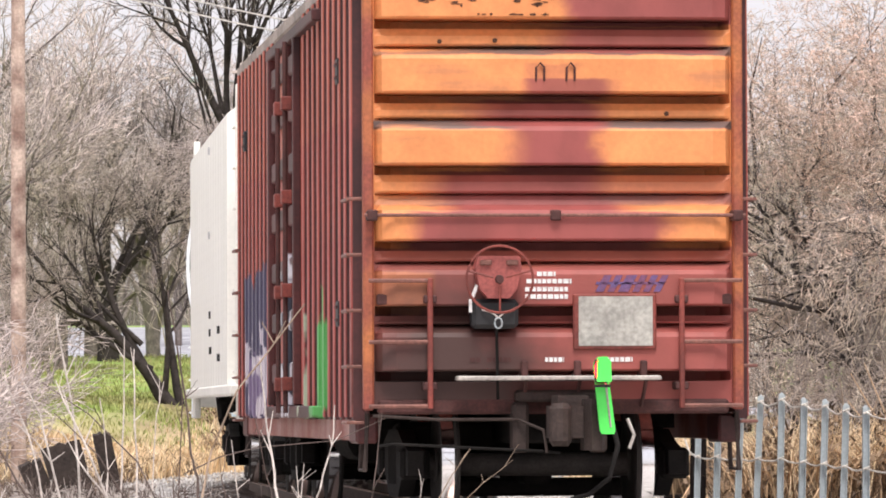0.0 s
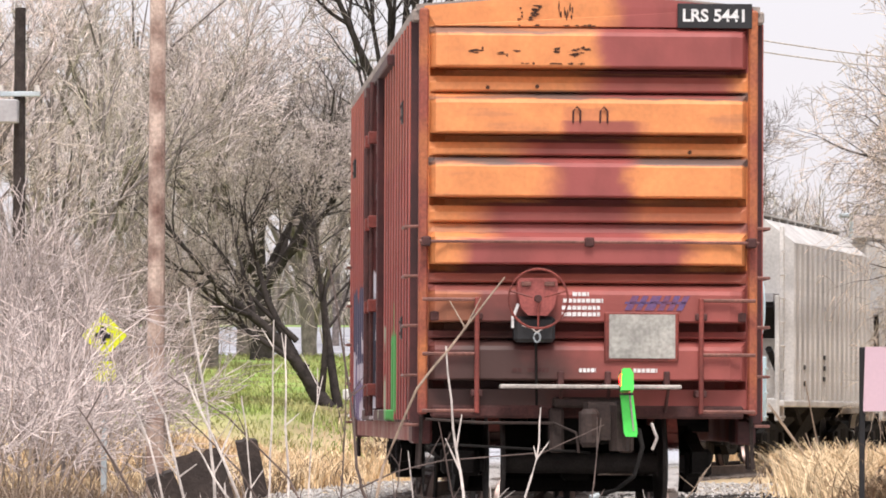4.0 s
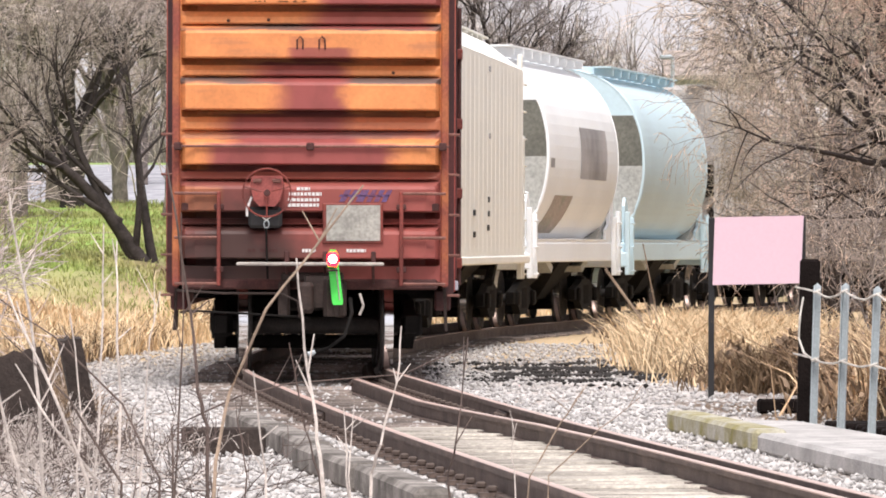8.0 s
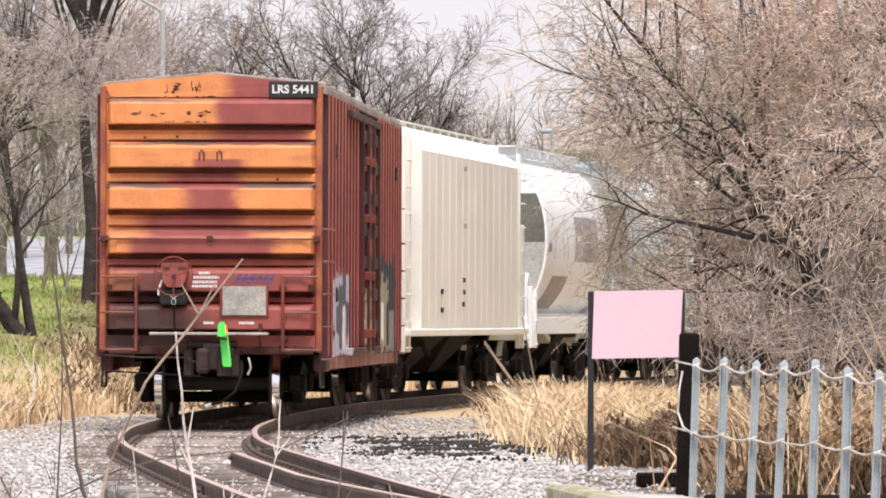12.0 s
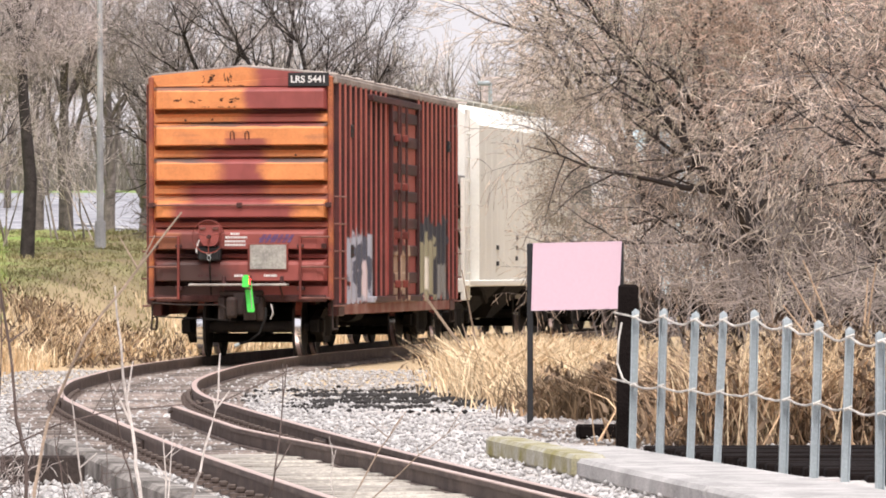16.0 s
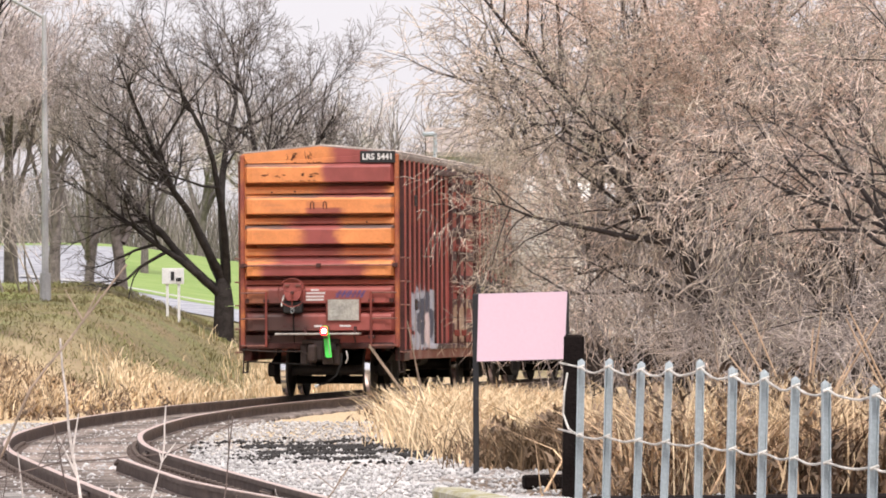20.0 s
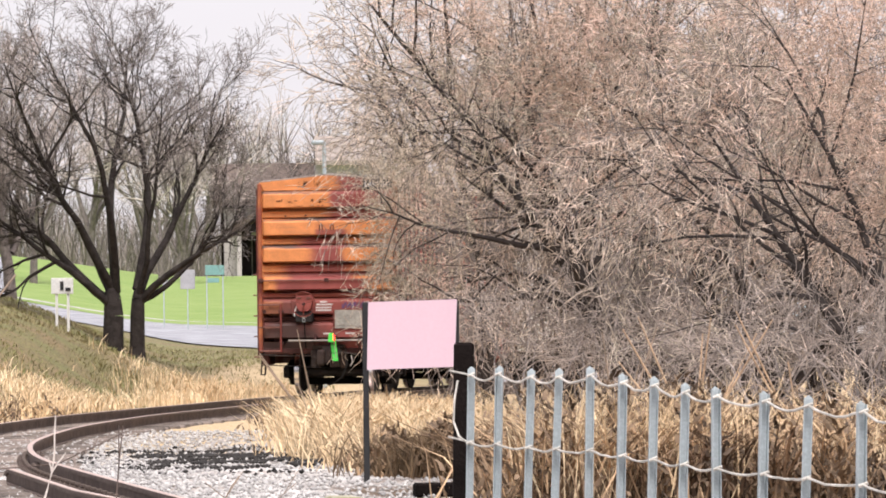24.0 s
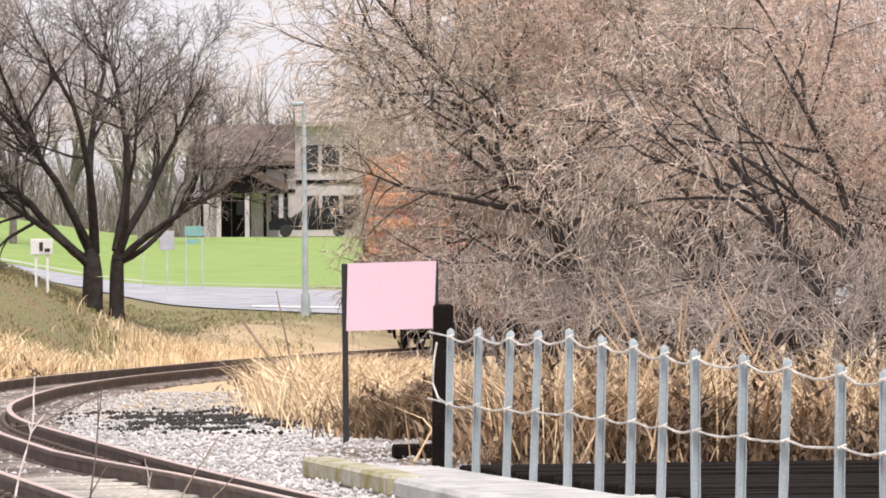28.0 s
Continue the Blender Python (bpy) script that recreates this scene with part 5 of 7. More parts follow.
def tree(name, label, seed, trunks, spec, bark, twig, thick_levels=2, category="tree", group="", thin=0.004, butts=(), mid=None):
    rng = np.random.default_rng(seed)
    levels = grow(rng, trunks, spec)
    t = tagged(new(name), label, category, group)
    cat = lambda ls: [np.concatenate(x) for x in zip(*ls)]
    a = cat(levels[:thick_levels])
    if butts:
        a = [np.concatenate([q, np.array([k[i] for k in butts], float)]) for i, q in enumerate(a)]
    if thick_levels == 1:
        n = len(trunks)
        for k in range(n):
            part("stem", sticks("stem", *[np.array_split(q, n)[k] for q in a], 5, bark), None, t)
    else:
        part("trunk", sticks("trunk", *a, 7, bark), None, t)
    if mid:
        c = cat(levels[thick_levels:thick_levels + 1])
        c[2], c[3] = np.maximum(c[2], thin), np.maximum(c[3], thin * 0.7)
        part("limb_spread", sticks("limb_spread", *c, 3, mid), None, t)
        thick_levels += 1
    b = cat(levels[thick_levels:])
    b[2], b[3] = np.maximum(b[2], thin), np.maximum(b[3], thin * 0.7)
    part("crown", sticks("crown", *b, 3, twig), None, t)
    return t


# ---- sleepers, deck, guard rail, ballast ----
def track_pose(y, off=0.0, z=0.0):
    """Pose beside the track at the distance y, turned along it."""
    s = reach(y)
    p, q = along(s), along(s + 0.3)
    d = (q - p) / np.linalg.norm(q - p)
    return pose(p[0] + d[1] * off, p[1] - d[0] * off, z, 0, 0, math.degrees(math.atan2(d[1], d[0])) - 90)


def sleepers():
    rng = random.Random(4)
    forms = [Geo().box(-1.3, 1.3, -0.11 - 0.01 * k, 0.11, -0.14, 0.048, bevel=0.02 + 0.005 * k).mesh("sleeper", M["tie"]) for k in range(3)]
    y = 43.5
    while y < 128:
        part("sleeper", forms[rng.randrange(3)], None, track_thing, m=track_pose(y, rng.uniform(-0.06, 0.06), rng.uniform(-0.01, 0.006)) @ pose(0, 0, 0, 0, 0, rng.uniform(-1.5, 1.5)))
        y += 0.54
    boards = [Geo().box(-0.64, 0.64, -0.115, 0.115, -0.08, 0.055, bevel=0.012).mesh("deck_board", M["deck"]) for k in range(2)]
    y = 29.0
    while y < 43.4:
        part("deck_board", boards[rng.randrange(2)], None, track_thing, m=track_pose(y, rng.uniform(-0.03, 0.03), rng.uniform(-0.012, 0.012)) @ pose(0, 0, 0, 0, rng.uniform(-0.6, 0.6), rng.uniform(-1, 1)))
        y += 0.3
    # clips along the foot of the rails
    clip = Geo().box(-0.08, 0.08, -0.07, 0.07, 0.03, 0.06).box(-0.03, 0.03, -0.03, 0.03, 0.06, 0.1, bevel=0.01).mesh("tie_plate", M["steel"])
    y = 32.0
    while y < 66:
        for c in (-0.68, -0.83, 0.68, 0.83):
            part("tie_plate", clip, None, track_thing, m=track_pose(y, c))
        y += 0.54
    # fishplates with bolts at two joints
    for y in (44.6, 58.0):
        for c in (-0.7525, 0.7525):
            j = Geo().box(-0.035, 0.035, -0.4, 0.4, 0.08, 0.145, bevel=0.01)
            fp = part("fishplate", j, M["steel"], track_thing, m=track_pose(y, c))
            for k in (-0.3, -0.1, 0.1, 0.3):
                part("bolt", Geo().tube([(-0.06, k, 0.112), (0.06, k, 0.112)], 0.016, 6), M["steel"], fp)


def guard_rail():
    g = tagged(new("guard_rail"), "rust-bright guard rail bent in between the running rails", "rail", kind="structure")
    rows = [(28.0, 0.6), (34.0, 0.6), (37.0, 0.58), (40.0, 0.5), (43.0, 0.32), (46.0, 0.18), (50.0, 0.19), (54.2, 0.2)]
    ys = np.arange(28.0, 54.3, 0.5)
    off = np.interp(ys, [r[0] for r in rows], [r[1] for r in rows])
    line = [track_pose(y, o).translation for y, o in zip(ys, off)]
    for name, w, z0, z1, mat in (("rail_web", 0.012, 0.05, RAIL - 0.05, "steel"), ("rail_foot", 0.065, 0.035, 0.055, "steel"), ("rail_head", 0.036, RAIL - 0.05, RAIL - 0.02, "steel"), ("worn_top", 0.03, RAIL - 0.0195, RAIL - 0.012, "railtop")):
        vs, fs = [], []
        for i, p in enumerate(line):
            d = (line[min(i + 1, len(line) - 1)] - line[max(i - 1, 0)]).normalized()
            n = Vector((d.y, -d.x, 0))
            drop = -0.05 if i == len(line) - 1 else 0
            for s, z in ((-1, z0), (1, z0), (1, z1), (-1, z1)):
                vs.append(p + n * w * s + Vector((0, 0, max(z + drop, 0.03))))
        for i in range(len(line) - 1):
            for e in range(4):
                fs.append((4 * i + e, 4 * i + (e + 1) % 4, 4 * i + 4 + (e + 1) % 4, 4 * i + 4 + e))
        fs += [(0, 1, 2, 3), tuple(len(vs) - 4 + e for e in (3, 2, 1, 0))]
        part(name, Geo().add(vs, fs), M[mat], g)


def stones(name, label, pos, size, material, seed):
    """Loose stones: squashed, turned eight-faced lumps in one mesh."""
    rng = np.random.default_rng(seed)
    n = len(pos)
    base = np.array([(1, 0, 0), (-1, 0, 0), (0, 1, 0), (0, -1, 0), (0, 0, 1), (0, 0, -1)], float)
    tri = np.array([(0, 2, 4), (2, 1, 4), (1, 3, 4), (3, 0, 4), (2, 0, 5), (1, 2, 5), (3, 1, 5), (0, 3, 5)])
    v = base[None] * rng.uniform(0.6, 1.3, (n, 6, 3)) + rng.normal(0, 0.22, (n, 6, 3))
    v *= (size * rng.uniform(0.5, 1.4, n))[:, None, None] * np.array([1, 1, 0.7])
    a = rng.uniform(0, 6.28, n)
    c, s = np.cos(a)[:, None], np.sin(a)[:, None]
    v = np.stack([v[..., 0] * c - v[..., 1] * s, v[..., 0] * s + v[..., 1] * c, v[..., 2]], -1) + pos[:, None]
    f = (np.arange(n)[:, None, None] * 6 + tri[None]).reshape(-1, 3)
    return tagged(new(name, fast_mesh(name, v.reshape(-1, 3), f, material)), label, "stones", kind="stuff")


def ballast():
    rng = np.random.default_rng(8)
    n = 34000
    y = 30 + 52 * rng.power(0.9, n)
    tx = np.interp(y, TRACK[:, 1], TRACK[:, 0])
    off = rng.normal(0, 1.9, n)
    wide = rng.random(n) < 0.45
    off = np.where(wide, rng.uniform(-3.5, 5.2, n), off)
    x = tx + off
    keep = ~((y < 43.5) & (np.abs(off) < 0.95)) & ~((y < 45) & (x > 0.82 + (44.3 - y) * 0.116)) & ~(np.abs(np.abs(off) - 0.7525) < 0.1)
    keep &= ~((y > 66) & (off > 4.2))
    slope = np.interp(y, TRACK[:, 1], np.gradient(TRACK[:, 0]) / np.gradient(TRACK[:, 1]))
    phase = ((y + off * slope - 43.5) / 0.54 + 0.5) % 1 - 0.5
    keep &= ~((np.abs(off) < 1.3) & (np.abs(phase) < 0.19) & (y > 43.2))
    x, y, off = x[keep], y[keep], off[keep]
    z = ground_z(x, y) + np.where(np.abs(off) < 1.3, 0.026, 0.015) + rng.uniform(-0.02, 0.012, len(x))
    stones("ballast", "pale grey crushed stone ballast", np.stack([x, y, z], 1), 0.027, M["stone"], 3)
    n = 7500
    y = rng.normal(63.3, 2.2, n)
    x = rng.normal(-0.1, 0.75, n) + (y - 63.5) * -0.02 + 0.3 * np.sin(y * 2.3)
    streak = np.array([noise.noise(Vector((a * 2.2, b * 0.9, 7.0))) for a, b in zip(x, y)])
    x, y = x[streak > 0.02], y[streak > 0.02]
    stones("ballast_dark", "black spilled cinders on the pale ballast", np.stack([x, y, ground_z(x, y) + 0.032], 1), 0.026, M["stone_dark"], 5)


sleepers()
guard_rail()
ballast()


# ---- road, far lawn, house ----
def draped(name, label, left, right, material, lift=0.04, cat="road"):
    """A strip over the ground between two lines of (x, y)."""
    vs, fs = [], []
    for (a, b) in zip(left, right):
        for k in range(9):
            f = k / 8
            x, y = a[0] * (1 - f) + b[0] * f, a[1] * (1 - f) + b[1] * f
            vs.append((x, y, gz(x, y) + lift))
    for i in range(len(left) - 1):
        for k in range(8):
            fs.append((i * 9 + k, i * 9 + k + 1, i * 9 + 10 + k, i * 9 + 9 + k))
    return tagged(part(name, Geo().add(vs, fs), material), label, cat, kind="structure")


def dense(line, n=24):
    line = np.array(line, float)
    t = np.linspace(0, len(line) - 1, n)
    return [(float(np.interp(k, range(len(line)), line[:, 0])), float(np.interp(k, range(len(line)), line[:, 1]))) for k in t]


draped("road", "pale grey asphalt side road", dense([(-14, 222), (-5.2, 204), (0.0, 194), (3.5, 185), (8, 178), (20, 172)]), dense([(-14, 190), (-5.0, 174), (-0.6, 156), (2.6, 147), (7, 141), (20, 136)]), M["asphalt"])
draped("road_marking", "worn white road line", dense([(0.6, 158), (1.8, 156), (3.4, 155)]), dense([(0.6, 156), (1.8, 154), (3.4, 153)]), M["paint_white"], 0.06, "marking")
draped("kerb", "concrete kerb along the lawn", dense([(-14, 223.4), (-5.2, 205.2), (0.0, 195.2), (3.5, 186.2), (8, 179.2), (20, 173.2)]), dense([(-14, 222.2), (-5.2, 204.2), (0.0, 194.2), (3.5, 185.2), (8, 178.2), (20, 172.2)]), M["concrete"], 0.14, "kerb")
draped("car_park", "pale washed-out car park up the slope", dense([(-60, 258), (-11.5, 258)]), dense([(-60, 215), (-9.5, 215)]), M["asphalt"], 0.05, "car park")


def house():
    h = tagged(new("house"), "white timbered house with a dark brown roof and gabled porch", "house")
    y, g = 290.0, gz(3.0, 290.0)
    x0, x1, x2 = -1.6, 3.5, 7.4
    part("wall", Geo().box(x0, x1, y, y + 8, g - 0.5, g + 4.0), M["plaster"], h)
    part("wing_wall", Geo().box(x1 + 0.01, x2, y + 0.8, y + 9, g - 0.5, g + 6.0), M["plaster"], h)
    part("roof", Geo().prism([(y - 0.7, g + 3.8), (y + 4, g + 5.9), (y + 8.7, g + 3.8), (y + 8.7, g + 4.0), (y + 4, g + 6.15), (y - 0.7, g + 4.05)], x0 - 0.5, x1 - 0.01, "x"), M["shingle"], h, "dark brown shingle roof")
    part("wing_roof", Geo().prism([(y + 0.2, g + 5.9), (y + 5, g + 7.4), (y + 9.6, g + 5.9), (y + 9.6, g + 6.1), (y + 5, g + 7.65), (y + 0.2, g + 6.15)], x1 + 0.01, x2 + 0.5, "x"), M["galv_roof"], h, "pale weathered roof")
    for x in np.arange(x0 + 0.1, x1, 1.12):
        part("timber", Geo().box(x - 0.08, x + 0.08, y - 0.05, y - 0.002, g, g + 3.8), M["timber"], h)
    for z in (2.45, 3.7):
        part("timber", Geo().box(x0, x1 - 0.02, y - 0.06, y - 0.003, g + z - 0.09, g + z + 0.09), M["timber"], h)
    part("timber", Geo().box(x1 + 0.02, x2, y + 0.73, y + 0.797, g + 2.85, g + 3.05), M["timber"], h)
    for z0, z1 in ((0.9, 2.2), (3.5, 4.9)):
        for x in (4.3, 5.4, 6.5):
            w = part("window", Geo().box(x - 0.45, x + 0.45, y + 0.72, y + 0.79, g + z0, g + z1), M["timber"], h)
            part("pane", Geo().box(x - 0.38, x + 0.38, y + 0.7, y + 0.719, g + z0 + 0.08, g + z1 - 0.08), M["dark_glass"], w)
    w = part("window", Geo().box(2.2, 3.1, y - 0.08, y - 0.01, g + 0.9, g + 2.2), M["timber"], h)
    part("pane", Geo().box(2.27, 3.03, y - 0.09, y - 0.081, g + 0.98, g + 2.12), M["dark_glass"], w)
    d = part("door", Geo().box(0.1, 1.1, y - 0.09, y - 0.01, g, g + 2.1), M["timber"], h)
    part("door_pane", Geo().box(0.35, 0.85, y - 0.1, y - 0.091, g + 1.2, g + 1.9), M["dark_glass"], d)
    # black panel added for the shaded inside of the porch
    part("porch_wall", Geo().box(-0.5, 0.05, y - 0.08, y - 0.01, g, g + 2.4), M["timber"], h, "black panel standing for the shade inside the porch")
    part("porch_roof", Geo().prism([(-0.9, g + 2.3), (1.0, g + 3.3), (3.1, g + 2.3), (3.1, g + 2.75), (1.0, g + 3.75), (-0.9, g + 2.75)], y - 2.6, y), M["shingle"], h, "dark gabled porch roof")
    part("porch_gable", Geo().prism([(-0.7, g + 2.3), (1.0, g + 3.3), (2.9, g + 2.3)], y - 2.5, y - 2.4), M["timber"], h, "dark boarded gable")
    for x in (-0.6, 0.9, 2.7):
        part("porch_post", Geo().box(x - 0.12, x + 0.12, y - 2.4, y - 2.16, g - 0.4, g + 2.4), M["plaster"], h)


def parked_car():
    c = tagged(new("car"), "black parked car beside the house", "car")
    c.location = (4.3, 284.0, gz(4.3, 284.0))
    out = [(-2.25, 0.35), (-2.3, 0.75), (-2.05, 0.95), (-1.1, 1.02), (-0.45, 1.45), (0.9, 1.5), (1.75, 1.05), (2.2, 0.95), (2.3, 0.6), (2.25, 0.35)]
    part("body", Geo().prism(out, -0.85, 0.85), M["car_black"], c)
    for s in (-1, 1):
        part("side_window", Geo().prism([(-0.95, 1.04), (-0.42, 1.38), (0.85, 1.42), (1.45, 1.06)], s * 0.86, s * 0.87), M["dark_glass"], c)
    for x in (-1.4, 1.4):
        for s in (-1, 1):
            w = part("wheel", Geo().tube([(x, s * 0.7, 0.32), (x, s * 0.9, 0.32)], 0.32, 18), M["black"], c)
            part("rim", Geo().tube([(x, s * 0.9, 0.32), (x, s * 0.91, 0.32)], 0.17, 14), M["wheel"], w)


house()
parked_car()


def street_lamp(x, y, height, arm, label, galv="galv"):
    l = tagged(new("street_lamp"), label, "street lamp")
    z = gz(x, y)
    part("pole", Geo().tube([(x, y, z - 0.2), (x, y, z + height * 0.5), (x, y, z + height)], [0.085, 0.07, 0.05], 10), M[galv], l)
    part("collar", Geo().tube([(x, y, z), (x, y, z + 0.6)], [0.13, 0.12], 10), M[galv], l)
    pts = [(x + arm * f, y, z + height - 0.05 + 0.35 * abs(arm) * math.sin(f * 1.7)) for f in np.linspace(0, 1, 7)]
    a = part("arm", Geo().tube(pts, 0.04, 8), M[galv], l)
    e = pts[-1]
    part("lamp_head", Geo().box(e[0] - 0.22, e[0] + 0.12, y - 0.1, y + 0.1, e[2] - 0.08, e[2] + 0.05, bevel=0.04), M["galv"], a)


street_lamp(*(1.99, 145), 5.7, -0.12, "slim grey street lamp by the road")
street_lamp(*(-6.87, 118), 6.2, -2.4, "grey street lamp with a long bowed arm", "panel_grey")


def post_sign(x, y, z_mid, w, h, legs, label, face, leg=0.02):
    s = tagged(new("road_sign"), label, "sign")
    g = gz(x, y)
    part("board", Geo().box(x - w / 2, x + w / 2, y - 0.03, y, z_mid - h / 2, z_mid + h / 2, bevel=0.008), M[face], s)
    for k in legs:
        part("post", Geo().box(x + k - leg, x + k + leg, y + 0.002, y + 0.06, g - 0.2, z_mid + h / 2 - 0.02), M["paint_white" if leg > 0.025 else "galv"], s)
    return s


ps = post_sign(*(-4.27, 123, 2.58), 0.5, 0.36, (-0.13, 0.13), "small white notice board on two white legs", "paint_white", 0.03)
part("symbol", Geo().box(-4.32, -4.24, 122.955, 122.965, 2.48, 2.68).box(-4.2, -4.08, 122.955, 122.965, 2.46, 2.54), M["black"], ps, "black printed symbols")


sg = post_sign(*(-1.25, 188, 3.63), 0.66, 0.34, (-0.28, 0.28), "small teal street sign boards on thin posts", "sign_teal")
part("board", Geo().box(-1.5, -1.1, 187.9, 187.96, 3.2, 3.36), M["sign_teal"], sg)
post_sign(*(-2.17, 186, 3.30), 0.5, 0.66, (0.0,), "grey back of a road sign on a thin post", "panel_grey")
post_sign(*(-3.05, 190, 3.30), 0.3, 0.3, (0.0,), "small grey sign on a thin post", "panel_grey")


def diamond_sign(x, y, z):
    s = tagged(new("warning_sign"), "bright yellow-green diamond warning sign on a post", "sign")
    r = 0.25
    part("board", Geo().prism([(x - r, z), (x, z - r), (x + r, z), (x, z + r)], y - 0.02, y), M["yellow"], s)
    part("symbol", Geo().box(x - 0.04, x + 0.02, y - 0.03, y - 0.022, z - 0.09, z + 0.1).box(x - 0.1, x + 0.07, y - 0.03, y - 0.022, z - 0.03, z + 0.03), M["black"], s, "black symbol")
    part("plate", Geo().box(x - 0.13, x + 0.13, y - 0.02, y, z - 0.5, z - 0.28), M["yellow"], s, "yellow-green plate under the sign")
    part("post", Geo().box(x - 0.03, x + 0.03, y + 0.002, y + 0.05, gz(x, y) - 0.2, z + 0.3), M["galv"], s)


diamond_sign(*(-7.09, 56, 1.91))


def utility_pole(x, y, top, r, mat, label, fittings=()):
    p = tagged(new("utility_pole"), label, "utility pole")
    g = gz(x, y)
    part("pole", Geo().tube([(x, y, g - 0.3), (x, y, g + (top - g) * 0.5), (x, y, top)], [r, r * 0.92, r * 0.8], 12), M[mat], p)
    for z in fittings:
        part("crossarm", Geo().box(x - 0.35, x + 0.35, y - 0.16, y - 0.09, z - 0.04, z + 0.04, bevel=0.01), M["galv"], p)
        for s in (-0.3, 0.3):
            part("insulator", Geo().tube([(x + s, y - 0.12, z + 0.042), (x + s, y - 0.12, z + 0.14)], [0.05, 0.03], 8), M["wire"], p)
    return p


utility_pole(*(-6.29, 54), 8.4, 0.095, "pole", "tall weathered wooden utility pole", (6.28,))
up = utility_pole(*(-12.06, 84), 7.6, 0.11, "bark", "dark wooden utility pole with a box", (6.2,))
x, y = (-12.06, 84)
part("equipment_box", Geo().box(x - 0.5, x + 0.02, y - 0.42, y - 0.17, 5.72, 6.1, bevel=0.02), M["panel_grey"], up, "grey metal equipment box")


def cable(p, q, sag, r=0.012):
    pts = [Vector(p).lerp(Vector(q), f) - Vector((0, 0, sag * 4 * f * (1 - f))) for f in np.linspace(0, 1, 20)]
    return tagged(part("overhead_cable", Geo().tube(pts, r, 5), M["wire"]), "thin pale overhead cable between poles", "cable", "overhead cables")


for dz in (0.15, -0.03):
    cable((-6.3, 54, 6.4 + dz), (-40, 63, 5.9 + dz), 0.4)
    cable((-6.3, 54, 6.4 + dz), (6.0, 110, 8.2 + dz), 0.5)
cable((-6.3, 54, 8.0), (30, 90, 9.8), 0.5)


# ---- fence, kerbs and timbers by the track ----
def fence():
    f = tagged(new("fence"), "galvanised steel strip fence posts strung with pale wire", "fence")
    rng = random.Random(3)
    tops = []
    for i, y in enumerate((44.0, 43.1, 42.16, 41.37, 40.39, 39.53, 38.72, 37.94, 37.1, 36.08, 35.15, 34.0, 33.1, 32.1, 31.2)):
        x = 1.75 + (44.0 - y) * 0.2055
        top = 1.22 - max(0, i - 4) * 0.027 + rng.uniform(-0.015, 0.015)
        lean = rng.uniform(0.2, 2.6)
        m = pose(x, y, 0, 0, lean, rng.uniform(-20, 20))
        w = 0.03
        g = Geo().prism([(-w, -0.004), (-w, -0.03), (-w + 0.007, -0.03), (-w + 0.007, 0.003), (w - 0.007, 0.003), (w - 0.007, -0.03), (w, -0.03), (w, -0.004), (w, 0.01), (-w, 0.01)], -0.15, top - 0.025, "z")
        g.add([(-w, 0.01, top - 0.025), (w, 0.01, top - 0.025), (0, 0.006, top), (-w, 0.003, top - 0.025), (w, 0.003, top - 0.025)], [(0, 1, 2), (4, 3, 2), (0, 2, 3), (1, 4, 2)])
        part("fence_post", g, M["galv"], f, m=m)
        tops.append((m @ Vector((0, -0.04, top - 0.07)), m @ Vector((0, -0.04, top * 0.49))))
    for k in (0, 1):
        pts = []
        for a, b in zip(tops[:-1], tops[1:]):
            for s in range(6):
                p = a[k].lerp(b[k], s / 6)
                p.z -= (0.05 if k == 0 else 0.025) * math.sin(math.pi * s / 6) - rng.uniform(-0.006, 0.006)
                pts.append(p)
        start = tops[0][k] + Vector((-0.14, 0.9, 0.03))
        part("fence_wire", Geo().tube([start] + pts, 0.009, 6), M["wire"], f, "pale twisted wire")
    loop = [tops[0][0] + Vector(v) for v in ((-0.1, 0.3, -0.05), (-0.13, 0.2, -0.2), (-0.14, 0.2, -0.38), (-0.1, 0.1, -0.5), (0, 0, -0.57))]
    part("fence_wire", Geo().tube(loop, 0.009, 6), M["wire"], f)
    for a in tops:
        for k in (0, 1):
            part("wire_tie", Geo().tube([a[k] + Vector((-0.03, -0.012, -0.01)), a[k] + Vector((0.03, -0.012, 0.012))], 0.012, 5), M["wire"], f)


def beam(name, label, m, size, mat, bevel=0.02, cat="timber", group=""):
    sx, sy, sz = size
    return tagged(part(name, Geo().box(-sx / 2, sx / 2, -sy / 2, sy / 2, 0, sz, bevel=bevel), M[mat], m=m), label, cat, group)


fence()
beam("gate_post", "thick black timber post at the fence end", pose(1.78, 46.2, -0.2, 0, 1), (0.17, 0.17, 1.6), "timber", 0.02, "post")
beam("timber_block", "black timber baulk at the foot of the post", pose(1.66, 49.0, 0.0, 0, 0, 8), (0.42, 0.2, 0.13), "timber")
decking = tagged(new("plank_deck"), "black creosoted plank decking behind the fence", "deck")
prng = random.Random(9)
planks = [Geo().box(0, 5.5, -0.14, 0.14, -0.12, 0.0, bevel=0.015).mesh("plank", M["timber"]) for k in range(2)]
for k in range(46):
    y = 44.2 - 0.31 * k
    part("plank", planks[k % 2], None, decking, m=pose(1.75 + (44 - y) * 0.2055 + 0.12 + prng.uniform(0, 0.06), y, 0.09 + prng.uniform(-0.012, 0.012), 0, prng.uniform(-0.2, 0.2), prng.uniform(-0.6, 0.6)))
a = math.degrees(math.atan2(-4.9, 0.62))
beam("kerb_block", "concrete kerb block with flaking yellow paint", pose(0.98, 42.0, 0, 0, 0, a), (4.6, 0.26, 0.17), "kerb_yellow", 0.03, "kerb", "kerb blocks")
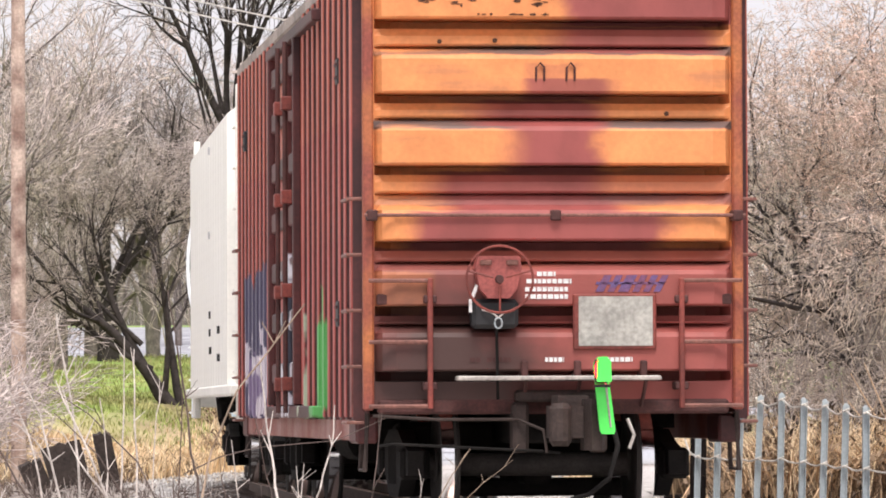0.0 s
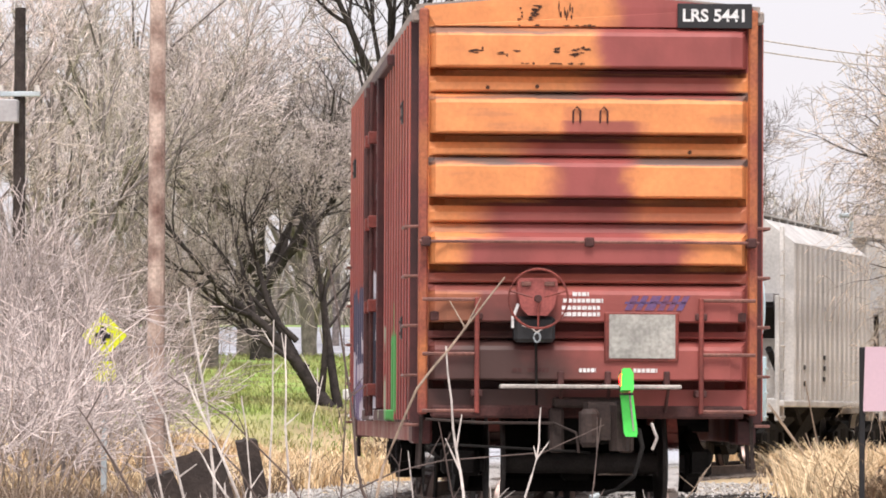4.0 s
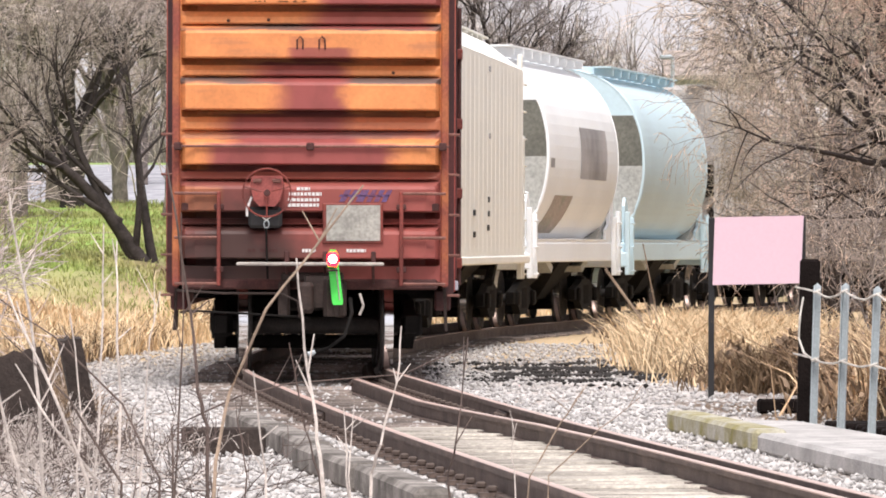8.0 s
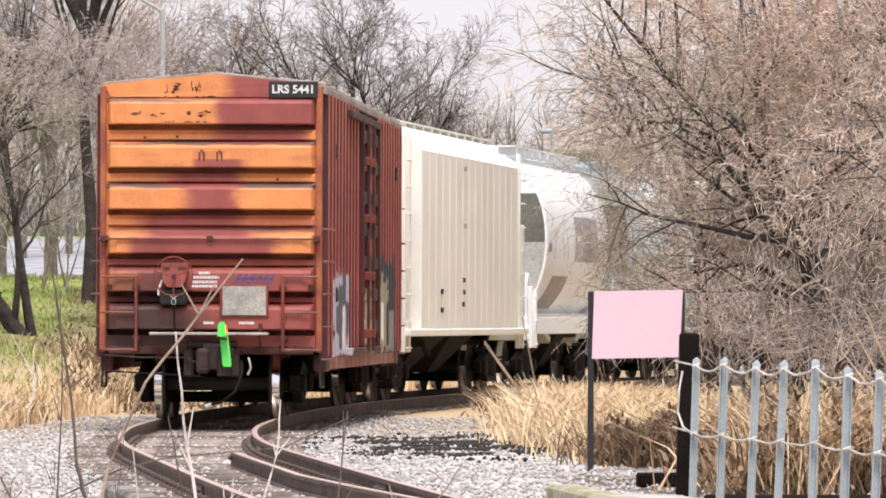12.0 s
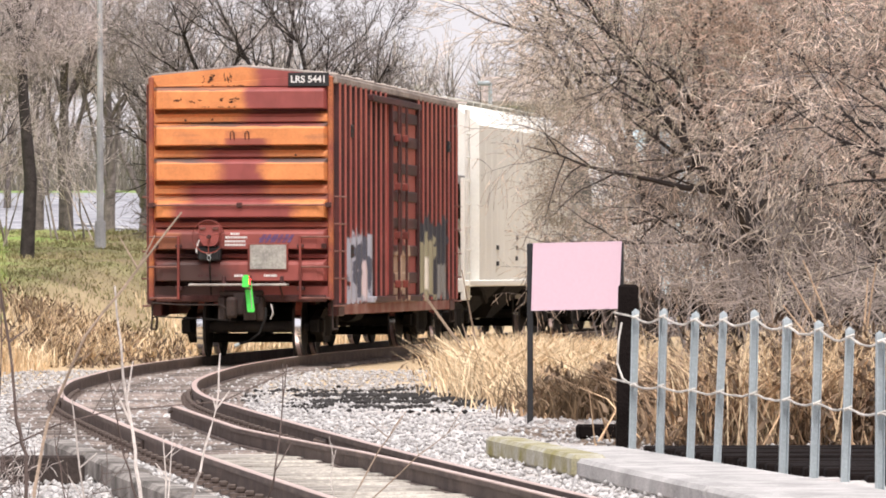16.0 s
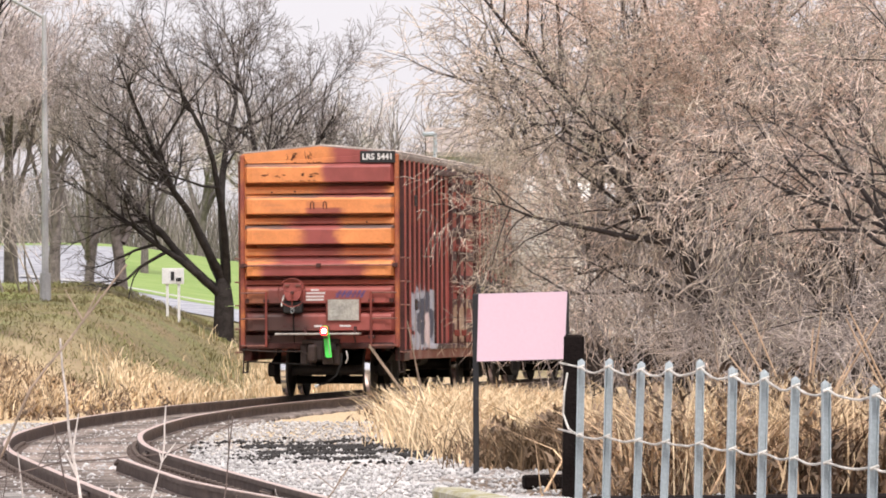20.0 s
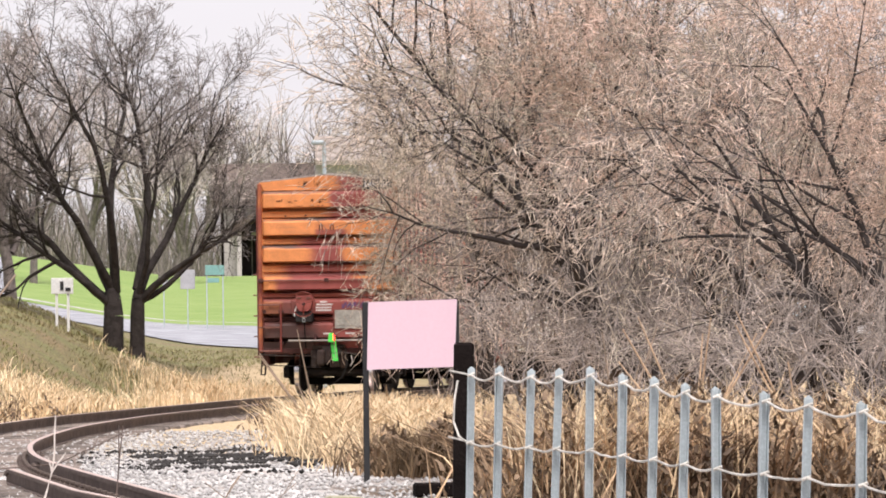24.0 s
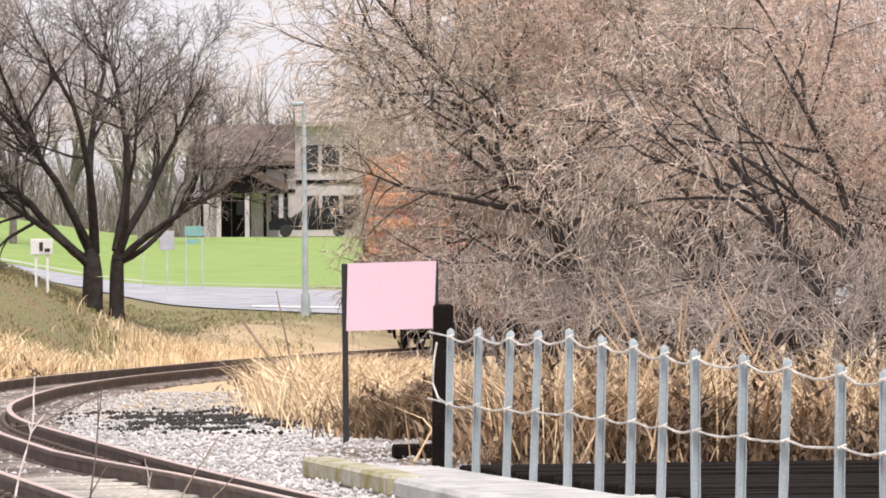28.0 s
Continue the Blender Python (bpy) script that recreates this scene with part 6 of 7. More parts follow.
beam("kerb_block", "weathered grey concrete kerb block", pose(1.62, 37.0, 0, 0, 0, a), (5.2, 0.26, 0.15), "concrete", 0.03, "kerb", "kerb blocks")
beam("kerb_block", "weathered grey concrete kerb block", pose(2.28, 31.8, 0, 0, 0, a), (5.1, 0.26, 0.15), "concrete", 0.03, "kerb", "kerb blocks")
slab = part("walkway_slab", Geo().prism([(0.86, 44.3), (1.62, 44.2), (4.2, 28.0), (2.75, 28.0)], -0.1, 0.09, "z"), M["concrete"])
tagged(slab, "pale concrete walkway slab beside the fence", "pavement", kind="structure")
for k, y in enumerate((31.5, 35.0, 38.5, 42.0)):
    beam("guard_timber", "grey split timber beside the rail", track_pose(y, -1.42 - 0.05 * (k % 2), 0.0) @ pose(0, 0, 0, 0, 0, 90 + (k % 2)), (3.4, 0.22, 0.18), "guard_wood", 0.03, "timber", "timbers beside the rail")
beam("timber_headwall", "dark mossy timber end board in the gravel", pose(-2.66, 38.6, 0.0, 0, 0, 2), (0.6, 0.14, 0.21), "rotten", 0.015)
for (x, y, h, ry, rx, w) in ((-3.62, 36.2, 0.84, -16, -4, 0.34), (-3.36, 36.6, 0.92, -12, 5, 0.15), (-3.8, 36.0, 0.72, -24, 6, 0.2)):
    t = h + 0.15
    post = part("rotten_post", Geo().prism([(-w / 2, 0), (w / 2, 0), (w / 2, t * 0.975), (w * 0.2, t * 0.985), (w * 0.12, t * 0.965), (-w * 0.02, t), (-w * 0.2, t * 0.985), (-w / 2, t * 0.99)], -0.08, 0.08), M["rotten"], m=pose(x, y, -0.15, rx, ry, 10))
    tagged(post, "dark rotten timber post leaning in the brush", "post", "rotten posts")


# ---- bare trees and thicket ----
BARE = [(8, 0.62, 36, 6, 0.07, 0.25), (7, 0.6, 38, 5, 0.1, 0.3), (7, 0.6, 40, 4, 0.12, 0.2), (5, 0.62, 40, 3, 0.14, 0.1)]
FAR = [(9, 0.6, 36, 5, 0.07, 0.25), (7, 0.6, 38, 4, 0.1, 0.2), (6, 0.6, 40, 3, 0.14, 0.1)]
WILLOW = [(9, 0.75, 46, 7, 0.1, 0.0), (8, 0.62, 46, 6, 0.13, -0.2), (9, 0.62, 46, 5, 0.19, -0.3), (4, 0.75, 40, 4, 0.19, -0.45), (0, 0.7, 40, 3, 0.22, -0.5)]
SHRUB = [(8, 0.66, 32, 6, 0.09, 0.1), (7, 0.62, 38, 5, 0.13, 0.1), (4, 0.62, 42, 3, 0.16, 0.0)]


def stems(rng, x, y, n, spread, length, radius, lean=0.35, sink=0.1):
    out = []
    for k in range(n):
        a = rng.uniform(0, 6.28)
        px, py = x + rng.uniform(-spread, spread), y + rng.uniform(-spread, spread)
        out.append(((px, py, gz(px, py) - sink), (lean * math.cos(a) * rng.uniform(0.3, 1), lean * math.sin(a) * rng.uniform(0.3, 1), 1), length * rng.uniform(0.7, 1.1), radius * rng.uniform(0.7, 1.1)))
    return out


def plant(proto, spots, sink=0.05, size=1.0):
    """Copies of a plant on the ground at (bearing, distance, turn)."""
    for u, py, turn in spots:
        px = (u - 784) / 9600 * py
        copy_thing(proto, pose(px, py, gz(px, py) - sink, 0, 0, turn) @ Matrix.Scale(size, 4))


def crown_stems(x, y, z, fork, n, length, radius, out=0.75, seed=1):
    """Limbs that leave one fork and spread."""
    rng = random.Random(seed)
    return [((x, y, z + fork + rng.uniform(-0.25, 0.3)), (out * math.cos(2.4 * k) * rng.uniform(0.5, 1.1), out * math.sin(2.4 * k) * rng.uniform(0.5, 1.1), 1), length * rng.uniform(0.8, 1.1), radius * rng.uniform(0.7, 1.1)) for k in range(n)]


rng0 = random.Random(11)
# the dark two-stemmed tree by the road
x, y, _ = (-2.91, 126, 0.77)
z = gz(x, y)
xa, xb = x - 0.28, x + 0.27
limbs = [((xa - 0.05, y, z + 1.2), (-0.95, 0.1, 0.9), 5.2, 0.125), ((xa, y + 0.1, z + 1.35), (-0.75, 0.5, 1), 5.8, 0.12), ((xa, y, z + 1.5), (-0.45, -0.4, 1), 6.2, 0.11), ((xa + 0.04, y, z + 1.5), (-0.15, 0.2, 1), 6.6, 0.12), ((xa + 0.06, y, z + 1.45), (0.2, -0.3, 1), 6.2, 0.11),
         ((xb, y, z + 1.5), (0.1, 0.1, 1), 6.0, 0.12), ((xb + 0.04, y, z + 1.4), (0.55, 0.3, 1), 5.4, 0.11), ((xb + 0.06, y, z + 1.25), (0.95, -0.2, 0.9), 4.6, 0.1), ((xb, y, z + 1.3), (0.3, -0.6, 0.9), 5.0, 0.08), ((xa - 0.03, y, z + 1.1), (-1.2, -0.4, 0.75), 4.6, 0.1), ((xb, y, z + 1.2), (1.2, 0.3, 0.7), 4.0, 0.08)]
butts = [((xa - 0.03, y, z - 0.3), (xa - 0.02, y, z + 0.15), 0.33, 0.25), ((xa - 0.02, y, z + 0.15), (xa, y, z + 0.9), 0.25, 0.235), ((xa, y, z + 0.9), (xa - 0.02, y, z + 1.3), 0.235, 0.2), ((xa - 0.02, y, z + 1.3), (xa - 0.06, y, z + 1.75), 0.2, 0.11),
         ((xb - 0.02, y + 0.1, z - 0.3), (xb - 0.01, y + 0.1, z + 0.15), 0.24, 0.18), ((xb - 0.01, y + 0.1, z + 0.15), (xb, y + 0.05, z + 0.9), 0.18, 0.17), ((xb, y + 0.05, z + 0.9), (xb + 0.02, y, z + 1.3), 0.17, 0.15), ((xb + 0.02, y, z + 1.3), (xb + 0.08, y, z + 1.7), 0.15, 0.08)]
tree("tree", "large bare dark tree with two stems by the road", 21, limbs,
     [(12, 0.55, 40, 10, 0.12, 0.55), (10, 0.55, 42, 7, 0.15, 0.3), (8, 0.6, 44, 5, 0.18, 0.15), (4, 0.62, 44, 3, 0.2, 0.0)], M["bark"], M["twig_dark"], 3, group="bare trees", thin=0.006, butts=butts)
# trees on the mound and behind the train
proto_a = tree("tree", "tall bare grey-brown tree on the grassy rise", 31, [((0, 0, -0.2), (0.05, 0, 1), 6.4, 0.2)] + crown_stems(0, 0, 0, 1.7, 3, 4.6, 0.1, 0.6, 7), BARE, M["bark_grey"], M["twig_pink"], 2, group="bare trees", thin=0.0085)
proto_b = tree("tree", "bare pinkish thin-branched tree on the rise", 32, [((0, 0, -0.2), (0.0, 0, 1), 6.0, 0.17)] + crown_stems(0, 0, 0, 1.4, 3, 4.6, 0.1, 0.7, 9), BARE, M["bark_grey"], M["twig_pink"], 2, group="bare trees", thin=0.0085)
proto_c = tree("tree", "distant bare pinkish-grey tree", 33, [((0, 0, -0.3), (0.0, 0, 1), 7.0, 0.19)] + crown_stems(0, 0, 0, 1.6, 4, 5.2, 0.12, 0.6, 11), FAR, M["bark_grey"], M["twig_pink"], 2, group="far bare trees", thin=0.013)
proto_a.matrix_basis = pose(*(-9.17, 131), gz(*(-9.17, 131)), 0, 0, 0)
proto_b.matrix_basis = pose(*(-13.19, 150), gz(*(-13.19, 150)), 0, 0, 40)
proto_c.matrix_basis = pose(*(-9.28, 232), gz(*(-9.28, 232)), 0, 0, 0)
plant(proto_a, ((165, 133, 80), (30, 140, 200), (240, 150, 300)), 0)
plant(proto_b, ((362, 134, 140), (-360, 142, 260), (300, 158, 10), (-280, 128, 70)), 0)
plant(proto_c, ((820, 345, 95), (990, 330, 170), (1080, 235, 250), (668, 268, 310), (625, 272, 50), (1190, 170, 5), (1330, 150, 77), (60, 240, 10),
                (130, 255, 300), (-20, 235, 350), (1450, 140, 30), (1560, 130, 66), (1700, 128, 99), (1840, 124, 140), (1260, 210, 222), (655, 310, 155), (-140, 180, 80), (-260, 170, 170)), 0.2)
plant(proto_c, ((700, 330, 15), (800, 340, 130), (870, 350, 240), (950, 340, 60), (1050, 340, 200), (600, 330, 310), (500, 330, 20)), 0.3, 1.5)
plant(proto_b, ((-470, 116, 20), (-300, 136, 130), (-60, 138, 190)), 0, 1.3)
plant(proto_a, ((-390, 130, 310), (-180, 140, 70), (-560, 124, 10)), 0, 1.3)
# stout dark tree on the lawn's crest
x, y = (-12.33, 127)
z = gz(x, y)
tree("tree", "stout dark bare tree on the crest of the lawn", 44, crown_stems(x, y, z, 1.7, 9, 5.6, 0.13, 1.0, 23),
     [(9, 0.58, 38, 7, 0.08, 0.45), (8, 0.56, 40, 5, 0.12, 0.3), (7, 0.6, 42, 4, 0.14, 0.2), (3, 0.62, 42, 3, 0.16, 0.1)], M["bark"], M["twig_dark"], 3, group="bare trees", thin=0.0065,
     butts=[((x, y, z - 0.3), (x, y, z + 0.2), 0.36, 0.28), ((x, y, z + 0.2), (x + 0.04, y, z + 1.2), 0.28, 0.25), ((x + 0.04, y, z + 1.2), (x, y, z + 2.0), 0.25, 0.17)])
# leaning many-stemmed tree beside the track
x, y = (-7.8, 95)
z = gz(x, y)
tree("tree", "dark leaning many-stemmed bare tree at the edge of the lawn", 41,
     [((x, y, z - 0.2), (-0.62, 0, 1), 5.0, 0.15), ((x - 0.12, y, z - 0.2), (-0.85, 0.25, 1), 4.4, 0.12), ((x + 0.05, y + 0.1, z - 0.2), (-0.2, 0.2, 1), 4.2, 0.1), ((x - 0.55, y, z + 0.75), (-1.6, -0.2, 0.8), 3.0, 0.07), ((x - 0.75, y, z + 1.25), (-1.2, 0.2, 1), 3.0, 0.06), ((x - 0.3, y, z + 0.3), (-0.1, -0.3, 1), 3.4, 0.07)],
     [(9, 0.6, 40, 7, 0.1, 0.3), (7, 0.6, 42, 5, 0.14, 0.25), (7, 0.6, 44, 4, 0.16, 0.1), (4, 0.62, 44, 3, 0.18, 0.0)], M["bark"], M["twig"], 3, group="bare trees", thin=0.005)
# tall dark tree behind them
x, y, _ = (-8.04, 112, 2.38)
tree("tree", "tall spreading dark bare tree behind the bank", 43, [((x, y, gz(x, y) - 0.2), (0.03, 0, 1), 10.5, 0.16)] + crown_stems(x, y, gz(x, y), 5.2, 7, 5.2, 0.1, 0.55, 13), BARE, M["bark"], M["twig_dark"], 3, group="bare trees", thin=0.009)
# brush round the poles: pinkish-grey shrubs in ranks
proto_s = tree("shrub", "tangled pinkish-grey bare brush", 51, stems(rng0, 0, 0, 7, 0.6, 3.2, 0.03, 0.55), SHRUB, M["twig"], M["twig_pink"], 1, "shrub", "bare brush", 0.005)
proto_t = tree("shrub", "tangled grey-brown bare brush", 52, stems(rng0, 0, 0, 7, 0.6, 2.8, 0.028, 0.6), SHRUB, M["twig_dark"], M["twig"], 1, "shrub", "bare brush", 0.005)
proto_s.matrix_basis = pose(*(-8.29, 62), gz(*(-8.29, 62)), 0, 0, 0)
proto_t.matrix_basis = pose(*(-9.06, 76), gz(*(-9.06, 76)), 0, 0, 0)
plant(proto_s, [(u, 58 + (i * 7) % 20, i * 67) for i, u in enumerate(range(-1080, -400, 110))] + [(u, 90 + (i * 5) % 14, i * 51) for i, u in enumerate(range(-1000, -250, 130))] + [(40, 120, 150), (200, 124, 33)])
plant(proto_t, [(u, 60 + (i * 9) % 18, i * 83) for i, u in enumerate(range(-1020, -430, 110))] + [(u, 96 + (i * 7) % 12, i * 41) for i, u in enumerate(range(-940, -200, 130))])
plant(proto_b, ((-560, 96, 0), (-820, 98, 100), (-420, 108, 200)), 0)
plant(proto_a, ((-700, 90, 50), (-960, 94, 150), (-240, 120, 250)), 0)
# drooping trees behind the fence
LEAN = ((-0.5, 0.3), (-0.35, 0.1), (0.4, -0.2), (-0.15, 0.3), (0.65, 0.1), (0.05, -0.3))
x, y = (6.13, 73)
tree("willow_tree", "big drooping tan-brown bare willow behind the fence", 61, [((x + 0.25 * (k - 2), y + 0.2 * (k % 2), -0.2), (*LEAN[k], 1), 5.2 * (1.05, 0.95, 1.0, 1.1, 0.85, 0.95)[k], 0.2 - 0.016 * k) for k in range(6)], WILLOW, M["bark"], M["twig_willow"], 3, "tree", "willow trees", 0.004, mid=M["twig_dark"])
proto_w = tree("willow_tree", "drooping tan bare willow in the thicket", 62, [((0.2 * (k - 2), 0.2 * (k % 2), -0.2), (*LEAN[k], 1), 5.0 * (0.95, 1.0, 1.1, 0.85)[k], 0.11 - 0.012 * k) for k in range(4)],
               [(8, 0.75, 46, 6, 0.1, 0.0), (7, 0.62, 46, 5, 0.13, -0.2), (7, 0.62, 46, 4, 0.19, -0.3), (3, 0.75, 40, 3, 0.19, -0.45), (0, 0.7, 40, 3, 0.22, -0.5)], M["bark"], M["twig_willow"], 3, "tree", "willow trees", 0.0045, mid=M["twig_dark"])



def clusters(label, centre, size, n, tufts, seed, material):
    """Dry hanging tufts through a crown: blades gathered round many small centres."""
    r = np.random.default_rng(seed)
    c = r.normal(0, 1, (tufts, 3))
    c = c / np.linalg.norm(c, axis=1, keepdims=True) * r.uniform(0.35, 1.0, (tufts, 1)) ** 0.6 * np.array(size) + np.array(centre)
    k = r.integers(0, tufts, n)
    p = c[k] + r.normal(0, 1, (n, 3)) * np.array([0.13, 0.13, 0.1]) * r.uniform(0.4, 1.7, tufts)[k][:, None]
    p = p[p[:, 2] > 0.6]
    a, e = r.uniform(0, 6.28, len(p)), r.uniform(-1.3, 0.35, len(p))
    d = np.stack([np.cos(a) * np.cos(e), np.sin(a) * np.cos(e), np.sin(e)], 1) * r.uniform(0.05, 0.17, (len(p), 1))
    t = r.uniform(0.0025, 0.007, len(p))
    return tagged(new("dry_tufts", sticks("dry_tufts", p, p + d, t, t * 0.6, 3, material)), label, "dry leaves", kind="stuff")


clusters("pinkish dry tufts hanging in the big willow", (6.4, 72.5, 5.2), (3.4, 2.2, 3.0), 26000, 900, 81, M["tuft"])
clusters("tan dry tufts hanging in the thicket", (8.6, 62, 4.0), (2.6, 1.8, 2.6), 14000, 500, 82, M["tuft"])
clusters("pinkish dry tufts in the crown over the thicket", (6.3, 91, 6.8), (4.2, 2.5, 3.0), 16000, 520, 83, M["tuft"])
clusters("pale pinkish twig ends in the crowns over the mound", (-9.0, 133, 7.4), (3.0, 2.0, 1.7), 15000, 420, 85, M["twig_pink"])
clusters("pinkish twig ends over the crest of the mound", (-7.5, 100, 6.0), (1.7, 1.5, 1.0), 8000, 240, 87, M["twig_pink"])
clusters("pale grey-pink twig ends over the lawn", (-14.0, 118, 6.6), (3.6, 2.0, 2.2), 14000, 420, 88, M["twig_pink"])
clusters("tan twig ends hanging beside the bend of the track", (3.0, 98, 3.3), (1.15, 1.4, 1.7), 9000, 330, 86, M["twig_willow"])
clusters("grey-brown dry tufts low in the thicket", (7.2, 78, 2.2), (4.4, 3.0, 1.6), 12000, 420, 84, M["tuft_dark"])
proto_w.matrix_basis = pose(*(8.18, 62), -0.05, 0, 0, 0)
plant(proto_w, ((1420, 86, 120), (1800, 82, 200)))
proto_h = tree("tree", "tall bare tree whose crown hangs over the thicket", 66, [((0, 0, -0.2), (-0.05, 0, 1), 7.5, 0.2)] + crown_stems(0, 0, 0, 2.8, 8, 5.4, 0.13, 1.1, 17), [(8, 0.62, 40, 6, 0.08, 0.25), (7, 0.6, 42, 5, 0.12, 0.0), (6, 0.62, 42, 4, 0.16, -0.1), (4, 0.7, 40, 3, 0.18, -0.2)], M["bark"], M["twig_willow"], 2, group="bare trees", thin=0.007, mid=M["twig_dark"])
proto_h.matrix_basis = pose(*(5.33, 92), 0, 0, 0, 0)
plant(proto_h, ((1195, 108, 130), (1480, 100, 250)), 0)
proto_x = tree("shrub", "tangled tan willow brush", 64, stems(rng0, 0, 0, 8, 0.8, 2.5, 0.028, 0.7), [(8, 0.65, 36, 6, 0.12, -0.1), (7, 0.65, 40, 5, 0.16, -0.4), (4, 0.6, 40, 3, 0.16, -0.4)], M["twig_dark"], M["twig"], 1, "shrub", "willow brush", 0.005)
proto_x.matrix_basis = pose(*(3.89, 66), 0, 0, 0, 0)
plant(proto_x, [(u, d, 71 * k) for k, (u, d) in enumerate(((1410, 70), (1560, 66), (1700, 62), (1850, 58), (2000, 60), (1620, 84), (1950, 76), (2150, 70), (1280, 96), (2300, 62), (1180, 112)))])
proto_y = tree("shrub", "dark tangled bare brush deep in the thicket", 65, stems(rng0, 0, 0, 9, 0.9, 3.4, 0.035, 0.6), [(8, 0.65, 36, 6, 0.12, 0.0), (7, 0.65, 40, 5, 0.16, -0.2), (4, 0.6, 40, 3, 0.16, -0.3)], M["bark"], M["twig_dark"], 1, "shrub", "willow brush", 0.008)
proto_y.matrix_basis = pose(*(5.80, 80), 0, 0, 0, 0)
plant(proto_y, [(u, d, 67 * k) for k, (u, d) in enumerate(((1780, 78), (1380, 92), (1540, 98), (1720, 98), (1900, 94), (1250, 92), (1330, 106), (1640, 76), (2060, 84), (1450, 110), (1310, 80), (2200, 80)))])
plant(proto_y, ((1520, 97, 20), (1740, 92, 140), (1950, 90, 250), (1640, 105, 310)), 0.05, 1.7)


def shoots(u, py, n, seed, mat="stalk"):
    """Pale straight shoots fanning from a stool."""
    rng = random.Random(seed)
    s = tagged(new("shoots"), "pale straight willow shoots fanning from a stump", "plant", "willow shoots")
    px = (u - 784) / 9600 * py
    for k in range(n):
        a, h = rng.uniform(-0.9, 0.7), rng.uniform(0.7, 1.7)
        part("shoot", Geo().tube([(px, py, -0.05), (px + a * h * 0.3, py, h * 0.5), (px + a * h * 0.75, py + rng.uniform(-0.2, 0.2), h)], [0.02, 0.014, 0.007], 6), M[mat], s)


shoots(1567, 54.5, 11, 5, "straw_stem")
shoots(1432, 57, 6, 6, "stalk_tan")
shoots(900, 68, 5, 7, "stalk_tan")
shoots(1760, 54, 6, 8, "straw_stem")


# ---- straw, weeds, grass ----
def blades(name, label, pos, height, width, material, seed, bend=0.5, kind="stuff", cat="grass"):
    """Bent blades, two pieces each, in one mesh."""
    rng = np.random.default_rng(seed)
    n = len(pos)
    h = height * rng.uniform(0.5, 1.25, n)
    a, b = rng.uniform(0, 6.28, n), rng.uniform(0, 6.28, n)
    w = np.stack([np.cos(a), np.sin(a), 0 * a], 1) * (width * rng.uniform(0.6, 1.3, n))[:, None]
    lean = np.stack([np.cos(b), np.sin(b), 0 * b], 1) * (h * bend * rng.uniform(0.1, 1, n))[:, None]
    up = np.array([0, 0, 1.0])
    p1 = pos + lean * 0.35 + up * (h * 0.6)[:, None]
    p2 = pos + lean + up * (h * rng.uniform(0.7, 1.0, n))[:, None]
    v = np.stack([pos - w, pos + w, p1 - w * 0.8, p1 + w * 0.8, p2 - w * 0.3, p2 + w * 0.3], 1)
    q = np.array([(0, 1, 3, 2), (2, 3, 5, 4)])
    f = (np.arange(n)[:, None, None] * 6 + q[None]).reshape(-1, 4)
    return tagged(new(name, fast_mesh(name, v.reshape(-1, 3), f, material)), label, cat, kind=kind)


def scatter(rng, n, u0, u1, y0, y1, clump=0.0, clear=2.3):
    """Ground points in a wedge of bearings, kept clear of the track; clump: gathered in tufts."""
    if clump:
        m = max(n // 40, 1)
        cy = rng.uniform(y0, y1, m)
        cx = (rng.uniform(u0, u1, m) - 784) / 9600 * cy
        k = rng.integers(0, m, n)
        size = clump * rng.uniform(0.4, 1.2, m)
        x, y = cx[k] + rng.normal(0, 1, n) * size[k], cy[k] + rng.normal(0, 1, n) * size[k]
    else:
        y = rng.uniform(y0, y1, n)
        x = (rng.uniform(u0, u1, n) - 784) / 9600 * y
    k = np.abs(x - np.interp(y, TRACK[:, 1], TRACK[:, 0])) > clear
    x, y = x[k], y[k]
    return np.stack([x, y, ground_z(x, y) - 0.02], 1)


rg = np.random.default_rng(17)

def leafy(n, u0, u1, y0, y1, clump, top):
    """Points through the depth of a bush."""
    p = scatter(rg, n, u0, u1, y0, y1, clump)
    lump = 0.35 + 0.65 * np.abs(np.sin(p[:, 0] * 5.1 + 0.7) * np.cos(p[:, 1] * 2.3))
    p[:, 2] += rg.uniform(0, 1, len(p)) ** 1.3 * top * 1.25 * lump
    return p


blades("straw_grass", "dry straw-coloured grass on the bank", np.concatenate([scatter(rg, 9000, -900, 60, 58, 76, 0.5, 3.0), scatter(rg, 6000, -450, 60, 72, 82, 0.5, 2.9), scatter(rg, 1500, 60, 140, 76, 90, 0.5, 2.9), scatter(rg, 7000, 150, 640, 84, 96, 0.5, 3.0), scatter(rg, 11000, 600, 1000, 97, 122, 0.6, 2.6), scatter(rg, 3500, 130, 420, 82, 94, 0.5, 3.0)]), 0.36, 0.012, M["straw"], 1, 0.7)
blades("straw_grass_by_sign", "pale straw grass clump round the sign", np.concatenate([scatter(rg, 6500, 1000, 1180, 57, 70, 0.4, 3.6), scatter(rg, 4500, 905, 1040, 74, 92, 0.4, 2.9), scatter(rg, 2500, 930, 1200, 74, 90, 0.4, 4.0), scatter(rg, 900, 1150, 2200, 54, 66, 0.4)]), 0.46, 0.008, M["straw"], 2, 1.3)
blades("weed_leaves", "rust-brown withered leaves through the straw by the sign", np.concatenate([leafy(2400, 985, 1190, 55.5, 70, 0.3, 0.38), leafy(1500, 880, 1100, 70, 88, 0.3, 0.35)]), 0.11, 0.018, M["dock"], 26, 2.0, cat="leaves")
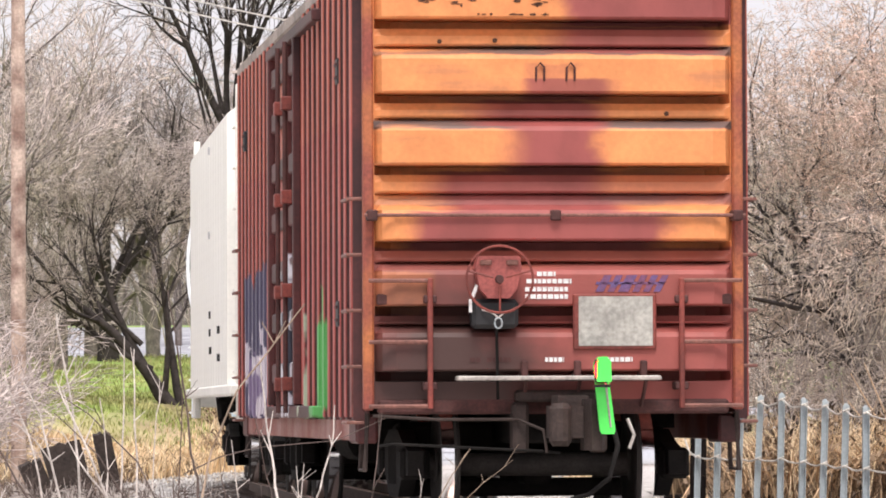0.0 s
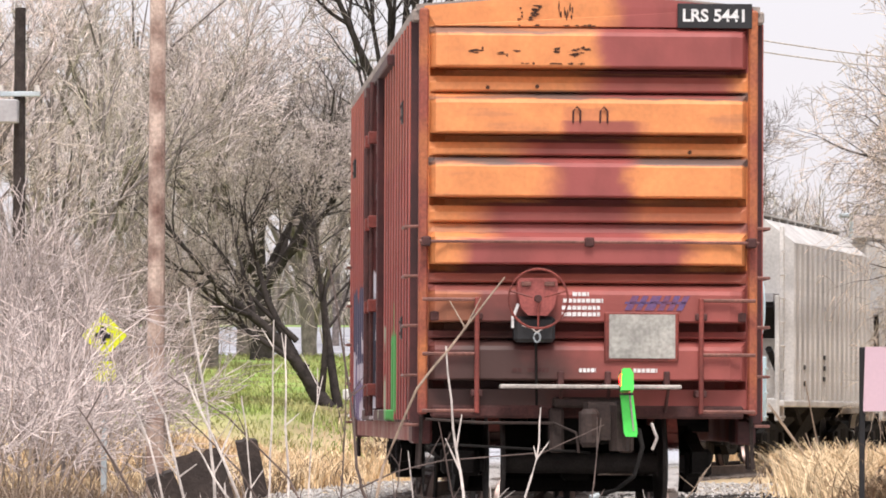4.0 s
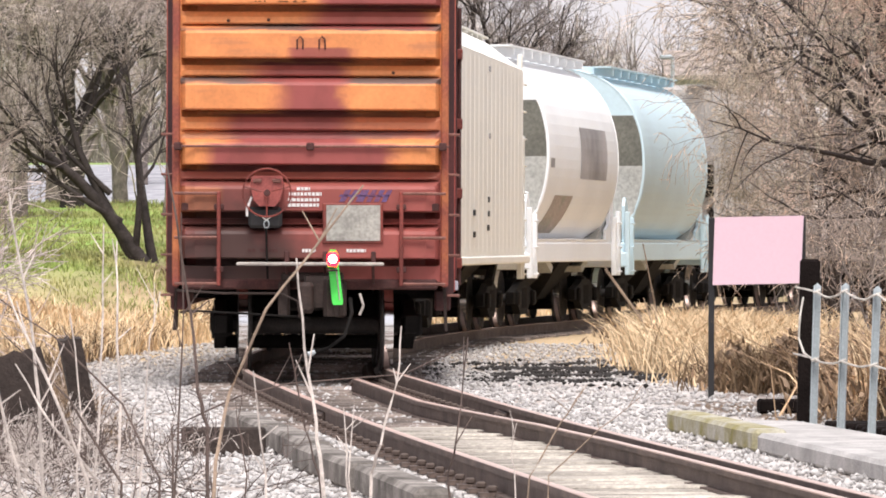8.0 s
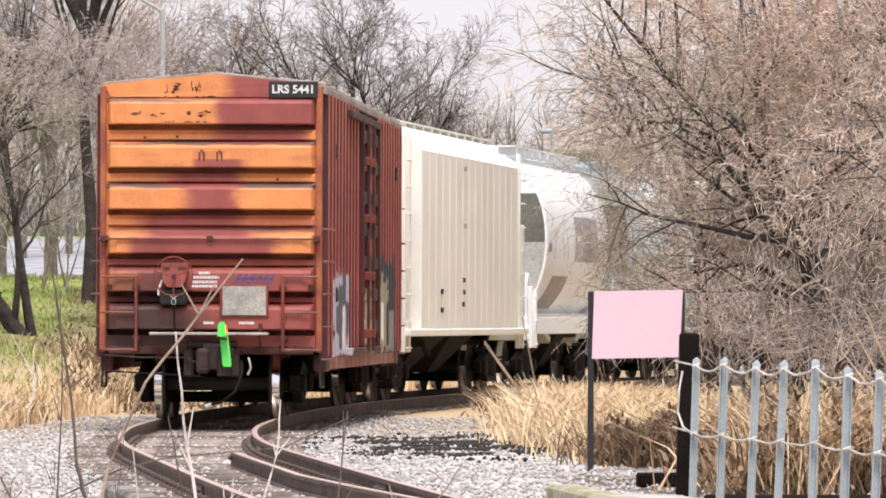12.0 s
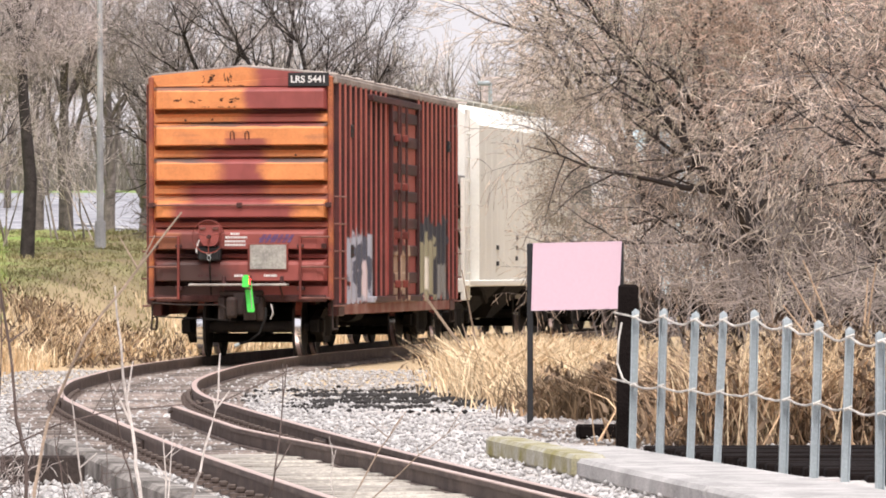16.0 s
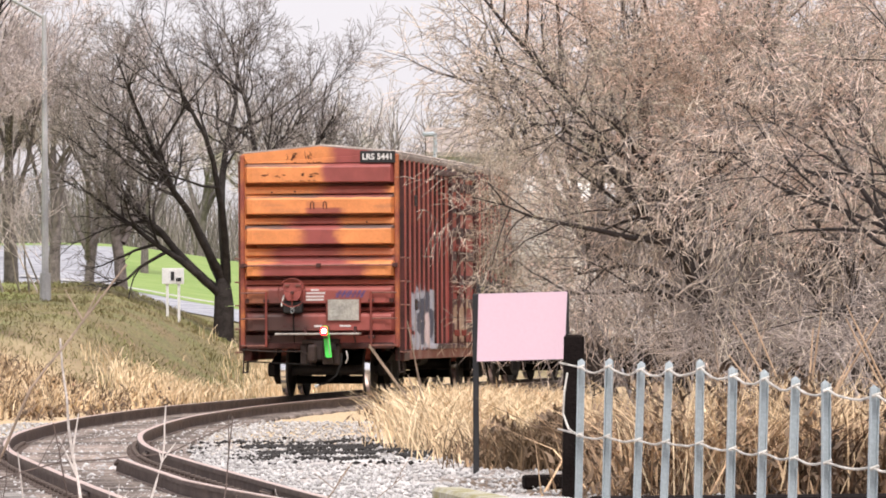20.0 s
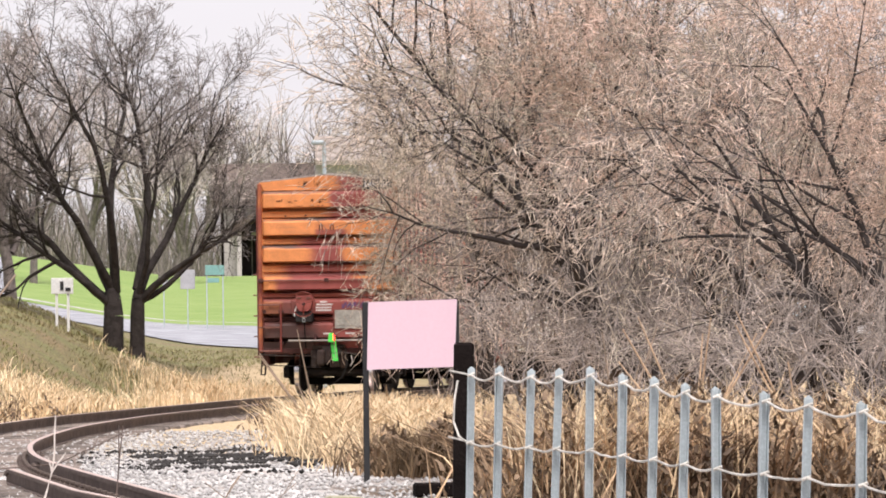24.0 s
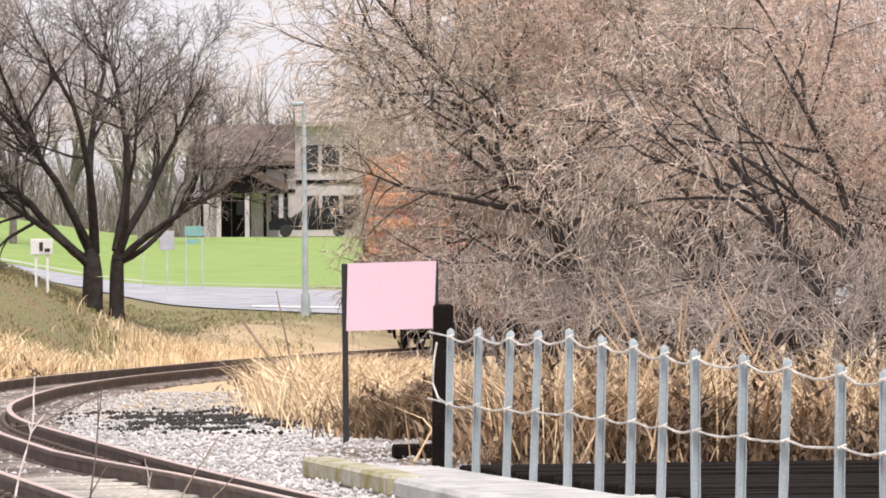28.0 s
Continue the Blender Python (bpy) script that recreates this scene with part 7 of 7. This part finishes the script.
blades("brown_weeds", "dark brown dead weeds", np.concatenate([scatter(rg, 4500, 1065, 1180, 54.8, 57, 0.16), scatter(rg, 2600, 60, 520, 84, 97, 0.3, 3.0), scatter(rg, 1500, -500, 100, 64, 82, 0.3, 3.0), scatter(rg, 1300, 200, 560, 84, 92, 0.35, 3.0)]), 0.4, 0.010, M["weed"], 3, 0.9)
blades("dock_weeds", "rust-brown withered dock leaves behind the fence", np.concatenate([scatter(rg, 4200, 1190, 2150, 46.5, 54, 0.22), scatter(rg, 3200, 1330, 1600, 46.5, 51, 0.22)]), 0.72, 0.011, M["dock"], 6, 1.6)
blades("dead_leaves", "curled brown dead leaves on the weeds", np.concatenate([leafy(5200, 1075, 1180, 54.8, 57, 0.14, 0.5), leafy(9000, 1200, 2150, 46, 54, 0.22, 0.75), leafy(4000, 1330, 1620, 46.5, 51, 0.2, 0.9), leafy(1500, 820, 1000, 72, 90, 0.25, 0.35), leafy(4500, 60, 620, 84, 97, 0.28, 0.34)]), 0.09, 0.02, M["dead_leaf"], 16, 2.2, cat="leaves")
blades("tan_stems", "tan stems mixed into the weeds behind the fence", np.concatenate([scatter(rg, 1900, 1290, 2150, 47, 54, 0.3), scatter(rg, 1600, 1330, 1560, 46.5, 50, 0.3)]), 0.9, 0.007, M["straw"], 7, 1.0)
blades("green_grass", "short green and brown grass on the mound", np.concatenate([scatter(rg, 15000, 60, 600, 96, 134), scatter(rg, 6000, 480, 930, 116, 152)]), 0.1, 0.011, M["grass"], 4, 1.4)
blades("lawn_grass", "short bright green grass on the rise", np.concatenate([scatter(rg, 12000, -500, 60, 90, 134), scatter(rg, 4000, -420, 60, 84, 100, 0, 3.5)]), 0.13, 0.012, M["grass_green"], 14, 0.8)


rp = np.random.default_rng(91)
blades("tangled_weeds", "brown dead weeds round the rotten posts", np.concatenate([scatter(rp, 6000, -700, -140, 37.5, 58, 0.35, 2.5), scatter(rp, 6000, -800, 40, 57, 78, 0.4, 2.9)]), 0.28, 0.009, M["weed"], 92, 1.2)
blades("tangled_stems", "tan broken stems round the rotten posts", np.concatenate([scatter(rp, 6000, -700, -130, 37.5, 58, 0.35, 2.5), scatter(rp, 2500, -800, 20, 57, 78, 0.4, 2.9)]), 0.3, 0.006, M["stalk_tan"], 93, 1.6)
blades("rusty_leaves", "rust-brown leafy weeds below the board", np.concatenate([leafy(5200, 1030, 1190, 55.2, 61, 0.22, 0.42), leafy(2200, 960, 1120, 62, 72, 0.25, 0.36)]), 0.08, 0.02, M["dead_leaf"], 94, 2.2, cat="leaves")
blades("leaning_weeds", "dark brown weeds leaning through the straw", np.concatenate([scatter(rp, 2600, 1020, 1190, 55.2, 61, 0.25), scatter(rp, 1500, 950, 1120, 62, 74, 0.3, 3.2)]), 0.42, 0.008, M["weed"], 95, 1.5)
blades("tall_straw", "tall pale straw leaning beside the sign", np.concatenate([scatter(rp, 3400, 890, 985, 62, 74, 0.35, 3.4), scatter(rp, 1500, 985, 1120, 62, 70, 0.35, 3.6)]), 0.66, 0.009, M["straw"], 96, 1.2)
blades("bank_straw", "pale straw along the foot of the mound", scatter(rp, 5500, 390, 670, 94, 105, 0.6, 2.7), 0.36, 0.012, M["straw"], 97, 0.9)
blades("far_woods", "grey-brown leafless woods on the skyline", scatter(rg, 15000, -1400, 1600, 335, 390), 5.2, 0.03, M["twig_dark"], 12, 0.9, cat="woods")


# ---- stalks in the foreground ----
def stalk(label, pts, r, mat, side=()):
    s = tagged(new("dead_stalk"), label, "plant", "foreground stalks")
    g = Geo()
    n = len(pts)
    g.tube(pts, [r * (1 - 0.6 * k / (n - 1)) for k in range(n)], 6)
    st = part("stem", g, M[mat], s)
    for a, b in side:
        part("side_shoot", Geo().tube([a, b], [r * 0.5, r * 0.25], 5), M[mat], st)
    return s


def rise(pts, depth, r, mat, label, seed):
    """A stalk from the ground through bearings (u, v) at one distance, jointed and a little crooked."""
    rng = random.Random(seed)
    out = [Vector(((u - 784) / 9600 * depth, depth + rng.uniform(-0.1, 0.1), EYE - (v - 474) / 9600 * depth)) for u, v in pts]
    low = out[0]
    out = [Vector((low.x + rng.uniform(-0.05, 0.05), low.y, -0.1))] + out
    fine = []
    for a, b in zip(out[:-1], out[1:]):
        for k in range(3):
            p = a.lerp(b, k / 3)
            fine.append(p + Vector((rng.uniform(-1, 1), 0, 0)) * 0.006)
    fine.append(out[-1])
    side = []
    for k in range(2):
        i = rng.randrange(len(fine) // 2, len(fine) - 1)
        side.append((fine[i], fine[i] + Vector((rng.uniform(-0.12, 0.12), 0.02, rng.uniform(0.06, 0.2)))))
    stalk(label, fine, r, mat, side)


PALE, DARK = "pale dry weed stalk standing in front of the track", "thin dark bare twig in front of the track"
for i, (pts, depth, r, mat) in enumerate((
        (((300, 882), (285, 790), (265, 660), (250, 500)), 27, 0.013, "stalk"), (((385, 882), (400, 830), (430, 720), (436, 620)), 27, 0.010, "stalk"),
        (((110, 860), (130, 740), (200, 590), (290, 470), (369, 370)), 26, 0.011, "stalk_tan"), (((195, 885), (175, 700)), 28, 0.009, "stalk"),
        (((90, 800), (75, 740), (62, 600), (40, 440), (20, 330)), 27, 0.012, "stalk_dark"), (((520, 885), (535, 830), (555, 640)), 27, 0.008, "stalk_dark"),
        (((290, 885), (265, 800), (240, 650)), 27, 0.008, "stalk_dark"), (((342, 885), (335, 765)), 28, 0.007, "stalk"), (((347, 885), (353, 760)), 28, 0.007, "stalk"),
        (((665, 885), (720, 790), (760, 730)), 28, 0.006, "stalk_tan"), (((700, 885), (790, 800), (860, 745)), 29, 0.005, "stalk_tan"),
        (((30, 800), (150, 745), (240, 722), (440, 705), (560, 650)), 27.5, 0.006, "stalk_dark"),
        (((-205, 760), (-225, 600), (-258, 415), (-263, 385)), 28, 0.012, "stalk"), (((-96, 760), (-95, 600), (-93, 440)), 29, 0.009, "stalk"), (((-60, 740), (-66, 600), (-69, 470)), 29, 0.010, "stalk"),
        (((40, 780), (52, 600), (48, 420)), 29, 0.007, "stalk_dark"), (((-20, 800), (-10, 640), (8, 560)), 27, 0.006, "stalk"), (((165, 885), (150, 790), (160, 690)), 29, 0.006, "stalk_dark"),
        (((-120, 900), (-170, 760), (-225, 640), (-262, 560)), 26, 0.012, "stalk"), (((-100, 900), (-180, 800), (-250, 690)), 26, 0.010, "stalk"), (((-60, 900), (-150, 750), (-270, 640)), 26.5, 0.009, "stalk_dark"),
        (((10, 890), (-60, 760), (-180, 640), (-300, 560)), 27, 0.008, "stalk_dark"), (((-140, 880), (-130, 780), (-150, 600)), 27, 0.008, "stalk"), (((-240, 880), (-270, 760), (-300, 640), (-340, 560)), 27, 0.012, "stalk"),
        (((-300, 860), (-330, 700), (-390, 560)), 26, 0.010, "stalk"), (((-330, 860), (-420, 700), (-480, 620)), 27, 0.010, "stalk_dark"), (((640, 885), (632, 840), (642, 790)), 29, 0.005, "stalk"))):
    rise(pts, depth, r, mat, DARK if mat == "stalk_dark" else PALE, 100 + i)
brush = tree("shrub", "pale tangled bare twigs standing before the track", 71, stems(rng0, 0, 0, 8, 0.6, 2.2, 0.013, 0.9), [(7, 0.66, 40, 6, 0.1, 0.0), (6, 0.62, 44, 5, 0.14, 0.0), (4, 0.62, 44, 3, 0.16, 0)], M["stalk_tan"], M["twig_pink"], 1, "shrub", "pale brush", 0.0055)
brush.matrix_basis = pose(*(-6.23, 42), -0.05, 0, 0, 0)
plant(brush, [(-540, 58, 40), (-690, 42, 80), (-720, 45, 120), (-520, 61, 200), (-570, 50, 240), (-680, 52, 280), (-460, 60, 320), (-640, 47, 278), (-760, 50, 345), (-600, 56, 52)])
low = tree("shrub", "low pale tangle of twigs by the gravel", 72, stems(rng0, 0, 0, 7, 0.4, 0.65, 0.006, 0.9), [(6, 0.66, 40, 5, 0.1, 0.0), (5, 0.62, 44, 4, 0.14, 0.0), (3, 0.62, 44, 2, 0.16, 0)], M["stalk"], M["stalk"], 1, "shrub", "pale brush", 0.0028)
low.matrix_basis = pose(*(-3.81, 35), -0.03, 0, 0, 0)
plant(low, [(-180, 34, 60), (-340, 36, 120), (-60, 33, 200)])
low_dark = tree("shrub", "low dark tangle of dead twigs by the gravel", 73, stems(rng0, 0, 0, 6, 0.35, 0.75, 0.006, 1.0), [(5, 0.66, 40, 5, 0.1, 0.0), (4, 0.62, 44, 4, 0.14, 0.0), (2, 0.62, 44, 2, 0.16, 0)], M["stalk_dark"], M["stalk_dark"], 1, "shrub", "dark twigs", 0.003)
low_dark.matrix_basis = pose(*(-3.27, 31), -0.03, 0, 0, 0)
plant(low_dark, [(-310, 33, 60), (-140, 30.5, 120), (-40, 31.5, 200), (70, 30.5, 250), (-380, 35, 20), (-200, 36, 90)])
plant(low, [(-400, 33, 10), (-120, 30, 99), (-220, 32, 170), (-300, 31, 222)])


# ---- what moves ----
SPEED = (reach(104.35) - reach(30.54)) / 22.0
START = reach(30.54)


def place_car(s, half):
    """Pose of a car whose bogies stand on the track half a span either way from s."""
    a, c = along(s - half), along(s + half)
    mid = (a + c) / 2
    return pose(mid[0], mid[1], RAIL, 0, 0, math.degrees(math.atan2(c[1] - a[1], c[0] - a[0])) - 90)


def motions():
    for car, ahead, bogies, wheels, half in CARS:
        rows, turns = [], [[], []]
        for k in range(29):
            s = START + SPEED * k + 0.84 + 5.15 + ahead
            m = place_car(s, half)
            rows.append((float(k), m))
            yaw = m.to_euler().z
            for j, e in enumerate((-1, 1)):
                p, q = along(s + e * half - 0.5), along(s + e * half + 0.5)
                turns[j].append((float(k), pose(0, e * half, 0, 0, 0, math.degrees(math.atan2(q[1] - p[1], q[0] - p[0]) - yaw) - 90)))
        walk(car, rows)
        for b, r in zip(bogies, turns):
            walk(b, r)
        for w in wheels:
            home = w.location.copy()
            walk(w, [(k * 0.2, pose(*home, -math.degrees(SPEED * k * 0.2 / 0.455))) for k in range(141)])
    # the marker lamp turns its lens outwards once every second and a half
    rows = [(0.0, pose(*FLASHER[0].location, 0, 0, 180))]
    home = FLASHER[0].location.copy()
    for k, t in enumerate(FLASHES):
        for dt, a in ((-0.134, -180), (-0.1, -105), (-0.034, -30), (0.034, 30), (0.1, 105), (0.134, 180)):
            rows.append((t + dt, pose(*home, 0, 0, a)))
    rows.append((28.0, pose(*home, 0, 0, 180)))
    walk(FLASHER[0], rows)


FLASHES = [0.5 + 1.5 * k for k in range(11)] + [17.15, 18.65, 20.0, 21.3, 22.8, 24.2, 25.7, 27.4]
motions()
